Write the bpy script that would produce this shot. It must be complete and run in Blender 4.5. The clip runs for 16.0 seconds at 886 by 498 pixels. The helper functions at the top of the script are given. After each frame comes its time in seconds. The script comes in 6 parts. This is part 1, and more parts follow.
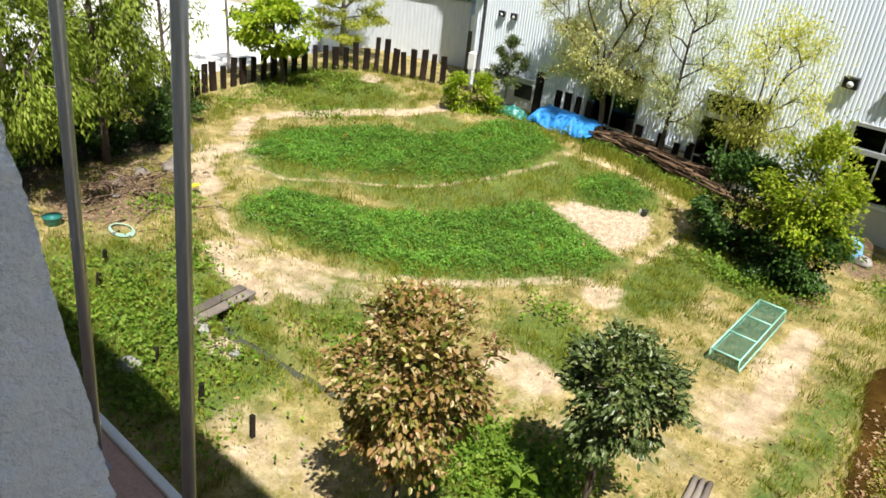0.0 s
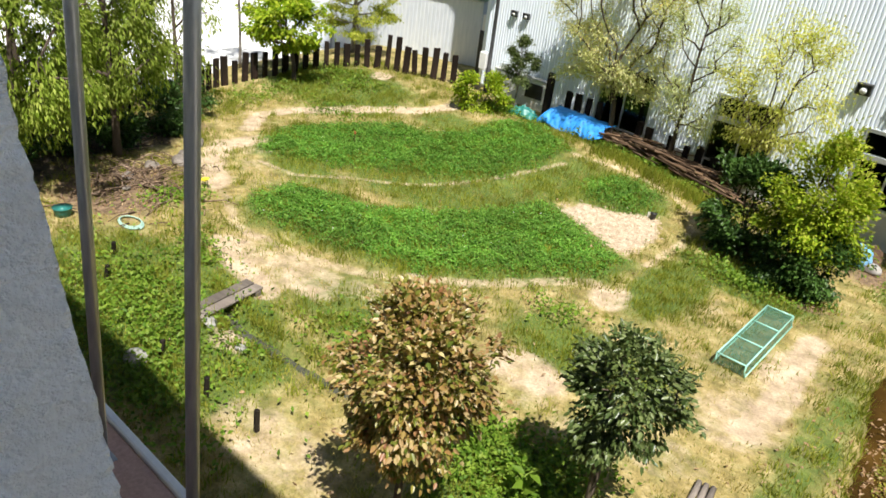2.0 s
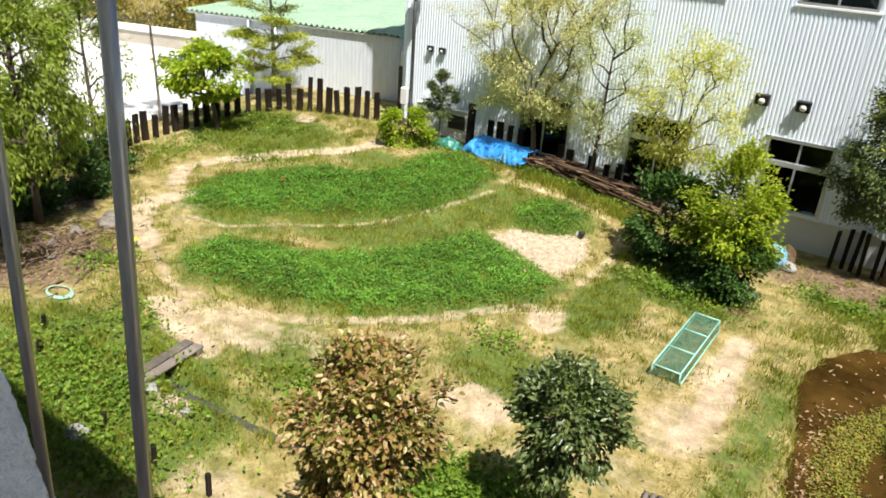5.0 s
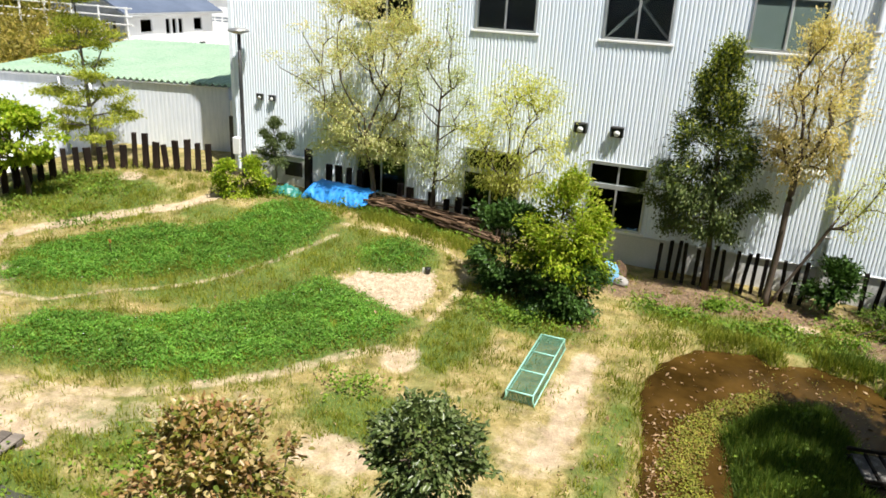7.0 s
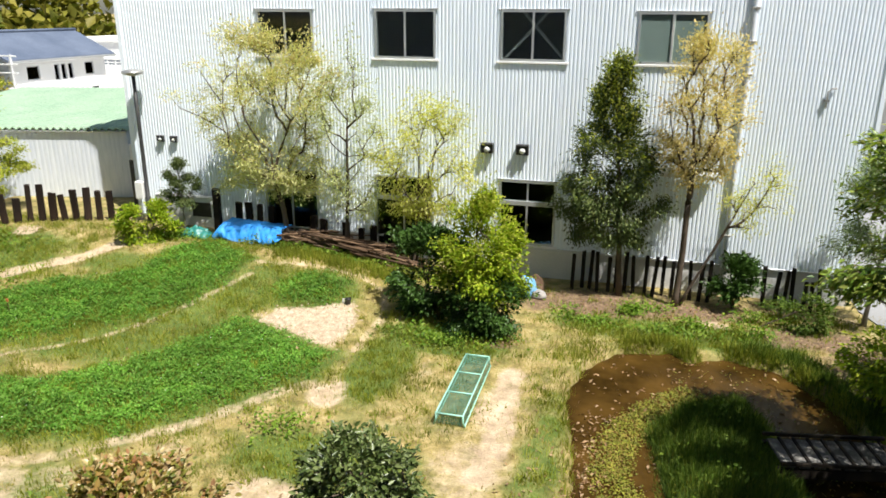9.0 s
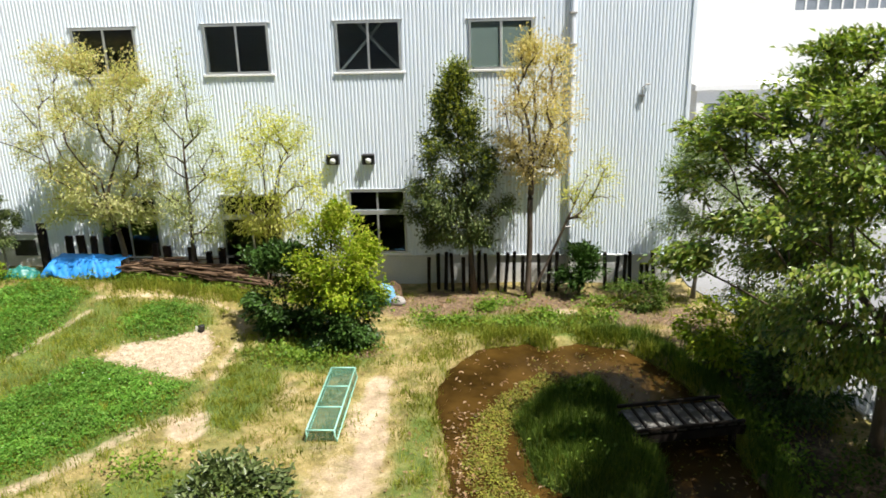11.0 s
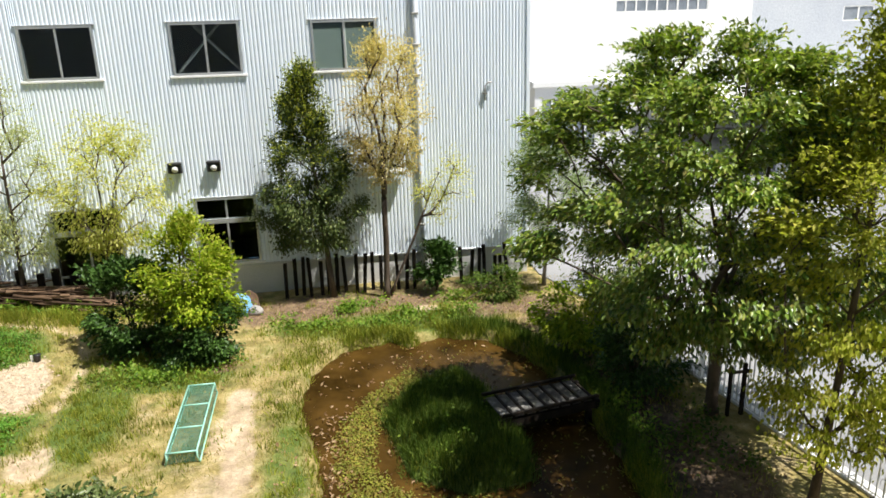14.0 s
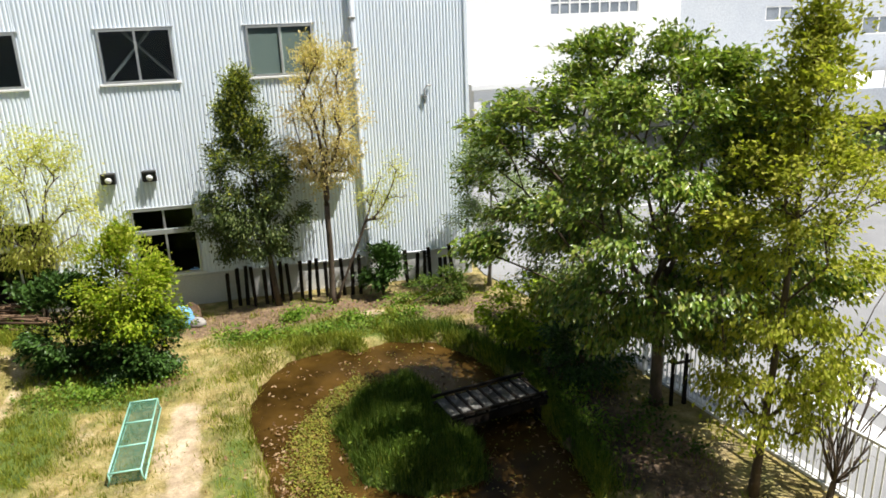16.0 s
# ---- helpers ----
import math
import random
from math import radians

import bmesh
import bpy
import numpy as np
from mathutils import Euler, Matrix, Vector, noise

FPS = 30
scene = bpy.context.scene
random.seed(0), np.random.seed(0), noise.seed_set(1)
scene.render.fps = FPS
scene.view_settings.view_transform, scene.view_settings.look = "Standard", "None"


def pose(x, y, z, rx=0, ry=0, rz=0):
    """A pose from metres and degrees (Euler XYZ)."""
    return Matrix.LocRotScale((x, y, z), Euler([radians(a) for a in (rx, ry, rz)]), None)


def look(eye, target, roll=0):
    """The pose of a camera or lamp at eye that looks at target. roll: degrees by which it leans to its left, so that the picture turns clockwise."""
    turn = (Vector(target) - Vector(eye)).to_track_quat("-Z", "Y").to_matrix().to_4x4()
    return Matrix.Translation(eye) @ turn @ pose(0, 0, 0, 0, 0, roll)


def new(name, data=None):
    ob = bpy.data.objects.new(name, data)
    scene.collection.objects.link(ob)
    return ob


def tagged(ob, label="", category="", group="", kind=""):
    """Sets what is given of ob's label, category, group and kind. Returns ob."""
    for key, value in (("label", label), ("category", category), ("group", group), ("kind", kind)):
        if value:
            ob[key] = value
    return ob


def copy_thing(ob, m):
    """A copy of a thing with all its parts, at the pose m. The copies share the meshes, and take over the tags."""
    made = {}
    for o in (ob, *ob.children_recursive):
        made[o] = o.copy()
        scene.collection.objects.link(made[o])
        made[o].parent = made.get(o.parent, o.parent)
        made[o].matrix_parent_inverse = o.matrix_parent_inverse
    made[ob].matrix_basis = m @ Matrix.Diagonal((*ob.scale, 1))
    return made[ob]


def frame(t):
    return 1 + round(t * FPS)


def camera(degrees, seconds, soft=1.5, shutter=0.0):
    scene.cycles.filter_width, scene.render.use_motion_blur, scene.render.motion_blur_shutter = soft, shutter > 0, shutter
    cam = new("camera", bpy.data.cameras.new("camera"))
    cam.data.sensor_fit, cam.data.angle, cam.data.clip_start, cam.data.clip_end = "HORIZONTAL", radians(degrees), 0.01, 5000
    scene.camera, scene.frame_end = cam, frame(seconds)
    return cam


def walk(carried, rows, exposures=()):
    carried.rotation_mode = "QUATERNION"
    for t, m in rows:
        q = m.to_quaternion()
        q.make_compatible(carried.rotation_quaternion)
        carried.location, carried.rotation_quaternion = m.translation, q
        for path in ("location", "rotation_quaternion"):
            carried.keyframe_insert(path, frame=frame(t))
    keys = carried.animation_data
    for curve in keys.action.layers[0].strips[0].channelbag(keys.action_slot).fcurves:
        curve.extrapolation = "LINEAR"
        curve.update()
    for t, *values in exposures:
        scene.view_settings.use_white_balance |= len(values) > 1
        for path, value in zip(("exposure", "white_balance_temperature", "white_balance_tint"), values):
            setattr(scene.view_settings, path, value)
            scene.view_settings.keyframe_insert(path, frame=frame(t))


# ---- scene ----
cam = camera(62.7, 16.0, 1.65, 0.3)
PATH = [
    (0, (0.112, 0.187, 6.217), (-1.01, 1.582, 5.325), 6.4),
    (0.5, (0.113, 0.189, 6.217), (-1.016, 1.581, 5.329), 6.6),
    (1, (0.115, 0.196, 6.218), (-1.023, 1.58, 5.329), 7.0),
    (1.5, (0.117, 0.19, 6.219), (-1.016, 1.57, 5.318), 6.9),
    (2, (0.112, 0.187, 6.22), (-1.023, 1.567, 5.323), 7.3),
    (2.5, (0.106, 0.192, 6.215), (-1.032, 1.573, 5.322), 7.3),
    (3, (0.108, 0.182, 6.224), (-1.034, 1.565, 5.338), 7.3),
    (5.5, (0.226, 0.11, 6.546), (-0.742, 1.686, 5.783), 3.0),
    (6, (0.204, 0.165, 6.534), (-0.653, 1.83, 5.831), 3.0),
    (6.5, (0.244, 0.232, 6.512), (-0.519, 1.944, 5.817), 2.4),
    (7, (0.332, 0.282, 6.508), (-0.381, 2.018, 5.814), 3.0),
    (7.5, (0.396, 0.313, 6.515), (-0.297, 2.066, 5.847), 2.3),
    (8, (0.402, 0.31, 6.516), (-0.243, 2.086, 5.86), 1.8),
    (10.5, (0.382, 0.209, 6.477), (0.143, 2.106, 5.891), -1.6),
    (11, (0.373, 0.201, 6.462), (0.251, 2.107, 5.869), -1.4),
    (11.5, (0.356, 0.22, 6.445), (0.331, 2.13, 5.85), -1.4),
    (12, (0.335, 0.22, 6.439), (0.392, 2.129, 5.844), -1.9),
    (12.5, (0.357, 0.209, 6.445), (0.475, 2.114, 5.847), -1.7),
    (13, (0.361, 0.188, 6.443), (0.517, 2.088, 5.839), -1.5),
    (13.5, (0.353, 0.176, 6.448), (0.569, 2.071, 5.845), -1.9),
    (14, (0.331, 0.168, 6.447), (0.604, 2.056, 5.848), -1.6),
    (14.5, (0.328, 0.157, 6.457), (0.623, 2.043, 5.859), -1.6),
    (15, (0.344, 0.165, 6.461), (0.666, 2.046, 5.863), -2.0),
    (15.5, (0.364, 0.165, 6.454), (0.716, 2.041, 5.856), -2.2),
    (16, (0.321, 0.154, 6.435), (0.744, 2.016, 5.841), -2.2),
]
walk(cam, [(t, look(eye, target, roll)) for t, eye, target, roll in PATH], [(0, 0.72), (6, 0.74), (10, 0.73), (16, 0.71)])

# ---- world, sun ----
SUN = Vector((0.42, -0.27, 1.0)).normalized()
world = bpy.data.worlds.new("sky")
scene.world = world
world.use_nodes = True
wn = world.node_tree.nodes
sky = wn.new("ShaderNodeTexSky")
sky.sky_type = "NISHITA"
sky.sun_disc = False
sky.sun_elevation = math.asin(SUN.z)
sky.sun_rotation = math.atan2(SUN.x, SUN.y)
wn["Background"].inputs["Strength"].default_value = 0.05
world.node_tree.links.new(sky.outputs["Color"], wn["Background"].inputs["Color"])
sun = new("sun", bpy.data.lights.new("sun", "SUN"))
sun.data.energy = 5.0
sun.data.angle = radians(0.53)
sun.data.color = (1.0, 0.96, 0.90)
sun.matrix_world = look(SUN * 40, (0, 0, 0))


# ---- materials ----
def nodes_of(name):
    m = bpy.data.materials.new(name)
    m.use_nodes = True
    return m, m.node_tree.nodes, m.node_tree.links, m.node_tree.nodes["Principled BSDF"]


def ramp(nodes, links, source, colours, lo=0.3, hi=0.7):
    r = nodes.new("ShaderNodeValToRGB")
    e = r.color_ramp.elements
    e[0].position, e[1].position = lo, hi
    e[0].color, e[1].color = (*colours[0], 1), (*colours[-1], 1)
    for k, c in enumerate(colours[1:-1], 1):
        e.new(lo + (hi - lo) * k / (len(colours) - 1)).color = (*c, 1)
    links.new(source, r.inputs["Fac"])
    return r.outputs["Color"]


def noise_tex(nodes, links, scale, detail=4.0, rough=0.6, stretch=None):
    co = nodes.new("ShaderNodeTexCoord")
    tex = nodes.new("ShaderNodeTexNoise")
    tex.inputs["Scale"].default_value, tex.inputs["Detail"].default_value, tex.inputs["Roughness"].default_value = scale, detail, rough
    if stretch:
        mp = nodes.new("ShaderNodeMapping")
        mp.inputs["Scale"].default_value = stretch
        links.new(co.outputs["Object"], mp.inputs["Vector"])
        links.new(mp.outputs["Vector"], tex.inputs["Vector"])
    else:
        links.new(co.outputs["Object"], tex.inputs["Vector"])
    return tex.outputs["Fac"]


def blend(nodes, links, fac, a, b, kind="MIX"):
    mx = nodes.new("ShaderNodeMix")
    mx.data_type, mx.blend_type = "RGBA", kind
    for sock, v in ((mx.inputs["Factor"], fac), (mx.inputs["A"], a), (mx.inputs["B"], b)):
        if isinstance(v, (int, float)):
            sock.default_value = v
        elif isinstance(v, tuple):
            sock.default_value = (*v, 1)
        else:
            links.new(v, sock)
    return mx.outputs["Result"]


def calc(nodes, links, op, a, b):
    mt = nodes.new("ShaderNodeMath")
    mt.operation, mt.use_clamp = op, True
    for sock, v in zip(mt.inputs, (a, b)):
        if isinstance(v, (int, float)):
            sock.default_value = v
        else:
            links.new(v, sock)
    return mt.outputs["Value"]


def surface(name, colours, scale=6.0, rough=0.7, bump=0.2, metal=0.0, fine=40.0, stretch=None, pieces=0.0, bump_far=0.01):
    """A worn surface: large and fine mottling of the given colours, with relief."""
    m, n, l, p = nodes_of(name)
    big = noise_tex(n, l, scale, stretch=stretch)
    small = noise_tex(n, l, fine, 3.0, 0.7, stretch)
    col = ramp(n, l, big, colours)
    col = blend(n, l, 0.35, col, ramp(n, l, small, [(0.35, 0.35, 0.35), (0.85, 0.85, 0.85)]), "OVERLAY")
    if pieces:
        ob = n.new("ShaderNodeObjectInfo")
        col = blend(n, l, pieces, col, ramp(n, l, ob.outputs["Random"], [(0.2, 0.2, 0.2), (0.8, 0.8, 0.8)], 0, 1), "OVERLAY")
    l.new(col, p.inputs["Base Color"])
    p.inputs["Roughness"].default_value, p.inputs["Metallic"].default_value = rough, metal
    p.inputs["Specular IOR Level"].default_value = 0.2 if rough > 0.7 else 0.45
    if bump:
        b = n.new("ShaderNodeBump")
        b.inputs["Strength"].default_value, b.inputs["Distance"].default_value = bump, bump_far
        l.new(small, b.inputs["Height"])
        l.new(b.outputs["Normal"], p.inputs["Normal"])
    return m


def leafy(name, colours, thin=0.35, rough=0.5, spec=0.18, mottle=0.0):
    """Leaves or blades: each one its own tone, with light that shines through."""
    m, n, l, p = nodes_of(name)
    g = n.new("ShaderNodeNewGeometry")
    col = ramp(n, l, g.outputs["Random Per Island"], colours, 0.0, 1.0)
    patch = noise_tex(n, l, 0.7, 3.0)
    col = blend(n, l, 0.45, col, ramp(n, l, patch, [(0.3, 0.3, 0.3), (0.75, 0.75, 0.7)], 0.35, 0.65), "OVERLAY")
    if mottle:
        col = blend(n, l, 0.5, col, ramp(n, l, noise_tex(n, l, mottle, 4.0, 0.65), [(0.28, 0.30, 0.28), (0.5, 0.5, 0.5), (0.74, 0.72, 0.62)], 0.36, 0.66), "OVERLAY")
    l.new(col, p.inputs["Base Color"])
    p.inputs["Roughness"].default_value = rough
    p.inputs["Specular IOR Level"].default_value = spec
    tr = n.new("ShaderNodeBsdfTranslucent")
    l.new(blend(n, l, 0.5, col, (0.5, 0.6, 0.05), "OVERLAY"), tr.inputs["Color"])
    mix = n.new("ShaderNodeMixShader")
    mix.inputs["Fac"].default_value = thin
    l.new(p.outputs["BSDF"], mix.inputs[1])
    l.new(tr.outputs["BSDF"], mix.inputs[2])
    l.new(mix.outputs["Shader"], n["Material Output"].inputs["Surface"])
    return m


def glazing(name):
    m, n, l, p = nodes_of(name)
    gl, tr, mix, fr = (n.new(k) for k in ("ShaderNodeBsdfGlossy", "ShaderNodeBsdfTransparent", "ShaderNodeMixShader", "ShaderNodeFresnel"))
    gl.inputs["Roughness"].default_value = 0.03
    tr.inputs["Color"].default_value = (0.62, 0.68, 0.68, 1)
    fr.inputs["IOR"].default_value = 1.5
    l.new(fr.outputs["Fac"], mix.inputs["Fac"])
    l.new(tr.outputs["BSDF"], mix.inputs[1])
    l.new(gl.outputs["BSDF"], mix.inputs[2])
    l.new(mix.outputs["Shader"], n["Material Output"].inputs["Surface"])
    return m


M_CLAD = surface("white_corrugated_sheet", [(0.78, 0.86, 0.95), (0.83, 0.90, 0.97), (0.86, 0.92, 0.98)], 0.5, 0.38, 0.03, 0.0, 9.0, (1, 1, 0.12))
M_CLAD2 = surface("pale_blue_corrugated_sheet", [(0.74, 0.82, 0.90), (0.80, 0.88, 0.95)], 0.5, 0.38, 0.03, 0.0, 9.0, (1, 1, 0.12))
M_ANNEX = surface("grey_white_siding", [(0.56, 0.61, 0.68), (0.64, 0.68, 0.74)], 0.6, 0.5, 0.03, 0.0, 9.0, (1, 1, 0.15))
M_GABLE = surface("pale_grey_render", [(0.46, 0.48, 0.52), (0.54, 0.56, 0.60)], 0.5, 0.85, 0.1, 0, 12)
M_BASE = surface("painted_concrete", [(0.52, 0.52, 0.50), (0.62, 0.62, 0.60), (0.68, 0.67, 0.65)], 1.2, 0.85, 0.3, 0, 30)
# fine mottle puts light and shade of the rough relief into colour
M_STUCCO = surface("stucco", [(0.86, 0.88, 0.89), (0.97, 0.97, 0.97), (0.99, 0.99, 0.99)], 42.0, 0.9, 0.8, 0, 70, (1, 0.7, 1), 0.0, 0.03)
M_ALU = surface("aluminium", [(0.46, 0.48, 0.50), (0.60, 0.62, 0.63)], 3, 0.4, 0.02, 0.6, 60)
M_STEEL = surface("galvanised_steel", [(0.36, 0.35, 0.33), (0.50, 0.49, 0.47)], 4, 0.36, 0.05, 0.75, 50, (1, 1, 0.1))
# near-black puts the dark of unlit rooms and openings into colour
M_DARK = surface("unlit_interior_tone", [(0.035, 0.035, 0.035), (0.06, 0.06, 0.058)], 1, 0.8, 0.0)
M_BLIND = surface("grey_green_blind", [(0.44, 0.51, 0.46), (0.52, 0.58, 0.53)], 2, 0.8, 0.05)
M_GLASS = glazing("window_glass")
M_GREENROOF = surface("green_sheet_roof", [(0.25, 0.37, 0.26), (0.33, 0.44, 0.32)], 0.7, 0.5, 0.05, 0, 8)
M_BLUEROOF = surface("slate_blue_roof", [(0.085, 0.11, 0.16), (0.13, 0.16, 0.22)], 0.8, 0.55, 0.2, 0, 12)
M_WHITE = surface("white_render", [(0.74, 0.74, 0.72), (0.82, 0.82, 0.81)], 0.7, 0.8, 0.1, 0, 14)
M_GREYWALL = surface("blue_grey_render", [(0.42, 0.45, 0.50), (0.50, 0.53, 0.57)], 0.4, 0.8, 0.1, 0, 10)
M_ASPHALT = surface("sun_bleached_asphalt", [(0.19, 0.192, 0.195), (0.27, 0.27, 0.27)], 0.4, 0.8, 0.2, 0, 60)
M_CONCRETE = surface("pale_concrete", [(0.62, 0.62, 0.60), (0.74, 0.73, 0.71)], 0.6, 0.85, 0.2, 0, 25)
M_SLEEPER = surface("tarred_sleeper", [(0.006, 0.0045, 0.0035), (0.016, 0.010, 0.007), (0.042, 0.025, 0.017)], 2.2, 0.8, 0.6, 0, 26, (1, 1, 0.12), 0.6)
M_PICKET = surface("dark_picket", [(0.006, 0.005, 0.004), (0.022, 0.016, 0.011)], 3, 0.8, 0.4, 0, 30, (1, 1, 0.12), 0.5)
M_LOG = surface("weathered_log", [(0.045, 0.028, 0.018), (0.11, 0.068, 0.04), (0.19, 0.13, 0.085)], 5, 0.85, 0.6, 0, 40, (0.2, 1, 1), 0.7)
M_PLANK = surface("grey_plank", [(0.12, 0.10, 0.085), (0.24, 0.205, 0.17)], 4, 0.85, 0.5, 0, 45, (1, 0.15, 1), 0.6)
M_DECK = surface("dark_deck_board", [(0.03, 0.028, 0.025), (0.085, 0.08, 0.072), (0.20, 0.195, 0.18)], 5, 0.8, 0.4, 0, 40, None, 0.5)
# pale backdrop colour that stands in for haze on the upper panes
M_HAZE = surface("pane_haze_tone", [(0.16, 0.19, 0.22), (0.34, 0.38, 0.42)], 0.5, 0.9, 0.0)
M_NET = surface("pale_green_net", [(0.30, 0.48, 0.39), (0.40, 0.56, 0.47)], 8, 0.6, 0.02)
M_NETDARK = surface("dark_green_net", [(0.05, 0.16, 0.11), (0.09, 0.22, 0.15)], 8, 0.6, 0.02)
M_RUBBLE = surface("brown_grey_stone", [(0.10, 0.085, 0.07), (0.24, 0.21, 0.18)], 6, 0.85, 0.5, 0, 30)
M_TWIG = surface("dead_branch", [(0.05, 0.035, 0.024), (0.14, 0.095, 0.062), (0.30, 0.22, 0.16)], 5, 0.9, 0.3, 0, 40, None, 0.6)
M_TARP = surface("blue_tarpaulin", [(0.02, 0.22, 0.68), (0.04, 0.29, 0.78)], 5, 0.6, 0.04, 0, 30)
M_GREENPIPE = surface("green_coated_pipe", [(0.24, 0.52, 0.40), (0.34, 0.61, 0.49)], 8, 0.45, 0.02)
M_STONE = surface("pale_stone", [(0.20, 0.195, 0.18), (0.34, 0.33, 0.30)], 6, 0.85, 0.5, 0, 30)
M_BARK = surface("brown_bark", [(0.06, 0.045, 0.033), (0.13, 0.10, 0.075)], 6, 0.9, 0.8, 0, 40, (1, 1, 0.3))
M_GREYBARK = surface("grey_bark", [(0.13, 0.115, 0.10), (0.25, 0.225, 0.20)], 6, 0.9, 0.6, 0, 40, (1, 1, 0.3))
M_PINK = surface("pinkish_waterproof_floor", [(0.40, 0.25, 0.20), (0.48, 0.31, 0.25)], 2, 0.8, 0.2, 0, 40)
M_BLACK = surface("black_plastic", [(0.012, 0.012, 0.012), (0.03, 0.03, 0.03)], 5, 0.45, 0.05)
M_TEAL = surface("teal_plastic", [(0.02, 0.15, 0.13), (0.035, 0.21, 0.18)], 5, 0.4, 0.05)
M_BAGBLUE = surface("pale_blue_plastic", [(0.10, 0.33, 0.62), (0.25, 0.48, 0.75)], 9, 0.4, 0.3)
M_BAGWHITE = surface("dirty_white_sack", [(0.22, 0.205, 0.19), (0.34, 0.32, 0.30)], 9, 0.8, 0.4)
M_ORANGE = surface("faded_orange_plastic", [(0.40, 0.13, 0.04), (0.50, 0.18, 0.06)], 5, 0.5, 0.02)
M_LAMPDARK = surface("black_lamp_housing", [(0.02, 0.02, 0.02), (0.04, 0.04, 0.04)], 5, 0.5, 0.02)
M_LENS = surface("frosted_lamp_lens", [(0.70, 0.70, 0.68), (0.8, 0.8, 0.78)], 5, 0.3, 0.02)
# opaque pane with the sky's pale reflection painted in
M_PALEPANE = surface("sky_toned_pane", [(0.15, 0.18, 0.21), (0.26, 0.29, 0.33)], 1.2, 0.15, 0.0)
M_LINE = surface("road_paint", [(0.72, 0.72, 0.70), (0.82, 0.82, 0.80)], 4, 0.7, 0.1)

L_BROWN = leafy("bronze_leaves", [(0.10, 0.14, 0.02), (0.21, 0.22, 0.04), (0.29, 0.22, 0.055), (0.38, 0.21, 0.085), (0.56, 0.46, 0.22), (0.28, 0.12, 0.06)], 0.35, 0.34, 0.4)
L_ROUND = leafy("glossy_dark_leaves", [(0.045, 0.075, 0.02), (0.09, 0.125, 0.035), (0.18, 0.22, 0.085)], 0.15, 0.32, 0.3)
L_WILLOW = leafy("fresh_green_leaves", [(0.15, 0.22, 0.02), (0.27, 0.35, 0.05), (0.40, 0.45, 0.10)], 0.45)
L_BRIGHT = leafy("bright_green_leaves", [(0.14, 0.24, 0.014), (0.30, 0.40, 0.02), (0.47, 0.51, 0.055)], 0.45)
L_CONIF = leafy("yellow_green_leaves", [(0.19, 0.25, 0.02), (0.36, 0.39, 0.05), (0.50, 0.49, 0.10)], 0.45)
L_PALE = leafy("pale_spring_leaves", [(0.48, 0.50, 0.20), (0.62, 0.61, 0.30), (0.70, 0.63, 0.37)], 0.5)
L_SPARSE = leafy("pale_grey_green_leaves", [(0.42, 0.47, 0.22), (0.54, 0.57, 0.30), (0.64, 0.63, 0.38)], 0.45)
L_YELLOW = leafy("pale_yellow_leaves", [(0.48, 0.51, 0.10), (0.62, 0.61, 0.17), (0.66, 0.61, 0.24)], 0.5)
L_ORANGE = leafy("amber_young_leaves", [(0.52, 0.41, 0.16), (0.68, 0.53, 0.25), (0.70, 0.61, 0.35)], 0.5)
L_EVER = leafy("evergreen_leaves", [(0.034, 0.056, 0.014), (0.075, 0.108, 0.028), (0.18, 0.21, 0.075)], 0.2, 0.42, 0.22)
L_SHRUB = leafy("camellia_leaves", [(0.022, 0.05, 0.010), (0.04, 0.085, 0.016), (0.07, 0.13, 0.028)], 0.15, 0.35)
L_CHERRY = leafy("cherry_leaves", [(0.045, 0.095, 0.010), (0.105, 0.18, 0.02), (0.24, 0.32, 0.06), (0.22, 0.20, 0.05)], 0.27, 0.32, 0.45)
L_MAPLE = leafy("olive_leaves", [(0.23, 0.27, 0.025), (0.38, 0.40, 0.05), (0.54, 0.50, 0.10)], 0.5)
L_GROVE = leafy("ochre_green_grove", [(0.16, 0.15, 0.03), (0.30, 0.25, 0.05), (0.44, 0.34, 0.10)], 0.4)
L_FEATHER = leafy("feathery_pale_leaves", [(0.14, 0.21, 0.08), (0.25, 0.33, 0.14), (0.42, 0.48, 0.26)], 0.35, 0.4, 0.35)
L_FAR = leafy("far_foliage", [(0.10, 0.12, 0.02), (0.20, 0.19, 0.03), (0.28, 0.24, 0.05)], 0.3)
G_DRY = leafy("dry_grass", [(0.335, 0.27, 0.08), (0.455, 0.36, 0.135), (0.28, 0.25, 0.055), (0.50, 0.415, 0.20)], 0.3, 0.7)
G_GREEN = leafy("green_grass", [(0.13, 0.175, 0.018), (0.23, 0.265, 0.03), (0.36, 0.34, 0.06)], 0.35, 0.6)
G_CLOVER = leafy("clover", [(0.07, 0.19, 0.02), (0.13, 0.28, 0.035), (0.22, 0.39, 0.075)], 0.35, 0.5, mottle=3.5)
G_WEED = leafy("leafy_weeds", [(0.08, 0.165, 0.016), (0.15, 0.25, 0.026), (0.25, 0.34, 0.05)], 0.35, 0.5)
# darker copy of the green grass, with tree shade put into its colour
G_SHADED = leafy("waterside_grass", [(0.04, 0.075, 0.010), (0.08, 0.135, 0.018), (0.16, 0.22, 0.035)], 0.3, 0.6)
G_WATERWEED = leafy("floating_weed", [(0.10, 0.115, 0.015), (0.21, 0.22, 0.03), (0.22, 0.14, 0.045)], 0.1, 0.6, mottle=5.0)
G_LITTER = leafy("fallen_leaves", [(0.16, 0.09, 0.045), (0.28, 0.17, 0.09), (0.42, 0.30, 0.19)], 0.1, 0.8)


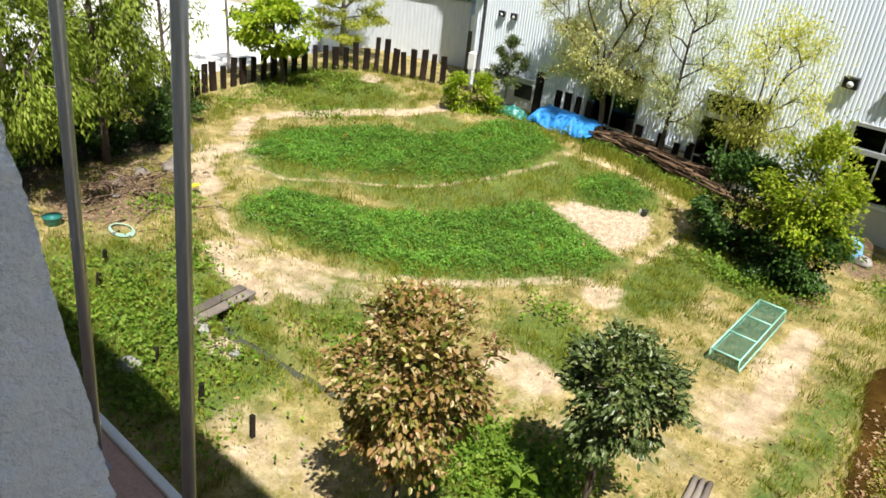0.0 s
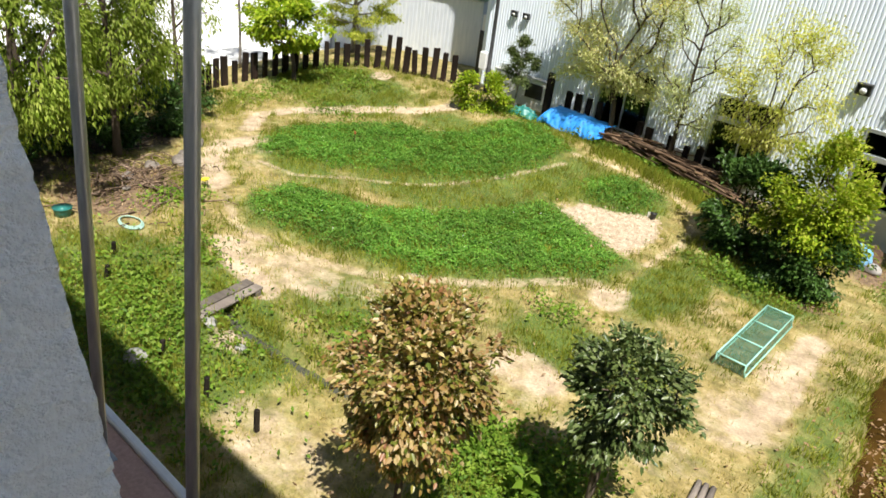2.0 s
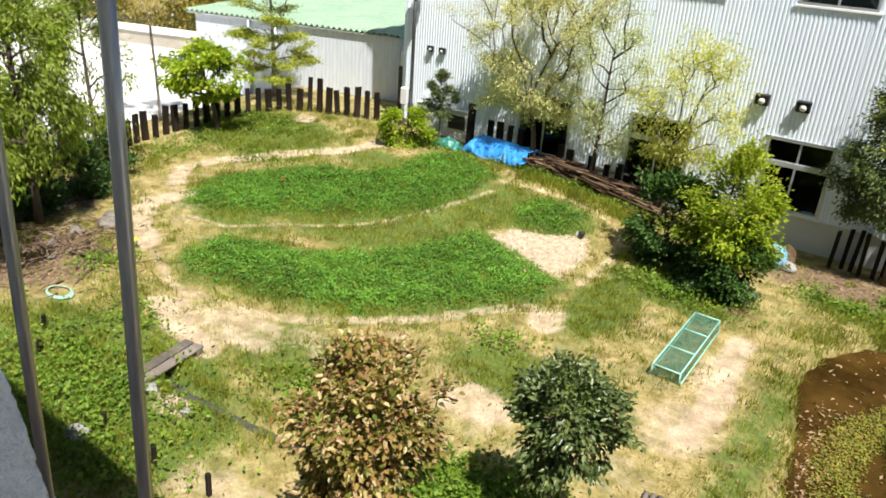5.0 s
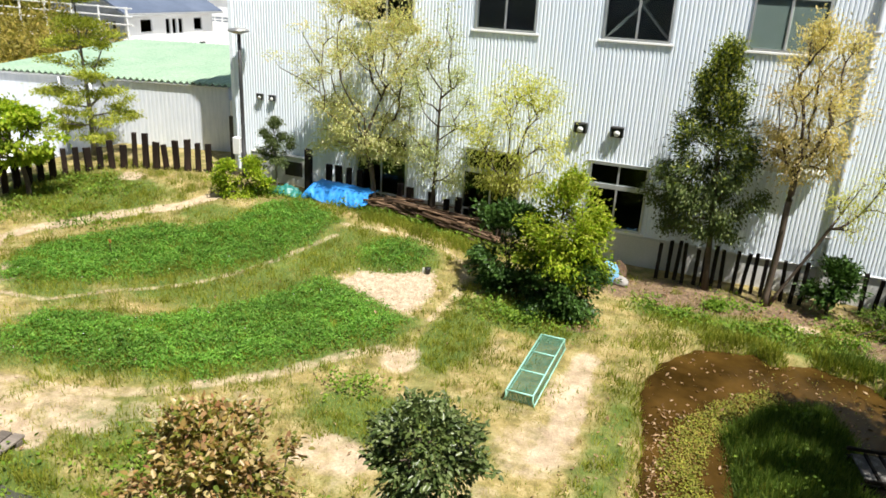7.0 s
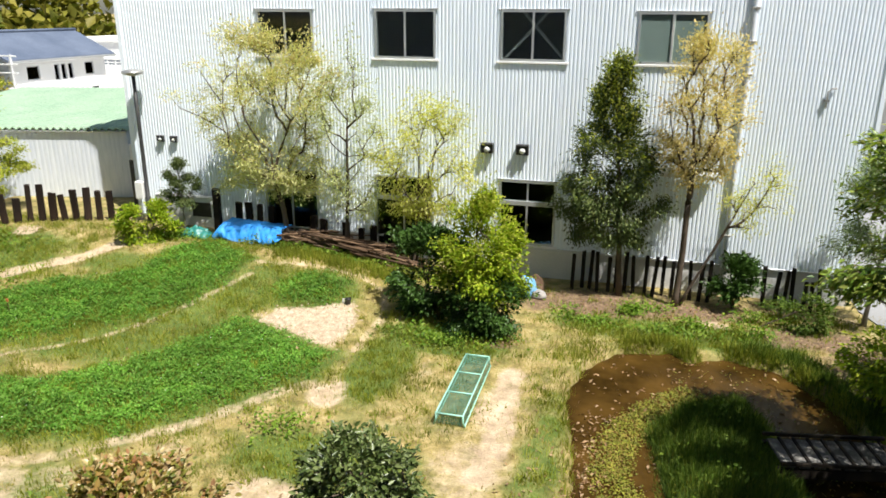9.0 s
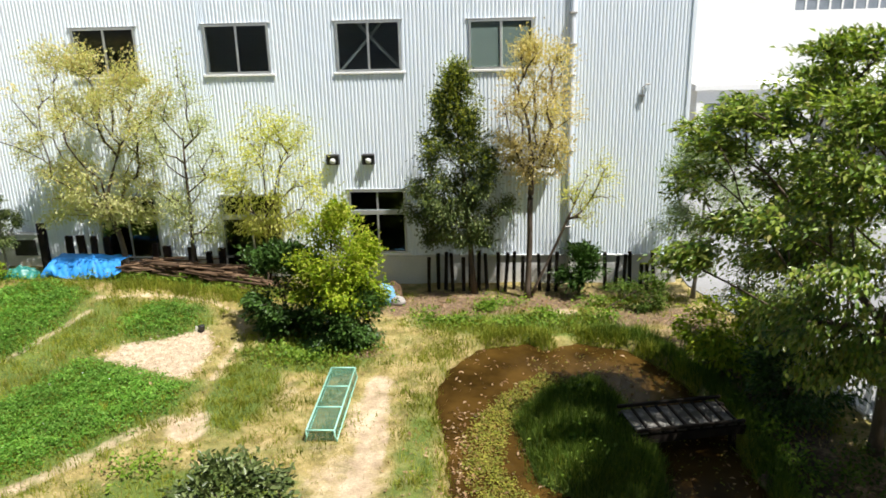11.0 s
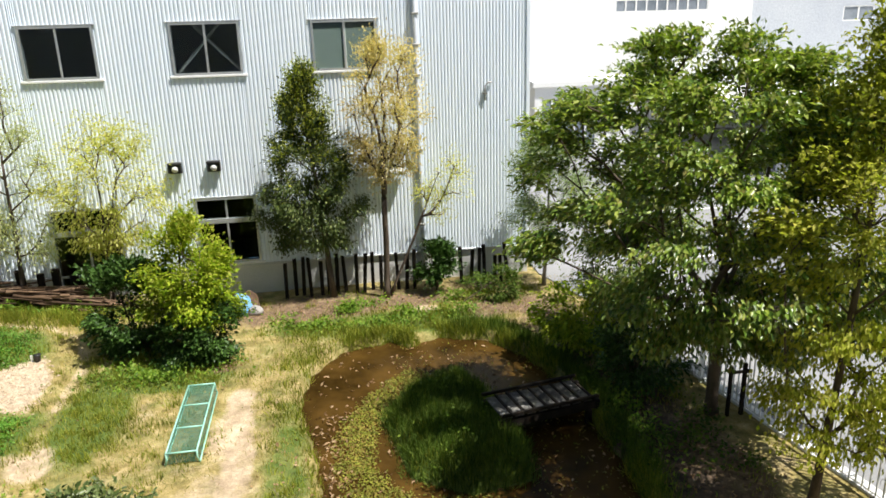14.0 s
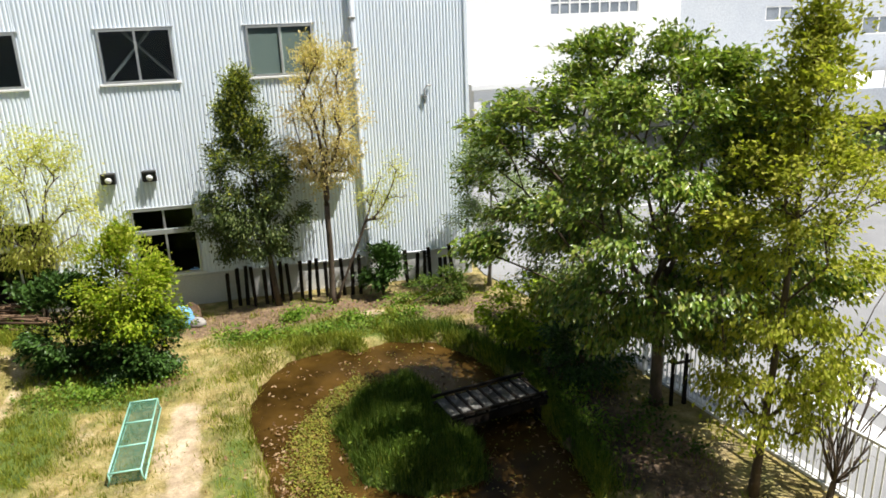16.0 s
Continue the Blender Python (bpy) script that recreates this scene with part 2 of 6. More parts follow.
def water_material():
    m, n, l, p = nodes_of("murky_pond_water")
    col = ramp(n, l, noise_tex(n, l, 0.9), [(0.016, 0.009, 0.002), (0.095, 0.052, 0.012)])
    l.new(col, p.inputs["Base Color"])
    p.inputs["Roughness"].default_value = 0.22
    p.inputs["Specular IOR Level"].default_value = 0.06
    b = n.new("ShaderNodeBump")
    b.inputs["Strength"].default_value, b.inputs["Distance"].default_value = 0.12, 0.01
    l.new(noise_tex(n, l, 9.0, 2.0), b.inputs["Height"])
    l.new(b.outputs["Normal"], p.inputs["Normal"])
    return m


def ground_material():
    m, n, l, p = nodes_of("garden_soil_and_turf")

    def mask(name):
        a = n.new("ShaderNodeAttribute")
        a.attribute_name = name
        return a.outputs["Fac"]

    big, mid, fine = noise_tex(n, l, 0.45, 4), noise_tex(n, l, 3.2, 5, 0.65), noise_tex(n, l, 26.0, 4, 0.7)
    dry = ramp(n, l, mid, [(0.14, 0.11, 0.03), (0.29, 0.225, 0.08), (0.46, 0.36, 0.18)], 0.32, 0.68)
    green = ramp(n, l, mid, [(0.05, 0.09, 0.010), (0.13, 0.17, 0.028)], 0.3, 0.7)
    dirt = ramp(n, l, mid, [(0.30, 0.22, 0.14), (0.43, 0.33, 0.22), (0.55, 0.44, 0.315)], 0.3, 0.7)
    soil = ramp(n, l, noise_tex(n, l, 8.0, 5, 0.7), [(0.31, 0.235, 0.155), (0.43, 0.34, 0.24), (0.52, 0.42, 0.31)], 0.35, 0.65)
    litter = ramp(n, l, noise_tex(n, l, 9.0, 5, 0.7), [(0.07, 0.045, 0.025), (0.17, 0.11, 0.065), (0.30, 0.21, 0.13)], 0.35, 0.68)
    mud = ramp(n, l, fine, [(0.012, 0.008, 0.004), (0.055, 0.034, 0.016)])
    rough_edge = calc(n, l, "SUBTRACT", calc(n, l, "ADD", noise_tex(n, l, 1.7, 7, 0.7), mask("green")), 0.45)
    col = blend(n, l, calc(n, l, "MULTIPLY", rough_edge, 2.6), dry, green)

    ragged = noise_tex(n, l, 2.6, 8, 0.72)

    def over(col, name, paint, gain=6.0):
        edge = calc(n, l, "SUBTRACT", calc(n, l, "ADD", calc(n, l, "MULTIPLY", ragged, 0.55), calc(n, l, "MULTIPLY", mask(name), 0.42)), 0.50)
        return blend(n, l, calc(n, l, "MULTIPLY", edge, gain), col, paint)

    worn = calc(n, l, "MULTIPLY", calc(n, l, "SUBTRACT", noise_tex(n, l, 1.1, 8, 0.72), calc(n, l, "ADD", mask("green"), 0.57)), 7.0)
    col = blend(n, l, calc(n, l, "MULTIPLY", worn, 0.8), col, dirt)
    col = over(col, "bare", dirt)
    col = over(col, "litter", litter)
    col = over(col, "soil", soil, 8.0)
    # tree shade put into the ground colour as dark bare soil
    col = over(col, "shade_soil", ramp(n, l, noise_tex(n, l, 7.0, 5, 0.7), [(0.022, 0.016, 0.009), (0.075, 0.05, 0.03), (0.20, 0.14, 0.09)], 0.35, 0.72))
    col = over(col, "mud", mud, 6.0)
    col = blend(n, l, 0.5, col, ramp(n, l, fine, [(0.30, 0.30, 0.30), (0.78, 0.78, 0.78)], 0.3, 0.7), "OVERLAY")
    col = blend(n, l, 0.25, col, ramp(n, l, big, [(0.35, 0.35, 0.33), (0.65, 0.65, 0.65)], 0.35, 0.65), "OVERLAY")
    l.new(col, p.inputs["Base Color"])
    p.inputs["Roughness"].default_value = 0.95
    b = n.new("ShaderNodeBump")
    b.inputs["Strength"].default_value, b.inputs["Distance"].default_value = 0.7, 0.03
    l.new(fine, b.inputs["Height"])
    l.new(b.outputs["Normal"], p.inputs["Normal"])
    return m


M_WATER, M_GROUND = water_material(), ground_material()


# ---- building blocks ----
def thing(name, label, category, at=(0, 0, 0), group="", kind=""):
    ob = new(name)
    ob.empty_display_size = 0.2
    ob.location = at
    return tagged(ob, label, category, group, kind)


def finish(bm, name, mat, smooth=False):
    me = bpy.data.meshes.new(name)
    bm.to_mesh(me)
    bm.free()
    me.materials.append(mat)
    if smooth:
        for f in me.polygons:
            f.use_smooth = True
    return me


def part(name, bm, mat, parent, label="", smooth=False):
    """One mesh under a thing, in the thing's own coordinates."""
    ob = new(name, finish(bm, name, mat, smooth) if isinstance(bm, bmesh.types.BMesh) else bm)
    ob.parent = parent
    return tagged(ob, label)


def solo(name, bm, mat, label, category, group="", kind="", smooth=False):
    ob = new(name, finish(bm, name, mat, smooth) if isinstance(bm, bmesh.types.BMesh) else bm)
    return tagged(ob, label, category, group, kind)


def box(bm, x0, x1, y0, y1, z0, z1, bevel=0.0, m=None):
    made = bmesh.ops.create_cube(bm, size=1)["verts"]
    bmesh.ops.transform(bm, verts=made, matrix=Matrix.LocRotScale(((x0 + x1) / 2, (y0 + y1) / 2, (z0 + z1) / 2), None, (x1 - x0, y1 - y0, z1 - z0)))
    if bevel:
        edges = {e for v in made for e in v.link_edges}
        out = bmesh.ops.bevel(bm, geom=list(edges), offset=bevel, segments=1, affect="EDGES", profile=0.7)
        made = list({v for f in out["faces"] for v in f.verts} | {v for v in made if v.is_valid})
    if m is not None:
        bmesh.ops.transform(bm, verts=[v for v in made if v.is_valid], matrix=m)
    return bm


def boxed(*args, **kw):
    return box(bmesh.new(), *args, **kw)


def tube_data(points, radii, sides=6):
    """Rings along a line: vertices and faces of a tapered limb, closed at both ends."""
    pts = np.array(points, float)
    tang = np.gradient(pts, axis=0)
    tang /= np.linalg.norm(tang, axis=1)[:, None] + 1e-9
    ref = np.where(np.abs(tang[:, 2:3]) > 0.9, [[1.0, 0, 0]], [[0, 0, 1.0]])
    u = np.cross(tang, ref)
    u /= np.linalg.norm(u, axis=1)[:, None] + 1e-9
    w = np.cross(tang, u)
    a = np.arange(sides) / sides * 2 * np.pi
    r = np.array(radii, float)[:, None, None]
    verts = (pts[:, None] + r * (np.cos(a)[None, :, None] * u[:, None] + np.sin(a)[None, :, None] * w[:, None])).reshape(-1, 3)
    faces = []
    for i in range(len(pts) - 1):
        for k in range(sides):
            j = (k + 1) % sides
            faces.append((i * sides + k, i * sides + j, (i + 1) * sides + j, (i + 1) * sides + k))
    faces += [tuple(range(sides))[::-1], tuple(range((len(pts) - 1) * sides, len(pts) * sides))]
    return verts, faces


def mesh_of(name, verts, faces, mat, smooth=False):
    me = bpy.data.meshes.new(name)
    me.from_pydata([tuple(v) for v in verts], [], faces)
    me.materials.append(mat)
    if smooth:
        me.polygons.foreach_set("use_smooth", [True] * len(me.polygons))
    me.update()
    return me


def join_tubes(name, tubes, mat, smooth=True):
    verts, faces, off = [], [], 0
    for v, f in tubes:
        verts.extend(map(tuple, v))
        faces.extend(tuple(i + off for i in q) for q in f)
        off += len(v)
    return mesh_of(name, verts, faces, mat, smooth)


def tri_mesh(name, verts, tris, mat):
    """A large mesh of triangles from arrays."""
    me = bpy.data.meshes.new(name)
    v, t = np.asarray(verts, np.float32), np.asarray(tris, np.int32)
    me.vertices.add(len(v))
    me.vertices.foreach_set("co", v.ravel())
    me.loops.add(t.size)
    me.loops.foreach_set("vertex_index", t.ravel())
    me.polygons.add(len(t))
    me.polygons.foreach_set("loop_start", np.arange(0, t.size, 3, dtype=np.int32))
    me.update(calc_edges=True)
    me.materials.append(mat)
    return me


def leaf_arrays(pos, out, length, width, rng, fold=0.18, hang=0.0, fine=False):
    """Folded leaves at pos, pointing roughly along out: four corners, or six where they are seen near."""
    n = len(pos)
    d = out + rng.normal(0, 0.55, (n, 3))
    d[:, 2] -= hang
    d /= np.linalg.norm(d, axis=1)[:, None] + 1e-9
    up = np.array([0, 0, 1.0]) + rng.normal(0, 0.45, (n, 3))
    s = np.cross(d, up)
    s /= np.linalg.norm(s, axis=1)[:, None] + 1e-9
    nrm = np.cross(s, d)
    size = rng.uniform(0.65, 1.2, n)[:, None]
    L, W = length * size, width * size
    tip = pos + d * L - nrm * L * 0.14
    i = np.arange(n)[:, None]
    if fine:
        rims = []
        for f, w, dip in ((0.26, 0.42, 0.0), (0.64, 0.40, 0.04)):
            mid = pos + d * L * f - nrm * L * dip
            rims.append((mid + s * W * w + nrm * W * fold, mid - s * W * w + nrm * W * fold))
        verts = np.stack([pos, rims[0][0], rims[1][0], tip, rims[1][1], rims[0][1]], 1).reshape(-1, 3)
        tris = np.concatenate([i * 6 + [0, 1, 2], i * 6 + [0, 2, 3], i * 6 + [0, 3, 4], i * 6 + [0, 4, 5]], 1).reshape(-1, 3)
        return verts, tris
    mid = pos + d * L * 0.45
    b, c = mid + s * W * 0.5 + nrm * W * fold, mid - s * W * 0.5 + nrm * W * fold
    verts = np.stack([pos, b, tip, c], 1).reshape(-1, 3)
    tris = np.concatenate([i * 4 + [0, 1, 2], i * 4 + [0, 2, 3]], 1).reshape(-1, 3)
    return verts, tris


PROFILES = {
    "round": lambda u: math.sqrt(max(0.0, 1 - u * u)),
    "cone": lambda u: 0.25 + 0.75 * (1 - (u + 1) / 2) ** 0.8 if u > -0.75 else 0.75,
    "ovate": lambda u: max(0.0, 1 - ((u + 0.4) / (1.4 if u > -0.4 else 0.62)) ** 2) ** (0.85 if u > -0.4 else 0.5),
    "broad": lambda u: math.sqrt(max(0.0, 1 - abs(u) ** 3.2)) * (0.72 + 0.28 * min(1, u + 1)),
    "spire": lambda u: 0.05 + 0.95 * ((1 - u) / 1.5) ** 0.95 if u > -0.5 else 0.55 + 0.45 * (u + 1) / 0.5,
    "vase": lambda u: (0.45 + 0.55 * min(1, (u + 1))) * math.sqrt(max(0.0, 1 - max(0, u) ** 2.4)),
    "dome": lambda u: math.sqrt(max(0.0, 1 - max(0, u) ** 2)) * (0.75 + 0.25 * min(1, u + 1)),
}


def tree(name, label, base, centre, radii, trunk=0.06, limbs=9, twigs=70, leaves=28, leaf=(0.08, 0.04), spread=0.16, bark=None, foliage=None,
         seed=1, hang=0.0, sag=0.0, high=1.0, fork=0.35, profile="round", droop=0.0, category="tree", group="", stems=1, inner=0.45, layers=0, clumps=0, clump=0.27, flat=0.75,
         leader=0.9, tips=None, fine=False, balance=0.35, arch=0.12, spray=0.0, uneven=0.38):
    """A tapered trunk whose limbs branch towards the clumps of the crown, twigs round those, and single leaves along the twigs.
    leader: how far the trunk runs up the crown; tips: a second foliage for some of the upper, outer leaves."""
    rng = np.random.default_rng(seed)
    b, c, r = np.array(base, float), np.array(centre, float), np.array(radii, float)
    shape = PROFILES[profile]

    def inside(lo, hi):
        u = 2 * rng.uniform() ** high - 1
        if layers:
            u = np.clip(round((u + 1) / 2 * layers) / layers * 2 - 1 + rng.normal(0, 0.05), -0.98, 0.98)
        ang = rng.uniform(0, 2 * np.pi)
        lump = 0.95 + uneven * noise.noise((2.2 * math.cos(ang) + seed, 2.2 * math.sin(ang), 2.4 * u))
        rad = shape(u) * rng.uniform(lo, hi) ** 0.55 * lump
        return c + r * np.array([rad * math.cos(ang), rad * math.sin(ang), u - sag * max(0.0, rad * math.cos(ang))])

    heads = [inside(inner, 0.95) for _ in range(clumps or int(limbs * 2.2))]
    sizes = rng.uniform(0.65, 1.35, len(heads)) * clump
    # the skeleton: trunk nodes first, then a path from the best node to each clump
    at, mother, run, bears, lines = [], [], [], [], []
    top = c + np.array([0, 0, 0.7 * r[2]])
    for s in range(stems):
        off = np.zeros(3) if stems == 1 else np.array([*(rng.normal(0, 0.35, 2) * r[:2]), 0])
        goal = b + (top + off - b) * leader
        ts = np.linspace(0, 1, 10)
        line = b + (goal - b) * ts[:, None] + np.stack([np.sin(ts * 5 + s) * 0.03 * r[0], np.cos(ts * 4 + s) * 0.03 * r[1], 0 * ts], 1) * ts[:, None]
        line[0] -= [0, 0, 0.05]
        first = len(at)
        for k, p_ in enumerate(line):
            at.append(p_)
            mother.append(first + k - 1 if k else -1)
            run.append(np.linalg.norm(p_ - b))
            bears.append(ts[k] >= fork)
        lines.append(list(range(first, first + len(line))))
    trunk_lines = len(lines)
    step = 0.13 * float(max(r))
    for h in sorted(heads, key=lambda h: np.linalg.norm(h - b)):
        P = np.array(at)
        cost = np.linalg.norm(P - h, axis=1) + balance * np.array(run) + 0.9 * np.maximum(0, P[:, 2] - h[2]) + np.where(bears, 0, 50)
        j = int(np.argmin(cost))
        dist = np.linalg.norm(h - P[j])
        n = max(2, int(dist / step))
        q = np.linspace(0, 1, n + 1)[1:, None]
        mid = (P[j] + h) / 2 + np.array([0, 0, arch * dist]) + rng.normal(0, 0.09, 3) * dist
        path = (1 - q) ** 2 * P[j] + 2 * q * (1 - q) * mid + q ** 2 * h
        line, prev = [j], j
        for p_ in path:
            at.append(p_)
            mother.append(prev)
            run.append(run[prev] + np.linalg.norm(p_ - at[prev]))
            bears.append(True)
            prev = len(at) - 1
            line.append(prev)
        lines.append(line)
    load = np.ones(len(at))
    for line in lines[trunk_lines:]:
        k = line[-1]
        while k >= 0:
            load[k] += 1
            k = mother[k]
    full = max(load[0], 1)
    P = np.array(at)
    rad = np.maximum(0.005, trunk * (1 if stems == 1 else 0.7) * (load / full) ** 0.48)
    sticks, arms = [], []
    root = thing(name, label, category, group=group)
    for line in lines[:trunk_lines]:
        rr = np.maximum(rad[line], 0.12 * trunk) * np.linspace(1.0, 0.85, len(line))
        rr[0] *= 1.4
        part("trunk", mesh_of("trunk", *tube_data(P[line], rr, 8), bark, True), None, root)
    for line in lines[trunk_lines:]:
        rr = rad[line].copy()
        rr[0] = min(rr[0], rr[1] * 1.15)
        arms.append((rr[1], line, rr))
    arms.sort(key=lambda a: -a[0])
    for k, (_, line, rr) in enumerate(arms):
        if k < limbs:
            part("limb", mesh_of("limb", *tube_data(P[line], rr, 6), bark, True), None, root)
        else:
            sticks.append(tube_data(P[line], rr, 4))
    ok = np.array(bears)
    samples, sample_r = P[ok], rad[ok]
    pos, out = [], []
    for k in range(twigs):
        h = int(rng.integers(len(heads)))
        end = heads[h] + rng.normal(0, 0.62, 3) * sizes[h] * r * (1, 1, 0.15 if layers else flat)
        if spray:
            away = (heads[h] - c) / r + np.array([0, 0, 0.5])
            end = end + away * r * spray * rng.random() ** 2
        dist = np.linalg.norm(samples - end, axis=1) + 0.5 * np.maximum(0, samples[:, 2] - end[2])
        j = int(np.argmin(dist))
        start = samples[j]
        q = np.linspace(0, 1, 4)[:, None]
        mid = (start + end) / 2 + np.array([0, 0, 0.08 * r[2]]) + rng.normal(0, 0.05, 3) * r
        tip = end - np.array([0, 0, droop * r[2] * rng.uniform(0.3, 1)])
        twig = (1 - q) ** 2 * start + 2 * q * (1 - q) * mid + q ** 2 * tip
        r0 = max(0.0035, min(sample_r[j] * 0.55, trunk * 0.14))
        sticks.append(tube_data(twig, r0 * (1 - 0.75 * q[:, 0]), 3))
        m = rng.poisson(leaves)
        s_ = rng.uniform(0.35, 1.0, m)[:, None] ** 0.8
        pos.append((1 - s_) ** 2 * start + 2 * s_ * (1 - s_) * mid + s_ ** 2 * tip + rng.normal(0, 1, (m, 3)) * spread * np.array([1, 1, 0.35 if layers else flat]))
        o = pos[-1] - c
        out.append(o / (np.linalg.norm(o, axis=1)[:, None] + 1e-6))
    tagged(part("twig_growth", join_tubes("twig_growth", sticks, bark), None, root), kind="stuff")
    pos, out = np.concatenate(pos), np.concatenate(out)
    pos[:, 2] = np.maximum(pos[:, 2], b[2] + 0.03)
    if tips:
        young = rng.random(len(pos)) < np.clip(0.15 + tips[1] * ((pos[:, 2] - c[2]) / r[2]), 0, 0.9)
        part("young_leaves", tri_mesh("young_leaves", *leaf_arrays(pos[young], out[young], *leaf, rng, hang=hang, fine=fine), tips[0]), None, root, "paler young leaves")
        pos, out = pos[~young], out[~young]
    part("crown", tri_mesh("crown", *leaf_arrays(pos, out, *leaf, rng, hang=hang, fine=fine), foliage), None, root)
    return root


# ---- the lie of the land ----
def smooth01(v):
    v = np.clip(v, 0, 1)
    return v * v * (3 - 2 * v)


def poly_mask(px, py, poly, soft):
    """1 inside the outline, 0 outside, with a soft edge."""
    inside, near = np.zeros(px.shape, bool), np.full(px.shape, 1e9)
    n = len(poly)
    for i in range(n):
        (ax, ay), (bx, by) = poly[i], poly[(i + 1) % n]
        cross = (ay > py) != (by > py)
        with np.errstate(divide="ignore", invalid="ignore"):
            inside ^= cross & (px < (bx - ax) * (py - ay) / (by - ay + 1e-12) + ax)
        near = np.minimum(near, seg_distance(px, py, ax, ay, bx, by))
    return smooth01(np.where(inside, 0.5 + near / soft / 2, 0.5 - near / soft / 2))


def seg_distance(px, py, ax, ay, bx, by):
    dx, dy = bx - ax, by - ay
    t = np.clip(((px - ax) * dx + (py - ay) * dy) / (dx * dx + dy * dy + 1e-12), 0, 1)
    return np.hypot(px - ax - t * dx, py - ay - t * dy)


def line_mask(px, py, line, width):
    d = np.full(px.shape, 1e9)
    for (ax, ay), (bx, by) in zip(line, line[1:]):
        d = np.minimum(d, seg_distance(px, py, ax, ay, bx, by))
    return smooth01(1.5 - d / width)


def blob(px, py, x, y, rx, ry):
    return smooth01(1.6 - np.hypot((px - x) / rx, (py - y) / ry))


CLOVER_FAR = [(-14.25, 10.26), (-14.8, 11.17), (-14.4, 12.3), (-13.2, 13.7), (-12.2, 13.9), (-11.5, 14.5), (-11.3, 15.6), (-10.6, 16.5), (-9.1, 15.7), (-9.0, 14.6), (-9.3, 13.4), (-10.1, 12.5), (-11.5, 11.3), (-12.7, 10.3), (-13.8, 9.95)]
CLOVER_NEAR = [(-11.5, 8.1), (-11.7, 9.2), (-10.9, 9.45), (-9.85, 9.8), (-8.9, 10.8), (-8.3, 11.9), (-7.85, 13.0), (-7.1, 12.9), (-5.7, 12.35), (-5.3, 12.15), (-5.3, 11.6), (-5.9, 10.6), (-6.7, 9.5), (-7.5, 8.75), (-8.5, 8.3), (-9.8, 8.0), (-10.7, 7.75)]
CLOVER_SMALL = [(-7.8, 14.6), (-7.5, 15.3), (-6.8, 15.6), (-6.2, 15.4), (-6.0, 14.5), (-6.5, 14.1), (-7.3, 14.0)]
DUG_SOIL = [(-7.45, 13.1), (-7.3, 13.8), (-6.5, 14.1), (-5.7, 14.6), (-5.3, 13.75), (-5.3, 12.5), (-5.7, 12.55), (-6.55, 12.85)]
PATHS = [
    ([(-15.4, 10.6), (-16.25, 11.5), (-16.1, 12.5), (-14.8, 13.85), (-13.55, 14.9), (-13.0, 15.9)], 0.32),
    ([(-14.6, 10.2), (-14.75, 9.5), (-14.0, 8.6), (-12.8, 8.0)], 0.45),
    ([(-12.8, 8.0), (-11.9, 7.7), (-10.9, 7.25)], 0.16),
    ([(-13.4, 9.5), (-12.3, 9.65), (-11.5, 10.6), (-10.5, 11.45), (-9.8, 12.5), (-9.25, 13.5), (-8.65, 15.1)], 0.13),
    ([(-10.9, 7.25), (-10.2, 7.25), (-9.35, 7.4), (-8.65, 7.6), (-8.05, 7.85), (-7.45, 8.4), (-6.6, 9.2), (-5.8, 10.4), (-5.25, 11.15), (-4.8, 11.2), (-4.6, 10.6)], 0.20),
    ([(-10.4, 6.7), (-9.6, 6.4), (-8.9, 6.35), (-8.4, 6.2)], 0.33),
    ([(-8.8, 15.7), (-7.35, 16.05), (-6.1, 16.0), (-5.3, 15.4), (-4.9, 14.3), (-4.95, 12.6)], 0.15),
    ([(-1.55, 9.2), (-1.5, 10.4), (-1.65, 11.6), (-1.7, 12.6)], 0.32),
]
POND = [(-0.02, 8.3), (-0.17, 9.4), (-0.3, 10.2), (-0.46, 11.05), (-0.56, 12.0), (-0.46, 13.4), (0.23, 14.4), (1.2, 14.65), (1.66, 14.25), (2.3, 14.65), (3.25, 14.4), (3.9, 13.4), (4.25, 12.2), (4.4, 10.8), (4.35, 9.5), (4.4, 8.4), (3.4, 7.4), (1.2, 7.2)]
ISLAND = [(0.85, 11.4), (1.4, 12.3), (2.4, 12.8), (2.75, 12.0), (2.85, 11.2), (3.05, 10.2), (2.9, 9.3), (1.97, 9.1), (1.15, 9.7)]
WEED_BAND = [(1.5, 12.9), (0.85, 12.1), (0.5, 11.5), (0.3, 10.8), (0.3, 10.0), (0.5, 9.35), (1.05, 8.85), (2.0, 8.7)]
DITCH = [(-9.2, 5.45), (-8.5, 5.42), (-7.75, 5.36), (-7.0, 5.42), (-6.4, 5.5), (-5.85, 5.56), (-5.2, 5.75), (-4.6, 6.0)]
WATER_Z = -0.19


def pond_mask(x, y, soft):
    """Inside the pond, with a ragged bank."""
    wx = 0.05 * np.sin(2.3 * y + 1.9 * np.sin(1.7 * x)) + 0.03 * np.sin(9.7 * y + 3.1 * x)
    wy = 0.05 * np.sin(2.1 * x + 2.1 * np.sin(1.9 * y)) + 0.03 * np.sin(10.3 * x - 2.7 * y)
    return poly_mask(x + wx, y + wy, POND, soft)


def rise(x, y):
    return 0.62 * smooth01((-x - 2.5) / 7) * smooth01((y - 11.5) / 5.5) * smooth01((x + 21.5) / 2)


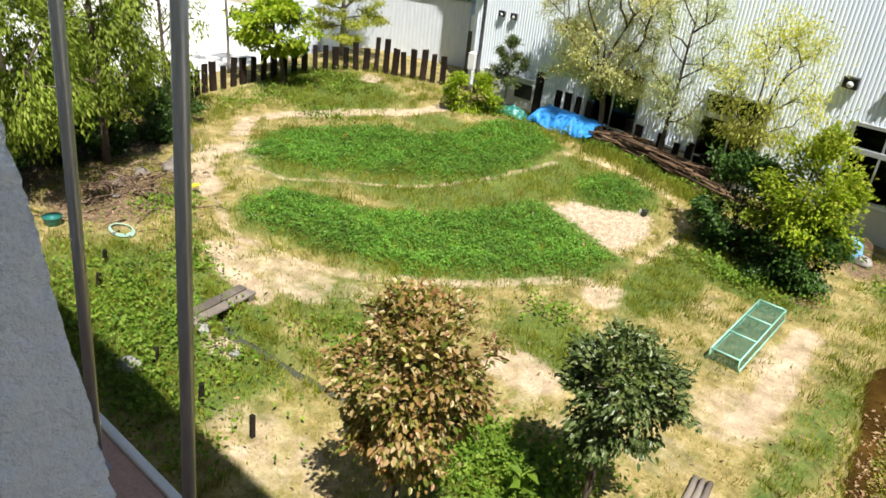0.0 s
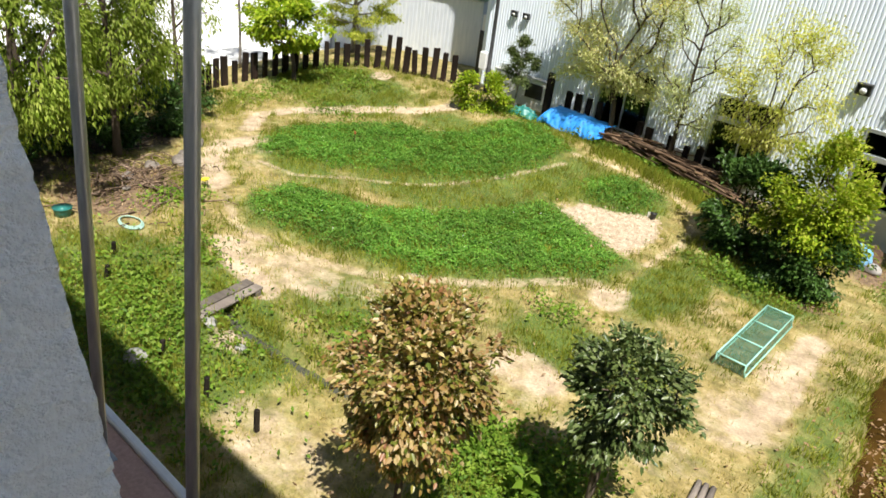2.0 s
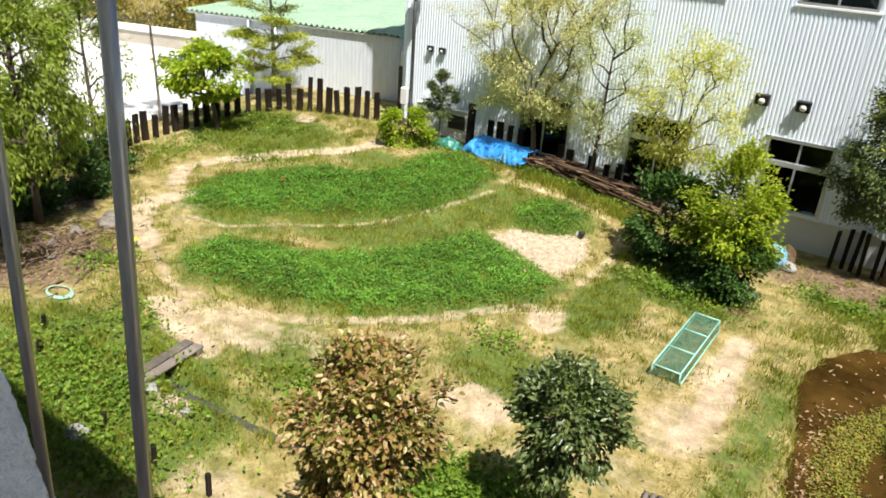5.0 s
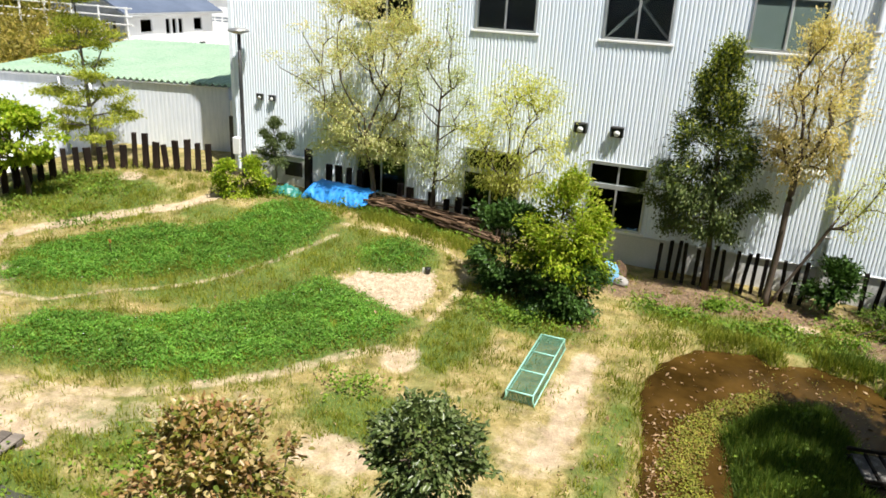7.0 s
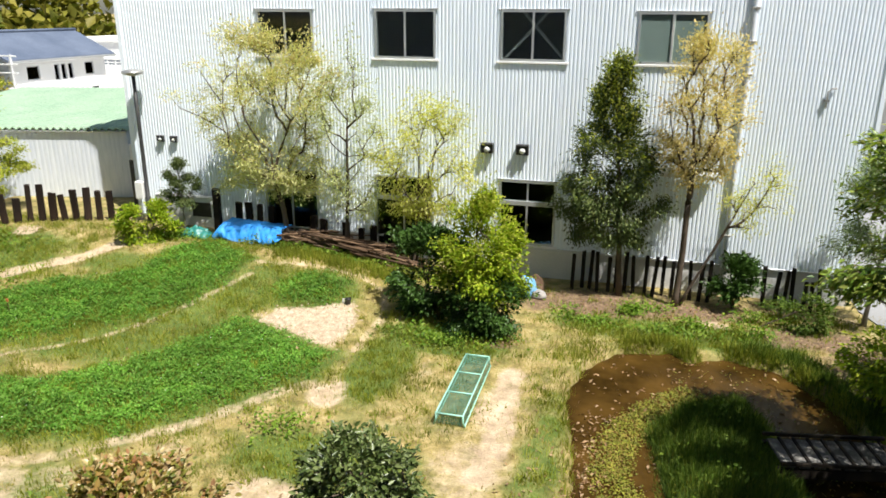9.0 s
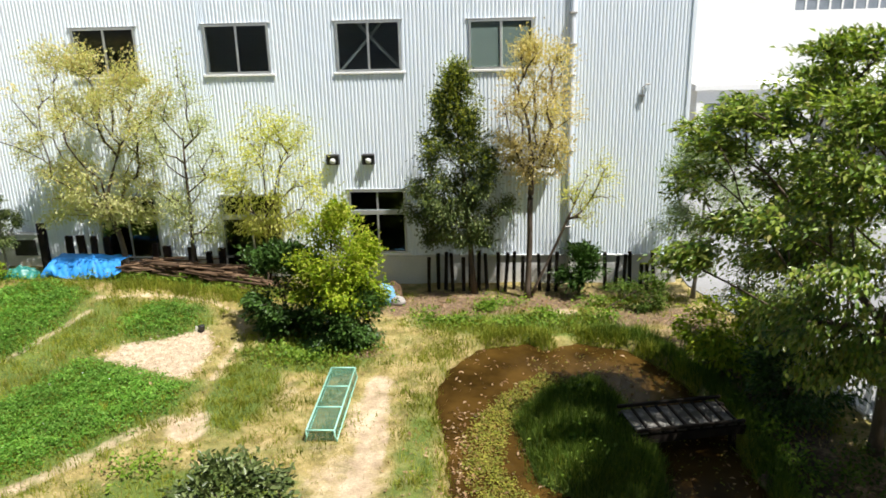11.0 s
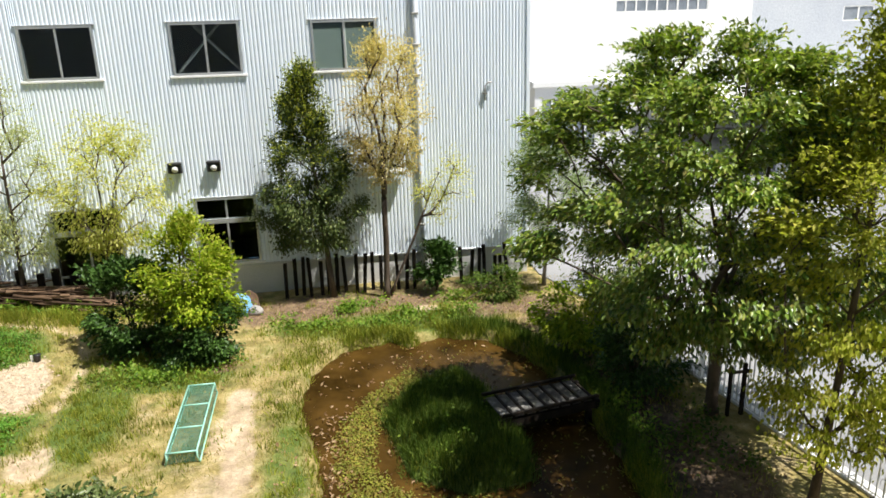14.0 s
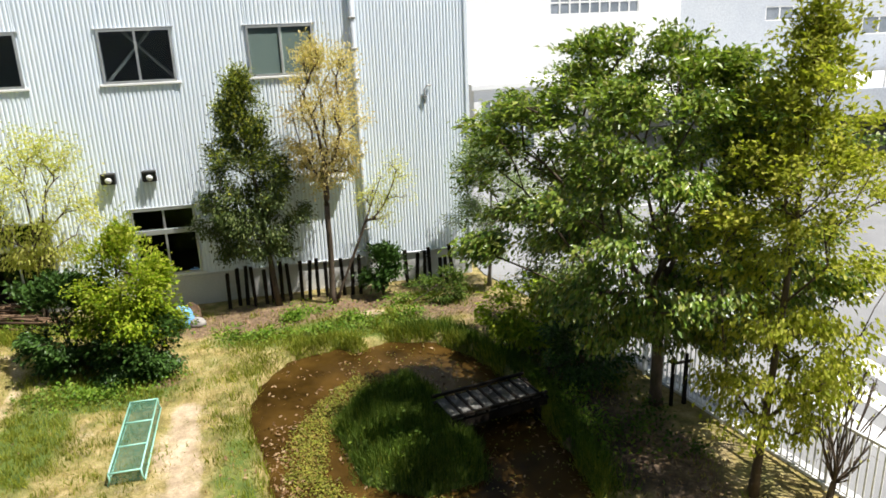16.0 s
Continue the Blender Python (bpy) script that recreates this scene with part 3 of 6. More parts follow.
def land(x, y):
    x, y = np.asarray(x, float), np.asarray(y, float)
    z = rise(x, y)
    pond = pond_mask(x, y, 0.14) * (1 - poly_mask(x, y, ISLAND, 0.4))
    z = z - 0.42 * pond + 0.10 * poly_mask(x, y, ISLAND, 0.6) - 0.20 * line_mask(x, y, DITCH, 0.13)
    for bed in (CLOVER_FAR, CLOVER_NEAR, CLOVER_SMALL):
        z = z + 0.05 * poly_mask(x, y, bed, 0.5)
    for line, width in PATHS:
        z = z - 0.035 * line_mask(x, y, line, width)
    return z + 0.02 * np.sin(x * 2.3 + 1.3 * np.sin(y * 1.7)) * np.sin(y * 2.1 + x) * smooth01((12 - np.abs(x + 6)) / 3)


def land_z(x, y):
    return float(land(np.array([x]), np.array([y]))[0])


def masks(x, y):
    bare = np.zeros(x.shape)
    for line, width in PATHS:
        bare = np.maximum(bare, (0.95 if width > 0.25 else 0.76) * line_mask(x, y, line, width * 0.9))
    for bx, by, rx, ry, k in ((-4.35, 7.9, 0.75, 0.5, 0.9), (-1.7, 11.2, 0.4, 0.9, 0.9), (-1.75, 9.4, 0.7, 0.8, 0.75), (-7.6, 5.0, 0.4, 0.3, 0.9), (-5.4, 4.2, 1.2, 0.6, 0.7),
                              (-16.3, 16.1, 0.4, 0.4, 1.0), (-4.75, 10.9, 0.4, 0.5, 0.9), (2.1, 16.0, 0.4, 0.25, 0.95), (-8.6, 7.0, 1.2, 0.55, 0.8), (-7.0, 7.5, 0.9, 0.4, 0.7), (-9.7, 6.8, 0.7, 0.4, 0.8), (-6.4, 8.5, 0.6, 0.4, 0.6), (-14.0, 9.8, 0.8, 0.5, 0.6), (-3.0, 7.2, 0.8, 0.4, 0.6), (-12.6, 8.9, 0.8, 0.6, 0.55),
                              (-2.2, 7.8, 0.8, 0.5, 0.6), (-3.6, 9.9, 0.9, 0.5, 0.5), (-1.3, 14.6, 0.4, 1.0, 0.42), (-12.2, 16.9, 0.9, 0.3, 0.5)):
        bare = np.maximum(bare, k * blob(x, y, bx, by, rx, ry))
    green = np.zeros(x.shape)
    for bed in (CLOVER_FAR, CLOVER_NEAR, CLOVER_SMALL):
        green = np.maximum(green, poly_mask(x, y, bed, 0.6))
    for bx, by, rx, ry, k in ((-9.0, 4.6, 2.2, 1.2, 0.9), (-3.0, 5.7, 1.0, 0.7, 0.95), (-4.2, 12.2, 0.5, 1.3, 0.6), (-7.2, 7.0, 1.2, 0.7, 0.35), (-4.0, 8.9, 1.3, 0.6, 0.45),
                              (-16.5, 14.6, 2.2, 1.2, 0.6), (-7.5, 16.9, 2.4, 0.35, 0.8), (-3.3, 13.6, 1.1, 0.6, 0.7), (1.2, 15.3, 2.0, 0.5, 0.75), (5.0, 13.0, 0.6, 2.0, 0.3), (-10.5, 12.0, 2.4, 1.2, 0.5), (-8.6, 12.4, 0.8, 1.2, 0.45), (-12.4, 10.0, 1.2, 0.5, 0.35), (-8.3, 14.2, 0.7, 1.2, 0.5), (-0.75, 9.6, 0.3, 2.0, 0.3), (-12.0, 14.8, 1.2, 0.5, 0.4)):
        green = np.maximum(green, k * blob(x, y, bx, by, rx, ry))
    green = np.maximum(green, poly_mask(x, y, ISLAND, 0.3))
    litter = np.zeros(x.shape)
    for bx, by, rx, ry, k in ((-13.4, 6.2, 1.4, 1.3, 1.0), (-0.7, 8.8, 0.5, 1.6, 0.5), (5.6, 9.0, 0.7, 1.8, 1.0), (5.3, 12.2, 0.6, 1.8, 0.8), (-0.6, 16.8, 1.3, 0.5, 0.9), (-1.8, 16.4, 0.8, 0.7, 0.9), (-16.5, 8.2, 1.2, 1.8, 0.7),
                              (4.6, 14.6, 0.8, 0.8, 0.7), (-2.7, 13.9, 0.8, 0.3, 0.5), (3.5, 17.2, 2.0, 0.5, 0.7), (-0.2, 16.4, 1.4, 0.7, 1.0), (1.2, 16.6, 1.7, 0.55, 1.0), (-2.3, 13.75, 0.5, 0.25, 0.9), (3.7, 15.7, 0.9, 0.6, 0.9), (4.8, 15.6, 0.9, 0.7, 1.0)):
        litter = np.maximum(litter, k * blob(x, y, bx, by, rx, ry))
    # dark patches painted where willow, cherry and wall shade the ground
    shade_soil = np.zeros(x.shape)
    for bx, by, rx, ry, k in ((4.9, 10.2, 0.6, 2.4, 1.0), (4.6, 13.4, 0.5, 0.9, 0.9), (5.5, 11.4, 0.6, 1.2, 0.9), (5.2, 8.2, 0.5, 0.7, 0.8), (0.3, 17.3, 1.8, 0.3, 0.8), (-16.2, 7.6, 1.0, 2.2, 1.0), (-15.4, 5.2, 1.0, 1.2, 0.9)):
        shade_soil = np.maximum(shade_soil, k * blob(x, y, bx, by, rx, ry))
    soil = poly_mask(x, y, DUG_SOIL, 0.25)
    mud = np.maximum(pond_mask(x, y, 0.2) * (1 - poly_mask(x, y, ISLAND, 0.3)), 0.7 * line_mask(x, y, DITCH, 0.09))
    return {"bare": bare, "green": green, "litter": litter, "soil": soil, "mud": mud, "shade_soil": shade_soil}


def build_ground():
    xs = np.concatenate([[-900, -300, -120, -60, -35, -26], np.arange(-22, 10.01, 0.1), [12, 16, 25, 45, 100, 300, 900]])
    ys = np.concatenate([[-600, -200, -60, -20, -6, -2], np.arange(0, 18.51, 0.1), [20, 24, 30, 45, 80, 200, 500, 1200]])
    gx, gy = np.meshgrid(xs, ys)
    near = smooth01((16 - np.abs(gx + 6)) / 1.0) * smooth01((22 - gy) / 3)
    gz = np.where((np.abs(gx + 6) < 17) & (gy < 21), land(gx, gy), rise(gx, gy)) - 0.02 * (1 - near)
    nx, ny = len(xs), len(ys)
    i = (np.arange(ny - 1)[:, None] * nx + np.arange(nx - 1)[None, :]).ravel()
    tris = np.concatenate([np.stack([i, i + 1, i + nx + 1], 1), np.stack([i, i + nx + 1, i + nx], 1)])
    me = tri_mesh("ground", np.stack([gx, gy, gz], -1).reshape(-1, 3), tris, M_GROUND)
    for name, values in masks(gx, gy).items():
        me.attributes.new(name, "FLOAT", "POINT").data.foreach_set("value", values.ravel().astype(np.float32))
    me.polygons.foreach_set("use_smooth", [True] * len(me.polygons))
    tagged(new("ground", me), "dry turf garden ground with worn earth paths", "ground", kind="structure")
    # the pond's water and the ditch
    bm = bmesh.new()
    bm.faces.new([bm.verts.new((2.0 + 1.08 * (x - 2.0), 11.0 + 1.08 * (y - 11.0), WATER_Z)) for x, y in POND])
    solo("water", bm, M_WATER, "murky brown shallow pond water", "pond", kind="structure")
    bm = bmesh.new()
    rims = []
    wet = DITCH[1:7]
    for k, (x, y) in enumerate(wet):
        (ax, ay), (bx, by) = wet[max(0, k - 1)], wet[min(len(wet) - 1, k + 1)]
        n = Vector((ay - by, bx - ax, 0)).normalized() * (0.13 + 0.05 * math.sin(3 * k))
        rims.append([bm.verts.new((x + e * n.x, y + e * n.y, -0.15)) for e in (-1, 1)])
    for p, q in zip(rims, rims[1:]):
        bm.faces.new((p[0], q[0], q[1], p[1]))
    solo("water", bm, surface("dark_ditch_water", [(0.04, 0.042, 0.032), (0.09, 0.09, 0.07)], 3.0, 0.25, 0.05), "shallow dark water in the narrow ditch", "ditch", kind="structure")


# ---- the sheet-clad building opposite ----
WALL_Y, WALL_X0, WALL_X1, WALL_TOP = 18.0, -13.95, 5.16, 9.6
WINDOWS = [(-9.65, -8.07, 5.40, 6.54), (-6.39, -4.81, 5.40, 6.56), (-3.20, -1.65, 5.40, 6.56), (-0.04, 1.47, 5.40, 6.53)]
DOORS = [(-9.72, -8.13, 0.62, 2.40), (-6.47, -4.88, 0.45, 2.42), (-3.12, -1.68, 0.84, 2.50)]


def free_cells(x0, x1, z0, z1, holes):
    xs = sorted({x0, x1, *(h[0] for h in holes), *(h[1] for h in holes)})
    for a, b in zip(xs, xs[1:]):
        if b - a < 1e-4 or a < x0 or b > x1:
            continue
        z = z0
        for h in sorted((h for h in holes if h[0] < (a + b) / 2 < h[1]), key=lambda h: h[2]):
            if h[2] > z:
                yield a, b, z, min(h[2], z1)
            z = max(z, h[3])
        if z < z1:
            yield a, b, z, z1


def pierced_wall(x0, x1, z0, z1, y, thick, holes):
    """One connected wall with its openings cut through."""
    bm = bmesh.new()
    xs = sorted({x0, x1, *(v for h in holes for v in h[:2])})
    zs = sorted({z0, z1, *(v for h in holes for v in h[2:])})
    grid = {(i, j): bm.verts.new((x, y, z)) for i, x in enumerate(xs) for j, z in enumerate(zs)}
    for i in range(len(xs) - 1):
        for j in range(len(zs) - 1):
            cx, cz = (xs[i] + xs[i + 1]) / 2, (zs[j] + zs[j + 1]) / 2
            if not any(h[0] < cx < h[1] and h[2] < cz < h[3] for h in holes):
                bm.faces.new((grid[i, j], grid[i + 1, j], grid[i + 1, j + 1], grid[i, j + 1]))
    out = bmesh.ops.extrude_face_region(bm, geom=bm.faces[:])
    bmesh.ops.translate(bm, verts=[v for v in out["geom"] if isinstance(v, bmesh.types.BMVert)], vec=(0, thick, 0))
    bmesh.ops.recalc_face_normals(bm, faces=bm.faces[:])
    return bm


def ring_frame(x0, x1, z0, z1, y0, y1, f):
    bm = bmesh.new()
    loops = []
    for y in (y0, y1):
        for d in (0, f):
            loops.append([bm.verts.new(p) for p in ((x0 + d, y, z0 + d), (x1 - d, y, z0 + d), (x1 - d, y, z1 - d), (x0 + d, y, z1 - d))])
    fo, fi, bo, bi = loops
    for k in range(4):
        j = (k + 1) % 4
        for a, b in ((fo, fi), (fi, bi), (bi, bo), (bo, fo)):
            bm.faces.new((a[k], a[j], b[j], b[k]))
    bmesh.ops.recalc_face_normals(bm, faces=bm.faces[:])
    return bm


def ribbed(cells, y, pitch=0.092, depth=0.022):
    """Vertically ribbed sheet in front of the plane y."""
    verts, faces = [], []
    for a, b, z0, z1 in cells:
        k0, stops = math.floor(a / pitch), []
        k = k0
        while k * pitch < b:
            for f, d in ((0.0, 0.0), (0.26, 0.0), (0.40, 1.0), (0.86, 1.0)):
                stops.append(((k + f) * pitch, d))
            k += 1
        stops.append((k * pitch, 0.0))
        inner = [(a, 0.0)] + [s for s in stops if a < s[0] < b] + [(b, 0.0)]
        o = len(verts)
        for x, d in inner:
            verts += [(x, y - d * depth, z0), (x, y - d * depth, z1)]
        faces += [(o + 2 * i, o + 2 * i + 2, o + 2 * i + 3, o + 2 * i + 1) for i in range(len(inner) - 1)]
    return verts, faces


def window_unit(root, x0, x1, z0, z1, y, sill=True, transom=None, mullions=1, blind=False):
    """Frame, glass panes, and a sill, set into the opening."""
    f = 0.05
    win = part("window", ring_frame(x0, x1, z0, z1, y - 0.05, y + 0.08, f), M_ALU, root, "aluminium framed sliding window")
    for k in range(mullions):
        mx = x0 + (x1 - x0) * (k + 1) / (mullions + 1)
        part("mullion", boxed(mx - 0.022, mx + 0.022, y - 0.045, y - 0.014, z0 + f, (transom or z1) - f, 0.004), M_ALU, win)
    if transom:
        part("transom", boxed(x0 + f, x1 - f, y - 0.045, y + 0.07, transom - 0.06, transom + 0.06, 0.006), M_ALU, win)
        part("mullion", boxed((x0 + x1) / 2 - 0.02, (x0 + x1) / 2 + 0.02, y - 0.01, y + 0.05, transom + 0.06, z1 - f), M_ALU, win)
    zs = [(z0 + f, (transom - 0.06) if transom else z1 - f)] + ([(transom + 0.06, z1 - f)] if transom else [])
    for za, zb in zs:
        for k in range(mullions + 1):
            a, b = x0 + (x1 - x0) * k / (mullions + 1), x0 + (x1 - x0) * (k + 1) / (mullions + 1)
            part("pane", boxed(a + 0.04, b - 0.03, y - 0.035 + 0.012 * (k % 2), y - 0.029 + 0.012 * (k % 2), za, zb), M_GLASS, win, "dark reflecting glass").visible_shadow = False
    if sill:
        part("sill", boxed(x0 - 0.09, x1 + 0.09, y - 0.065, y + 0.02, z0 - 0.06, z0 - 0.003, 0.008), M_WHITE, win)
        part("head_flashing", boxed(x0 - 0.07, x1 + 0.07, y - 0.055, y + 0.02, z1 + 0.003, z1 + 0.03, 0.004), M_ALU, win)
    if blind:
        part("blind", boxed(x0 + 0.052, x1 - 0.052, y - 0.012, y - 0.004, z0 + 0.052, z1 - 0.052), M_BLIND, win, "lowered grey-green blind")


def build_warehouse():
    root = thing("warehouse", "white corrugated steel building with aluminium windows", "building")
    holes = WINDOWS + DOORS
    bm = pierced_wall(WALL_X0, WALL_X1, -0.3, WALL_TOP, WALL_Y, 0.18, holes)
    part("wall", bm, M_BASE, root, "painted concrete base wall")
    pipe_x = 2.42
    part("cladding", mesh_of("cladding", *ribbed(list(free_cells(WALL_X0, pipe_x, 0.78, WALL_TOP, holes)), WALL_Y - 0.004), M_CLAD), None, root, "white vertically ribbed steel sheet")
    part("cladding", mesh_of("cladding", *ribbed([(pipe_x, WALL_X1, 0.78, WALL_TOP)], WALL_Y - 0.004, 0.08, 0.014), M_CLAD2), None, root, "pale bluish ribbed steel sheet")
    for x in (WALL_X0, WALL_X1 - 0.15):
        part("side_wall", boxed(x, x + 0.15, WALL_Y + 0.18, 30, -0.3, WALL_TOP), M_CLAD, root)
    part("back_wall", boxed(WALL_X0, WALL_X1, 30, 30.2, -0.3, WALL_TOP), M_CLAD, root)
    part("roof", boxed(WALL_X0 - 0.2, WALL_X1 + 0.2, WALL_Y - 0.25, 30.4, WALL_TOP, WALL_TOP + 0.25, 0.03), M_ALU, root)
    # unseen floors and backdrops: room shade painted near-black, upper panes lifted with pale
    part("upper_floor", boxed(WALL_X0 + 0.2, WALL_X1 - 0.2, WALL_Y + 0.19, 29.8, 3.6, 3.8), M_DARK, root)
    part("room_backdrop", boxed(WALL_X0 + 0.2, WALL_X1 - 0.2, WALL_Y + 5.0, WALL_Y + 5.1, 3.81, 9.4), M_HAZE, root)
    part("room_backdrop", boxed(WALL_X0 + 0.2, WALL_X1 - 0.2, WALL_Y + 5.0, WALL_Y + 5.1, 0.03, 3.59), M_DARK, root)
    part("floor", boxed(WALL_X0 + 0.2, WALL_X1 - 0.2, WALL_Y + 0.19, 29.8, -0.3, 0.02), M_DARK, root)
    part("flashing", boxed(WALL_X0, WALL_X1, WALL_Y - 0.05, WALL_Y - 0.002, 0.73, 0.78, 0.006), M_ALU, root)
    for k, (a, b, c, d) in enumerate(WINDOWS):
        window_unit(root, a, b, c, d, WALL_Y, blind=(k == 3))
    for k, (a, b, c, d) in enumerate(DOORS):
        window_unit(root, a, b, c, d, WALL_Y, sill=(k == 2), transom=1.82 if k < 2 else 1.92, mullions=1)
    # cross bracing behind the third upper window
    a, b, c, d = WINDOWS[2]
    mx, mz = (a + b) / 2, d - 0.36
    for lean in (-1, 1):
        foot = (mx + lean * 0.85, WALL_Y + 0.3, c - 0.1)
        head = (mx - lean * 0.42, WALL_Y + 0.3, d + 0.1)
        v, f = tube_data([foot, (mx, WALL_Y + 0.3, mz), head], [0.04] * 3, 6)
        part("brace", mesh_of("brace", v, f, M_WHITE, True), None, root, "diagonal steel brace behind the glass")
    v, f = tube_data([(pipe_x - 0.04, WALL_Y - 0.09, z) for z in (0.3, 3, 6, 9.5)], [0.055] * 4, 10)
    dp = part("downpipe", mesh_of("downpipe", v, f, M_ANNEX, True), None, root, "grey downpipe")
    for z in (1.5, 3.4, 5.2, 5.9, 6.6):
        part("bracket", boxed(pipe_x - 0.12, pipe_x + 0.04, WALL_Y - 0.16, WALL_Y - 0.01, z, z + 0.05, 0.006), M_STEEL, dp)
    part("corner_trim", boxed(WALL_X1 - 0.07, WALL_X1 + 0.02, WALL_Y - 0.045, WALL_Y - 0.003, 0.78, WALL_TOP, 0.005), M_CLAD, root)
    part("corner_trim", boxed(WALL_X0 - 0.03, WALL_X0 + 0.1, WALL_Y - 0.045, WALL_Y - 0.003, 0.78, WALL_TOP, 0.005), M_CLAD, root)


def wall_lamp():
    root = thing("wall_lamp", "black box floodlight with a frosted lens on the ribbed wall", "wall lamp", group="wall floodlights")
    bm = boxed(-0.15, 0.15, -0.10, 0.0, -0.13, 0.13, 0.012)
    part("back_plate", bm, M_LAMPDARK, root)
    v, f = tube_data([(0, -0.09, -0.02), (0, -0.14, -0.035), (0, -0.17, -0.05)], [0.075, 0.075, 0.055], 12)
    part("lens", mesh_of("lens", v, f, M_LENS, True), None, root, "frosted pale lens")
    bm = bmesh.new()
    box(bm, -0.155, 0.155, -0.17, -0.095, 0.09, 0.135, 0.01)
    for sx in (-0.155, 0.135):
        box(bm, sx, sx + 0.02, -0.15, -0.095, -0.10, 0.092)
    part("hood", bm, M_LAMPDARK, root)
    return root


def build_wall_fixtures():
    lamp = wall_lamp()
    lamp.matrix_basis = pose(-3.44, WALL_Y - 0.03, 3.29)
    copy_thing(lamp, pose(-2.55, WALL_Y - 0.03, 3.29))
    for x in (-12.93, -12.5):
        copy_thing(lamp, pose(x, WALL_Y - 0.03, 3.05) @ Matrix.Scale(0.65, 4))
    duct = thing("vent_duct", "white horizontal vent duct fixed along the ribbed wall", "duct")
    v, f = tube_data([(0.70, WALL_Y - 0.2, 2.98), (0.78, WALL_Y - 0.2, 2.98), (1.4, WALL_Y - 0.2, 2.97), (1.98, WALL_Y - 0.2, 2.96)], [0.07, 0.12, 0.12, 0.12], 14)
    part("pipe", mesh_of("pipe", v, f, M_WHITE, True), None, duct)
    for x in (0.95, 1.75):
        part("strap", boxed(x - 0.02, x + 0.02, WALL_Y - 0.325, WALL_Y - 0.02, 2.84, 3.105, 0.01), M_ALU, duct)
    vent = thing("pipe_outlet", "small grey hooked pipe outlet on the wall", "pipe")
    v, f = tube_data([(4.05, WALL_Y - 0.06, 4.55), (4.05, WALL_Y - 0.06, 4.9), (4.12, WALL_Y - 0.06, 4.98), (4.22, WALL_Y - 0.06, 4.98)], [0.02] * 4, 8)
    part("pipe", mesh_of("pipe", v, f, M_STEEL, True), None, vent)
    part("clip", boxed(4.0, 4.1, WALL_Y - 0.09, WALL_Y - 0.01, 4.7, 4.74), M_STEEL, vent)


# ---- the annex and the distance ----
def house_block(name, label, x0, x1, y0, y1, top, wall_mat, windows=(), category="building", base=-0.2, light=0.62, bar=True):
    """A rendered block with its parapet, and windows on the side that faces the garden."""
    root = thing(name, label, category)
    part("wall", pierced_wall(x0, x1, base, top, y0, 0.25, list(windows)), wall_mat, root)
    for x in (x0, x1 - 0.25):
        part("side_wall", boxed(x, x + 0.25, y0 + 0.25, y1, base, top), wall_mat, root)
    part("back_wall", boxed(x0, x1, y1, y1 + 0.25, base, top), wall_mat, root)
    part("roof", boxed(x0 - 0.15, x1 + 0.15, y0 - 0.15, y1 + 0.4, top, top + 0.3, 0.03), wall_mat, root)
    for a, b, c, d in windows:
        n = max(1, round((b - a) / light))
        win = part("window", ring_frame(a, b, c, d, y0 + 0.02, y0 + 0.1, 0.07), M_WHITE, root)
        for x in np.linspace(a, b, n + 1)[1:-1]:
            part("mullion", boxed(x - 0.045, x + 0.045, y0 + 0.025, y0 + 0.095, c + 0.05, d - 0.05), M_WHITE, win)
        if bar and d - c < 1.5:
            part("glazing_bar", boxed(a + 0.05, b - 0.05, y0 + 0.03, y0 + 0.055, (c + d) / 2 - 0.045, (c + d) / 2 + 0.045), M_WHITE, win)
        xs = np.linspace(a, b, n + 1)
        for p, q in zip(xs, xs[1:]):
            part("pane", boxed(p + 0.03, q - 0.03, y0 + 0.06, y0 + 0.066, c + 0.05, d - 0.05), M_PALEPANE, win)
    return root


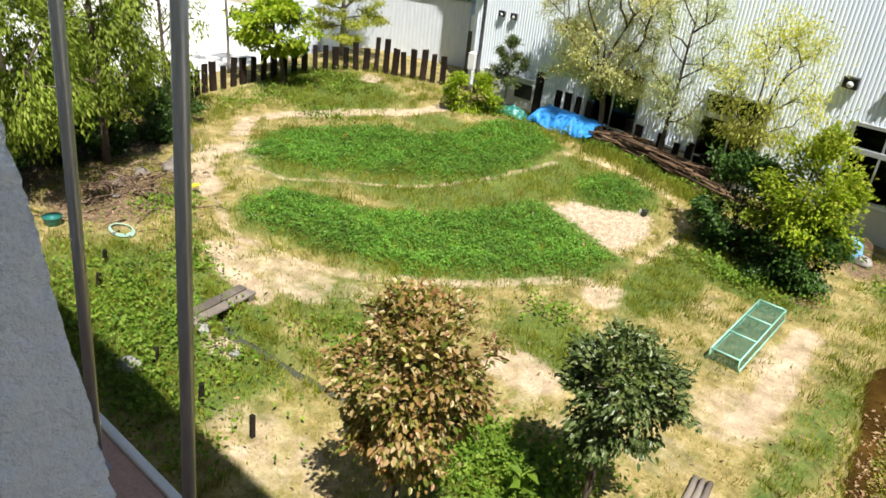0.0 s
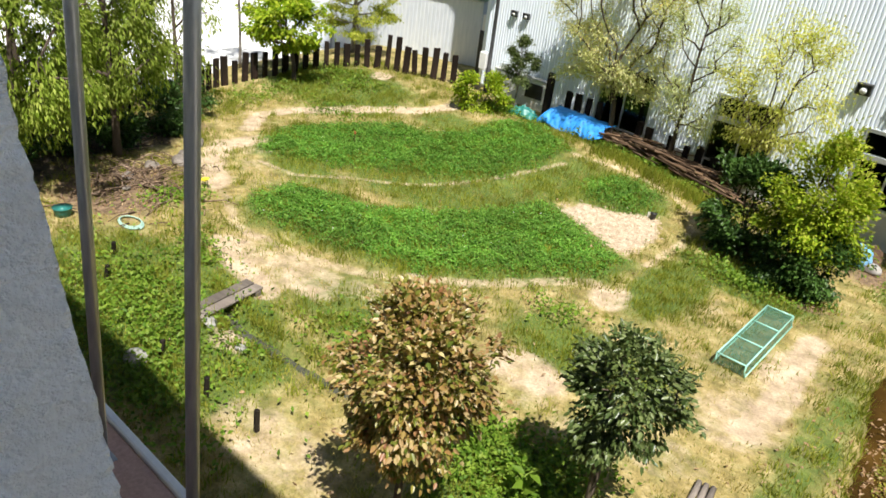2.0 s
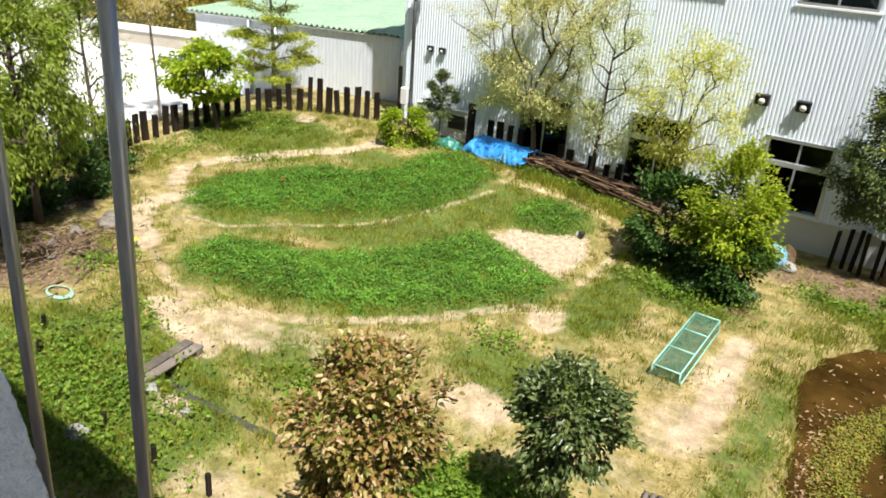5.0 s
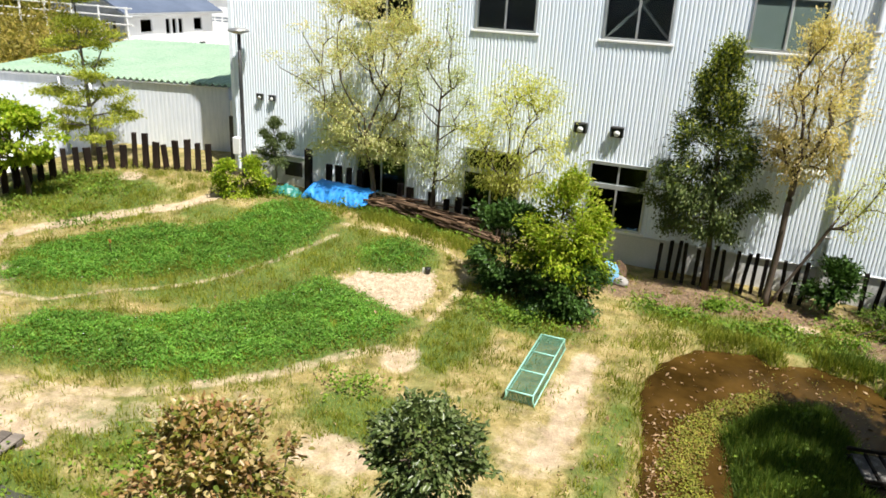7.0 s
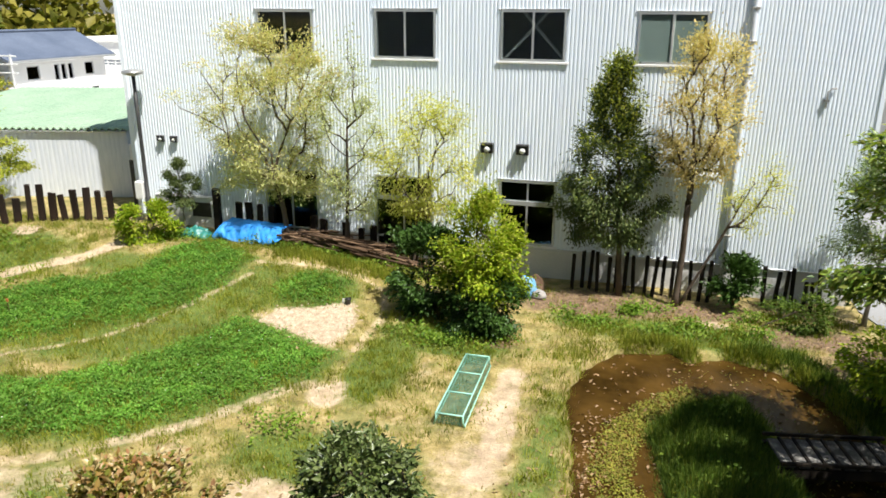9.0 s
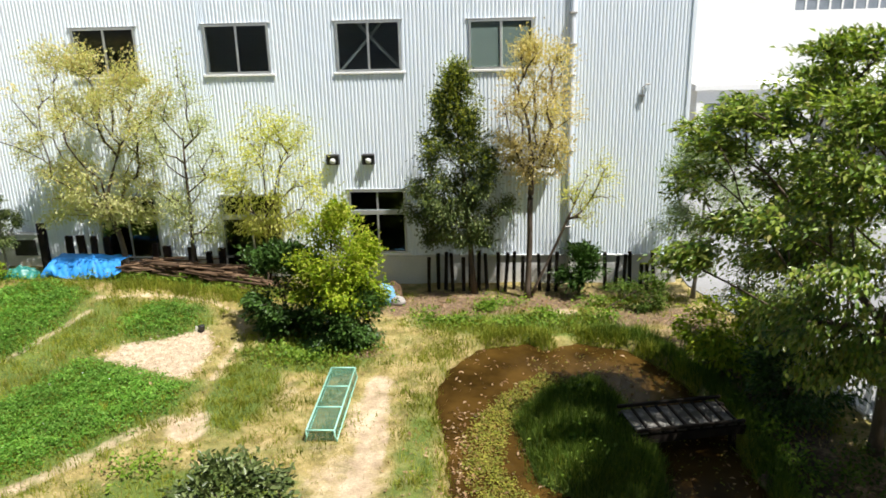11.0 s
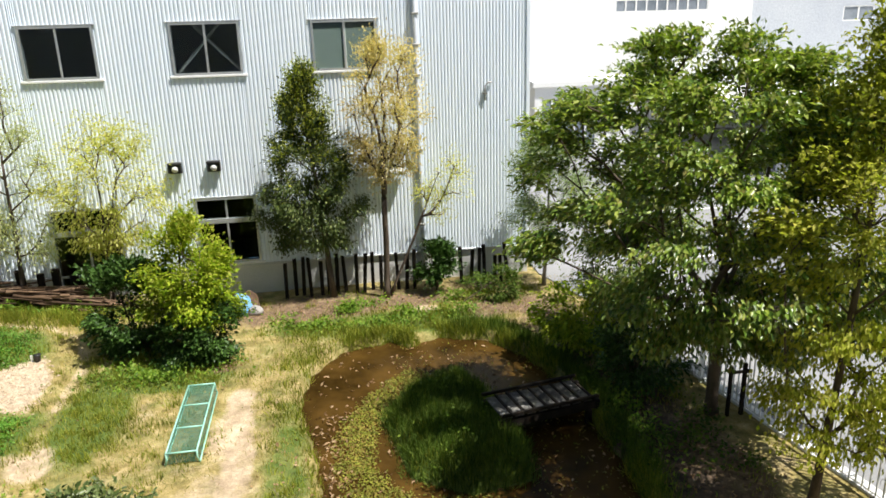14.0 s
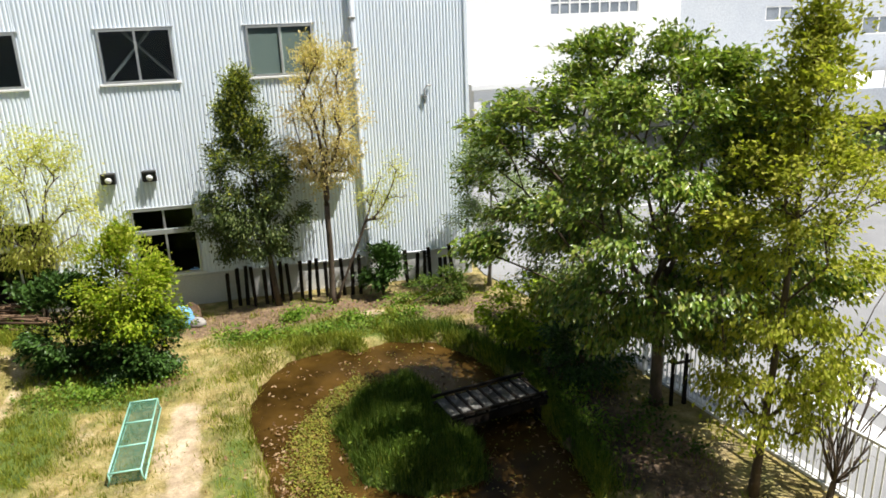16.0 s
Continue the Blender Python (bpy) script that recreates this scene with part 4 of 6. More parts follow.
def build_annex():
    root = thing("annex", "low grey-white siding building with a green sheet roof", "building")
    a, b = Vector((-24.1, 18.2, 0)), Vector((-16.1, 20.25, 0))
    along = (b - a).normalized()
    m = Matrix.Translation(a) @ Matrix.Rotation(math.atan2(along.y, along.x), 4, "Z")
    root.matrix_basis = m
    n, eave, depth = (b - a).length, 2.80, 9.0
    part("wall", boxed(0, n + 0.26, -0.30, -0.13, 0, eave), M_ANNEX, root)
    part("cladding", mesh_of("cladding", *ribbed([(n - 4.6, n + 0.26, 0.2, eave - 0.02)], -0.304, 0.15, 0.006), M_ANNEX), None, root, "ribbed grey-white siding")
    for x in (0, n + 0.06):
        part("side_wall", boxed(x, x + 0.2, -0.129, depth, 0, eave), M_ANNEX, root)
    part("back_wall", boxed(0, n, depth, depth + 0.2, 0, eave + 0.3), M_ANNEX, root)
    # a sloping sheet roof with a corrugated eave
    verts, faces = [], []
    xs = np.linspace(-0.35, n + 0.35, 161)
    for k, x in enumerate(xs):
        w = 0.035 * (1 if k % 4 in (1, 2) else -1)
        verts += [(x, -0.42, eave + 0.10 + w), (x, depth + 0.2, eave + 0.40 + w), (x, -0.42, eave + 0.06 + w), (x, depth + 0.2, eave + 0.36 + w)]
    for k in range(len(xs) - 1):
        o = 4 * k
        faces += [(o, o + 4, o + 5, o + 1), (o + 2, o + 3, o + 7, o + 6), (o, o + 2, o + 6, o + 4), (o + 1, o + 5, o + 7, o + 3)]
    part("roof", mesh_of("roof", verts, faces, M_GREENROOF), None, root, "pale green corrugated sheet roof")
    part("gutter", boxed(-0.3, n + 0.3, -0.41, -0.32, eave - 0.03, eave + 0.02, 0.01), M_ALU, root)
    for x in (2.4, n - 4.7):
        v, f = tube_data([(x, -0.37, 0.0), (x, -0.37, 1.5), (x, -0.37, eave - 0.05)], [0.05] * 3, 8)
        part("downpipe", mesh_of("downpipe", v, f, M_ALU, True), None, root, "grey downpipe")


def build_blue_house():
    root = thing("house", "two-storey house with a slate blue gabled roof", "house")
    x0, x1, y0, y1, eave, apex = -34.9, -30.4, 30.2, 36.6, 4.3, 5.4
    mx = (x0 + x1) / 2
    for y in (y0, y1):
        bm = bmesh.new()
        ring = [(x0, 0), (x1 - 0.2, 0), (x1 - 0.2, eave), (mx, apex - 0.08), (x0, eave)]
        front, back = [bm.verts.new((x, y, z)) for x, z in ring], [bm.verts.new((x, y + 0.2, z)) for x, z in ring]
        bm.faces.new(front)
        bm.faces.new(back[::-1])
        for k in range(5):
            bm.faces.new((front[k], back[k], back[(k + 1) % 5], front[(k + 1) % 5]))
        part("gable_wall", bm, M_GABLE, root, "pale grey gable wall")
    # the long side, with its windows, is built along x and turned
    holes = [(0.9, 1.75, 3.05, 3.75), (2.75, 3.1, 2.9, 3.75), (3.25, 3.6, 2.9, 3.75), (3.75, 4.1, 2.9, 3.75), (5.0, 5.7, 3.05, 3.75)]
    turn = Matrix.Translation((x1, y0, 0)) @ Matrix.Rotation(radians(90), 4, "Z")
    side = part("wall", pierced_wall(0.0, y1 + 0.2 - y0, 0, eave - 0.15, 0, 0.2, holes), M_WHITE, root)
    side.matrix_basis = turn
    for a, b, c, d in holes:
        win = part("window", ring_frame(a, b, c, d, 0.04, 0.12, 0.05), M_ALU, root)
        win.matrix_basis = turn
        part("pane", boxed(a + 0.05, b - 0.05, 0.07, 0.076, c + 0.05, d - 0.05), M_GLASS, win)
    for x in (-31.9, -31.4):
        part("slit_window", boxed(x, x + 0.2, y0 - 0.02, y0 + 0.02, 2.9, 3.6, 0.005), M_DARK, root, "narrow dark slit window")
    part("back_wall", boxed(x0, x0 + 0.2, y0 + 0.2, y1, 0, eave), M_GABLE, root)
    # unseen sheet painted with room shade behind the side windows
    part("room_backdrop", boxed(x1 - 1.6, x1 - 1.5, y0 + 0.25, y1 - 0.05, 0, eave - 0.1), M_DARK, root)
    for s in (-1, 1):
        bm = bmesh.new()
        ex = mx + s * 2.6
        ez = apex - (apex - eave) * 2.6 / 2.25
        pts = [(mx, y0 - 0.5, apex), (ex, y0 - 0.5, ez), (ex, y1 + 0.7, ez), (mx, y1 + 0.7, apex)]
        up, down = [bm.verts.new(p) for p in pts], [bm.verts.new((p[0], p[1], p[2] - 0.12)) for p in pts]
        bm.faces.new(up)
        bm.faces.new(down[::-1])
        for k in range(4):
            bm.faces.new((up[k], down[k], down[(k + 1) % 4], up[(k + 1) % 4]))
        bmesh.ops.recalc_face_normals(bm, faces=bm.faces[:])
        slope = part("roof", bm, M_BLUEROOF, root, "slate blue roof slope")
        part("gutter", boxed(ex - 0.02 if s > 0 else ex - 0.1, ex + 0.1 if s > 0 else ex + 0.02, y0 - 0.5, y1 + 0.7, ez - 0.16, ez - 0.04, 0.02), M_ALU, slope)
        v, f = tube_data([(mx + s * 0.05, y, apex + 0.02) for y in (y0 - 0.5, y0 + 3, y1 + 0.7)], [0.09] * 3, 8)
    part("ridge_cap", mesh_of("ridge_cap", v, f, M_BLUEROOF, True), None, root)
    part("balcony", boxed(x1 + 0.01, x1 + 1.0, y0 - 0.4, y1 - 0.8, 0.0, 2.8, 0.02), M_WHITE, root, "white rendered balcony wall")
    part("vent", boxed(x1 + 0.99, x1 + 1.02, 32.4, 33.2, 2.3, 2.42, 0.005), M_DARK, root, "dark slot in the balcony wall")
    part("vent", boxed(x1 + 0.99, x1 + 1.02, 34.4, 34.9, 2.3, 2.5, 0.005), M_DARK, root, "dark slot in the balcony wall")


def build_distance():
    build_annex()
    build_blue_house()
    house_block("office_block", "white rendered building with strip windows", 10.9, 24.0, 40, 52, 11.0, M_WHITE,
                [(15.95, 21.35, 6.6, 7.9), (17.35, 21.2, 4.16, 5.39)])
    house_block("grey_block", "plain blue-grey rendered building with small windows", 24.3, 62.0, 40.5, 56, 12.0, M_GREYWALL,
                [(30.0, 32.0, 5.8, 6.65), (37.0, 39.5, 4.75, 5.85), (45.0, 47.0, 5.8, 6.65)], light=1.0, bar=False)
    house_block("low_block", "low white building beyond the boundary fence", -40.0, -27.0, 11.0, 13.5, 2.6, M_WHITE, [(-38.0, -34.5, 1.0, 1.9), (-32.5, -29.5, 1.0, 1.9)])
    house_block("link_block", "low white entrance block with a grey shutter", 9.8, 14.6, 34.0, 39.5, 3.3, M_WHITE, [(10.1, 12.9, 0.2, 2.8)])
    house_block("white_house", "white flat-roofed house beyond the blue roof", -39.0, -33.0, 45.0, 50.0, 4.4, M_WHITE, [(-38.4, -33.8, 2.75, 3.2)])
    low = thing("garden_wall", "low beige wall with a white coping across the yard", "wall", at=(-36.0, 20.4, 0.05))
    low.rotation_euler = (0, 0, math.atan2(1.9, 6.2))
    part("body", boxed(0, 6.48, 0, 0.2, -0.1, 0.62, 0.01), surface("beige_render", [(0.36, 0.32, 0.26), (0.46, 0.42, 0.35)], 1.5, 0.85, 0.2), low)
    part("coping", boxed(-0.05, 6.53, -0.08, 0.28, 0.623, 0.9, 0.02), M_WHITE, low, "white coping")
    deck = thing("parking_deck", "grey concrete parking deck with a railing", "parking deck")
    part("slab", boxed(18.0, 60.0, 27.0, 40.0, 2.2, 2.5, 0.02), M_CONCRETE, deck)
    part("parapet", boxed(18.0, 60.0, 26.8, 27.0, 2.0, 3.1, 0.02), M_GREYWALL, deck)
    for x in np.arange(18.4, 60, 5.2):
        part("column", boxed(x, x + 0.4, 27.3, 27.7, -0.1, 2.2, 0.02), M_CONCRETE, deck)
    bm = bmesh.new()
    box(bm, 18.0, 60.0, 26.86, 26.92, 3.85, 3.9)
    part("rail", bm, M_ALU, deck)
    for x in np.arange(18.1, 60, 1.6):
        part("post", boxed(x, x + 0.05, 26.86, 26.92, 3.1, 3.85), M_ALU, deck)
    # paved yards on both sides of the garden
    for outline, top, mat, label in (([(5.4, 60), (5.4, 17.7), (6.1, 15.3), (7.95, 4.6), (8.4, -6), (90, -6), (90, 60)], 0.03, M_ASPHALT, "sun-bleached grey asphalt parking yard"),
                                     ([(-90, -12), (-19.4, -12), (-19.4, 10.5), (-20.3, 12), (-19.9, 16.2), (-14.6, 18.3), (-14.2, 60), (-90, 60)], 0.05, M_CONCRETE, "pale concrete yard beyond the boundary fence")):
        bm = bmesh.new()
        face = bm.faces.new([bm.verts.new((x, y, top)) for x, y in outline])
        low = bmesh.ops.extrude_face_region(bm, geom=[face])
        bmesh.ops.translate(bm, verts=[v for v in low["geom"] if isinstance(v, bmesh.types.BMVert)], vec=(0, 0, -0.3))
        bmesh.ops.recalc_face_normals(bm, faces=bm.faces[:])
        tagged(new("pavement", finish(bm, "pavement", mat)), label, "pavement", kind="structure")
    for k in range(4):
        solo("crossing_stripe", boxed(8.75 + 0.85 * k, 9.2 + 0.85 * k, 7.6 + 0.3 * k, 10.0 + 0.3 * k, 0.034, 0.039, 0.001), M_LINE, "white painted crossing stripe on pale asphalt", "road marking", "crossing stripes")
    for k in range(3, 9):
        solo("bay_line", boxed(9.4, 13.6, 6.0 + 2.4 * k, 6.13 + 2.4 * k, 0.034, 0.038), M_LINE, "white painted parking bay line on asphalt", "road marking", "parking bay lines")
    rng = np.random.default_rng(5)
    # a belt of trees far behind
    n = 26000
    px, py = rng.uniform(-95, 12, n), rng.uniform(52, 66, n)
    tops = 5.0 + 2.2 * np.sin(px * 0.31) + 1.4 * np.sin(px * 0.9 + 1) + rng.normal(0, 0.5, n)
    pos = np.stack([px, py, np.maximum(0.2, tops) * rng.uniform(0, 1, n) ** 0.7], 1)
    out = rng.normal(0, 1, (n, 3))
    me = tri_mesh("far_woods", *leaf_arrays(pos, out / np.linalg.norm(out, axis=1)[:, None], 1.3, 0.9, rng), L_FAR)
    n2 = 36000
    px, py = rng.uniform(-47, -28.6, n2), rng.uniform(22.5, 28.5, n2)
    tops = 3.7 + 0.5 * np.sin(px * 1.1) + 0.4 * np.sin(px * 2.3 + 1) + rng.normal(0, 0.2, n2)
    pos = np.stack([px, py, np.maximum(0.2, tops) * rng.uniform(0.05, 1, n2) ** 0.7], 1)
    out2 = rng.normal(0, 1, (n2, 3))
    rail = thing("white_railing", "white steel railing on posts behind the grove", "railing", at=(-47.0, 29.2, 0.0))
    for z in (3.55, 3.95, 4.35):
        part("rail", boxed(0, 18.0, -0.03, 0.03, z, z + 0.07, 0.01), M_WHITE, rail)
    for x in np.arange(0.5, 18, 1.9):
        part("post", boxed(x, x + 0.09, -0.045, 0.045, 0.0, 4.45, 0.01), M_WHITE, rail)
    grove = tri_mesh("grove", *leaf_arrays(pos, out2 / np.linalg.norm(out2, axis=1)[:, None], 0.24, 0.11, rng, hang=0.5), L_GROVE)
    solo("grove", grove, None, "feathery ochre-green grove behind the low building", "trees", kind="stuff")
    solo("far_woods", me, None, "yellow-green belt of trees far behind the houses", "trees", kind="stuff")


# ---- the camera's own building ----
def build_own_building():
    root = thing("school_building", "pale stucco building from whose upper floor one looks down", "building")
    part("wall", boxed(-17, 12, -6.0, -0.95, -0.2, 12.85), M_STUCCO, root)
    part("roof", boxed(-17.2, 12.2, -6.2, 0.3, 12.85, 13.0, 0.01), M_BASE, root)
    part("balcony_floor", boxed(-1.05, 3.5, -0.949, 0.05, 4.55, 4.7, 0.01), M_BASE, root)
    # wing wall whose front edge leans slightly
    x0, x1, cols, rows = -1.05, -0.80, 130, 200

    def edge(z):
        return float(np.interp(z, (4.6, 5.275, 5.93, 7.2), (0.62, 0.549, 0.479, 0.40)))

    verts, faces = [], []
    for k in range(rows + 1):
        z = 4.6 + 2.6 * k / rows
        for c in range(cols + 1):
            y = -0.949 + (edge(z) + 0.949) * c / cols
            lump = 0.013 * noise.noise((1.3, y * 26, z * 40)) + 0.006 * noise.noise((5.1, y * 70, z * 100))
            verts.append((x1 + lump, y + (0.1 * lump if c == cols else 0.0), z))
        verts.append((x0, edge(z), z))
        verts.append((x0, -0.949, z))
    n = cols + 3
    for k in range(rows):
        for c in range(n):
            a, b = k * n + c, k * n + (c + 1) % n
            faces.append((a, b, b + n, a + n))
    faces.append(tuple(range(n))[::-1])
    faces.append(tuple(rows * n + c for c in range(n)))
    part("wing_wall", mesh_of("wing_wall", verts, faces, M_STUCCO, True), None, root, "rough pale stucco wing wall")
    part("canopy", boxed(-13.0, 8.0, -0.949, 1.635, 2.8, 2.98, 0.01), M_PINK, root, "canopy slab with a pinkish waterproof top")
    part("canopy_edge", boxed(-13.0, 8.0, 1.638, 1.69, 2.74, 3.01, 0.01), M_WHITE, root, "white raised edge of the canopy")
    for x, y in ((-2.22, 1.54), (-3.25, 1.565)):
        p = thing("steel_pole", "brownish grey galvanised steel pole standing on the canopy", "pole", at=(x + 0.018 * -3, y - 0.033 * 3, 2.98), group="steel poles")
        p.rotation_euler = (radians(-1.9), radians(1.05), 0)
        v, f = tube_data([(0, 0, 0.01), (0, 0, 1.5), (0, 0, 2.6), (0, 0, 3.42)], [0.031] * 4, 20)
        part("tube", mesh_of("tube", v, f, M_STEEL, True), None, p)
        part("base_plate", boxed(-0.06, 0.06, -0.06, 0.06, -0.01, 0.012, 0.003), M_STEEL, p)
        v, f = tube_data([(0, 0, 3.42), (0, 0, 3.45)], [0.034, 0.027], 20)
        part("cap", mesh_of("cap", v, f, M_STEEL), None, p)


# ---- fences ----
def spread_along(line, step):
    pts, left = [], 0.0
    for (ax, ay), (bx, by) in zip(line, line[1:]):
        n = math.hypot(bx - ax, by - ay)
        while left < n:
            pts.append((ax + (bx - ax) * left / n, ay + (by - ay) * left / n, math.atan2(by - ay, bx - ax)))
            left += step
        left -= n
    return pts


def post_mesh(name, w, d, h, mat, rng, taper=0.0):
    bm = boxed(-w / 2, w / 2, -d / 2, d / 2, -0.15, h, min(w, d) * 0.10)
    for v in bm.verts:
        v.co.x += rng.normal(0, 0.004) + (v.co.z / h) * rng.normal(0, 0.003)
        v.co.z += rng.normal(0, 0.012) if v.co.z > h * 0.8 else 0
    return finish(bm, name, mat)


def build_fences():
    rng = np.random.default_rng(11)
    meshes = [post_mesh("post", 0.155 + 0.02 * (k % 3), 0.11, 1.0, M_SLEEPER, rng) for k in range(6)]
    fence = thing("sleeper_fence", "fence of upright dark tarred sleepers of uneven height", "fence")
    line = [(-18.5, 10.6), (-19.0, 12.0), (-18.9, 13.2), (-18.4, 14.8), (-17.6, 16.1), (-16.6, 16.8), (-15.4, 17.15), (-14.4, 17.6)]
    for k, (x, y, a) in enumerate(spread_along(line, 0.33)):
        p = part("post", meshes[k % 6], None, fence)
        h = 0.64 + 0.34 * rng.random() + (0.14 if x > -17 else 0.0)
        p.matrix_basis = pose(x, y, land_z(x, y), rng.normal(0, 2), rng.normal(0, 2), math.degrees(a) + rng.normal(0, 5)) @ Matrix.Diagonal((1, 1, h, 1))
    fence = thing("sleeper_fence", "short row of dark sleepers in front of the ribbed wall", "fence")
    p = part("post", meshes[1], None, fence, "tall brown sleeper")
    p.matrix_basis = pose(-10.75, 17.06, 0.6, 0, 1, 4) @ Matrix.Diagonal((1.1, 1.3, 1.33, 1))
    for x, h in ((-10.35, 0.86), (-10.0, 0.86), (-9.66, 0.84), (-9.32, 0.82), (-8.1, 0.72), (-7.75, 0.70), (-7.1, 0.76), (-6.72, 0.66), (-6.36, 0.8), (-5.98, 0.66), (-5.7, 0.7), (-5.2, 0.72)):
        y = 17.45 + 0.05 * rng.normal()
        p = part("post", meshes[int(rng.integers(6))], None, fence)
        p.matrix_basis = pose(x, y, land_z(x, y), rng.normal(0, 1.5), rng.normal(0, 1.5), rng.normal(0, 4)) @ Matrix.Diagonal((0.95, 1, h, 1))
    fence = thing("picket_fence", "row of thin dark wooden pickets against the pale base wall", "fence")
    thin = [post_mesh("picket", 0.085, 0.06, 1.0, M_PICKET, rng) for k in range(5)]
    xs = list(np.arange(-1.12, 2.15, 0.215)) + [3.28, 3.53, 3.74, 3.93, 4.13, 4.3, 4.48]
    for k, x in enumerate(xs):
        y = 17.42 + 0.04 * rng.normal()
        p = part("picket", thin[k % 5], None, fence)
        h = rng.uniform(0.88, 1.05) * (0.82 if rng.random() < 0.15 else 1)
        p.matrix_basis = pose(x + 0.02 * rng.normal(), y, land_z(x, y), rng.normal(0, 1.5), rng.normal(0, 2.0), rng.normal(0, 6)) @ Matrix.Diagonal((1, 1, h, 1))
    # white bar fence along the parking yard
    fence = thing("bar_fence", "white steel bar fence along the parking yard", "fence")
    a, b = Vector((5.9, 15.2, 0)), Vector((7.72, 5.0, 0))
    n = (b - a).length
    fence.matrix_basis = Matrix.Translation(a) @ Matrix.Rotation(math.atan2((b - a).y, (b - a).x), 4, "Z")
    for z in (0.08, 1.10):
        part("rail", boxed(0, n, -0.02, 0.02, z, z + 0.045, 0.006), M_WHITE, fence)
    bar = finish(boxed(-0.010, 0.010, -0.008, 0.008, 0.12, 1.10), "bar", M_WHITE)
    for x in np.arange(0.1, n, 0.11):
        part("bar", bar, None, fence).location = (x, 0, 0)
    post = finish(boxed(-0.03, 0.03, -0.03, 0.03, -0.1, 1.18, 0.006), "post", M_WHITE)
    for x in np.arange(0, n + 0.1, 1.97):
        part("post", post, None, fence).location = (x, 0.05, 0)
    part("kerb", boxed(0, n, 0.08, 0.22, -0.15, 0.10, 0.01), M_CONCRETE, fence, "concrete kerb under the fence")
    # pale lattice fence behind the willows
    fence = thing("lattice_fence", "pale boundary fence of horizontal slats between posts", "fence")
    a, b = Vector((-18.6, 4.0, 0)), Vector((-19.6, 10.6, 0))
    n = (b - a).length
    fence.matrix_basis = Matrix.Translation(a) @ Matrix.Rotation(math.atan2((b - a).y, (b - a).x), 4, "Z")
    slat = finish(boxed(0, n, -0.012, 0.012, 0, 0.055), "slat", M_CONCRETE)
    for z in np.arange(0.12, 1.0, 0.11):
        part("slat", slat, None, fence).location = (0, 0, z)
    post = finish(boxed(-0.04, 0.04, -0.04, 0.04, -0.1, 1.15, 0.006), "post", M_ALU)
    for x in np.arange(0, n, 1.3):
        part("post", post, None, fence).location = (x, 0.06, 0)
    stake = finish(boxed(-0.035, 0.035, -0.035, 0.035, -0.1, 1.2, 0.008), "stake", M_PICKET)
    for k, (x, y, _) in enumerate(spread_along([(-16.9, 6.4), (-17.6, 8.6), (-18.2, 10.4)], 0.55)):
        s = solo("boundary_stake", stake, None, "thin dark wooden stake at the garden's edge", "stake", "boundary stakes")
        s.matrix_basis = pose(x, y, land_z(x, y), rng.normal(0, 3), rng.normal(0, 3), 20 * k)


# ---- things in the garden ----
def build_log_pile():
    rng = np.random.default_rng(3)
    pile = thing("log_pile", "long heap of thin weathered logs and branches", "log pile")
    for k in range(220):
        L = rng.uniform(0.6, 1.5)
        x = rng.uniform(-10.2, -5.6 - 0.3 * L)
        hmax = 0.36 * smooth01((-5.0 - x) / 1.8) + 0.05
        z = rng.uniform(0.04, max(0.06, float(hmax)))
        y = (17.05 if x > -8.8 else 17.22) + rng.normal(0, 0.13 if x > -8.8 else 0.05)
        if x < -8.8:
            z, L = 0.25 * z, min(L, 0.8)
        r = rng.uniform(0.014, 0.042)
        n = 5
        q = np.linspace(0, 1, n)
        dz, dy = rng.normal(-0.03, 0.07), rng.normal(0, 0.14)
        gz = land_z(x, 17.0)
        pts = np.stack([x + q * L, y + dy * q + rng.normal(0, 0.008, n), gz + z + dz * q - 0.10 * L * q * smooth01((x + L + 7.2) / 2) + rng.normal(0, 0.006, n)], 1)
        for p in pts:
            p[2] = max(p[2], land_z(p[0], p[1]) + r)
        v, f = tube_data(pts, np.linspace(r, r * rng.uniform(0.6, 0.95), n), 7)
        part("log", mesh_of("log", v, f, M_LOG, True), None, pile)


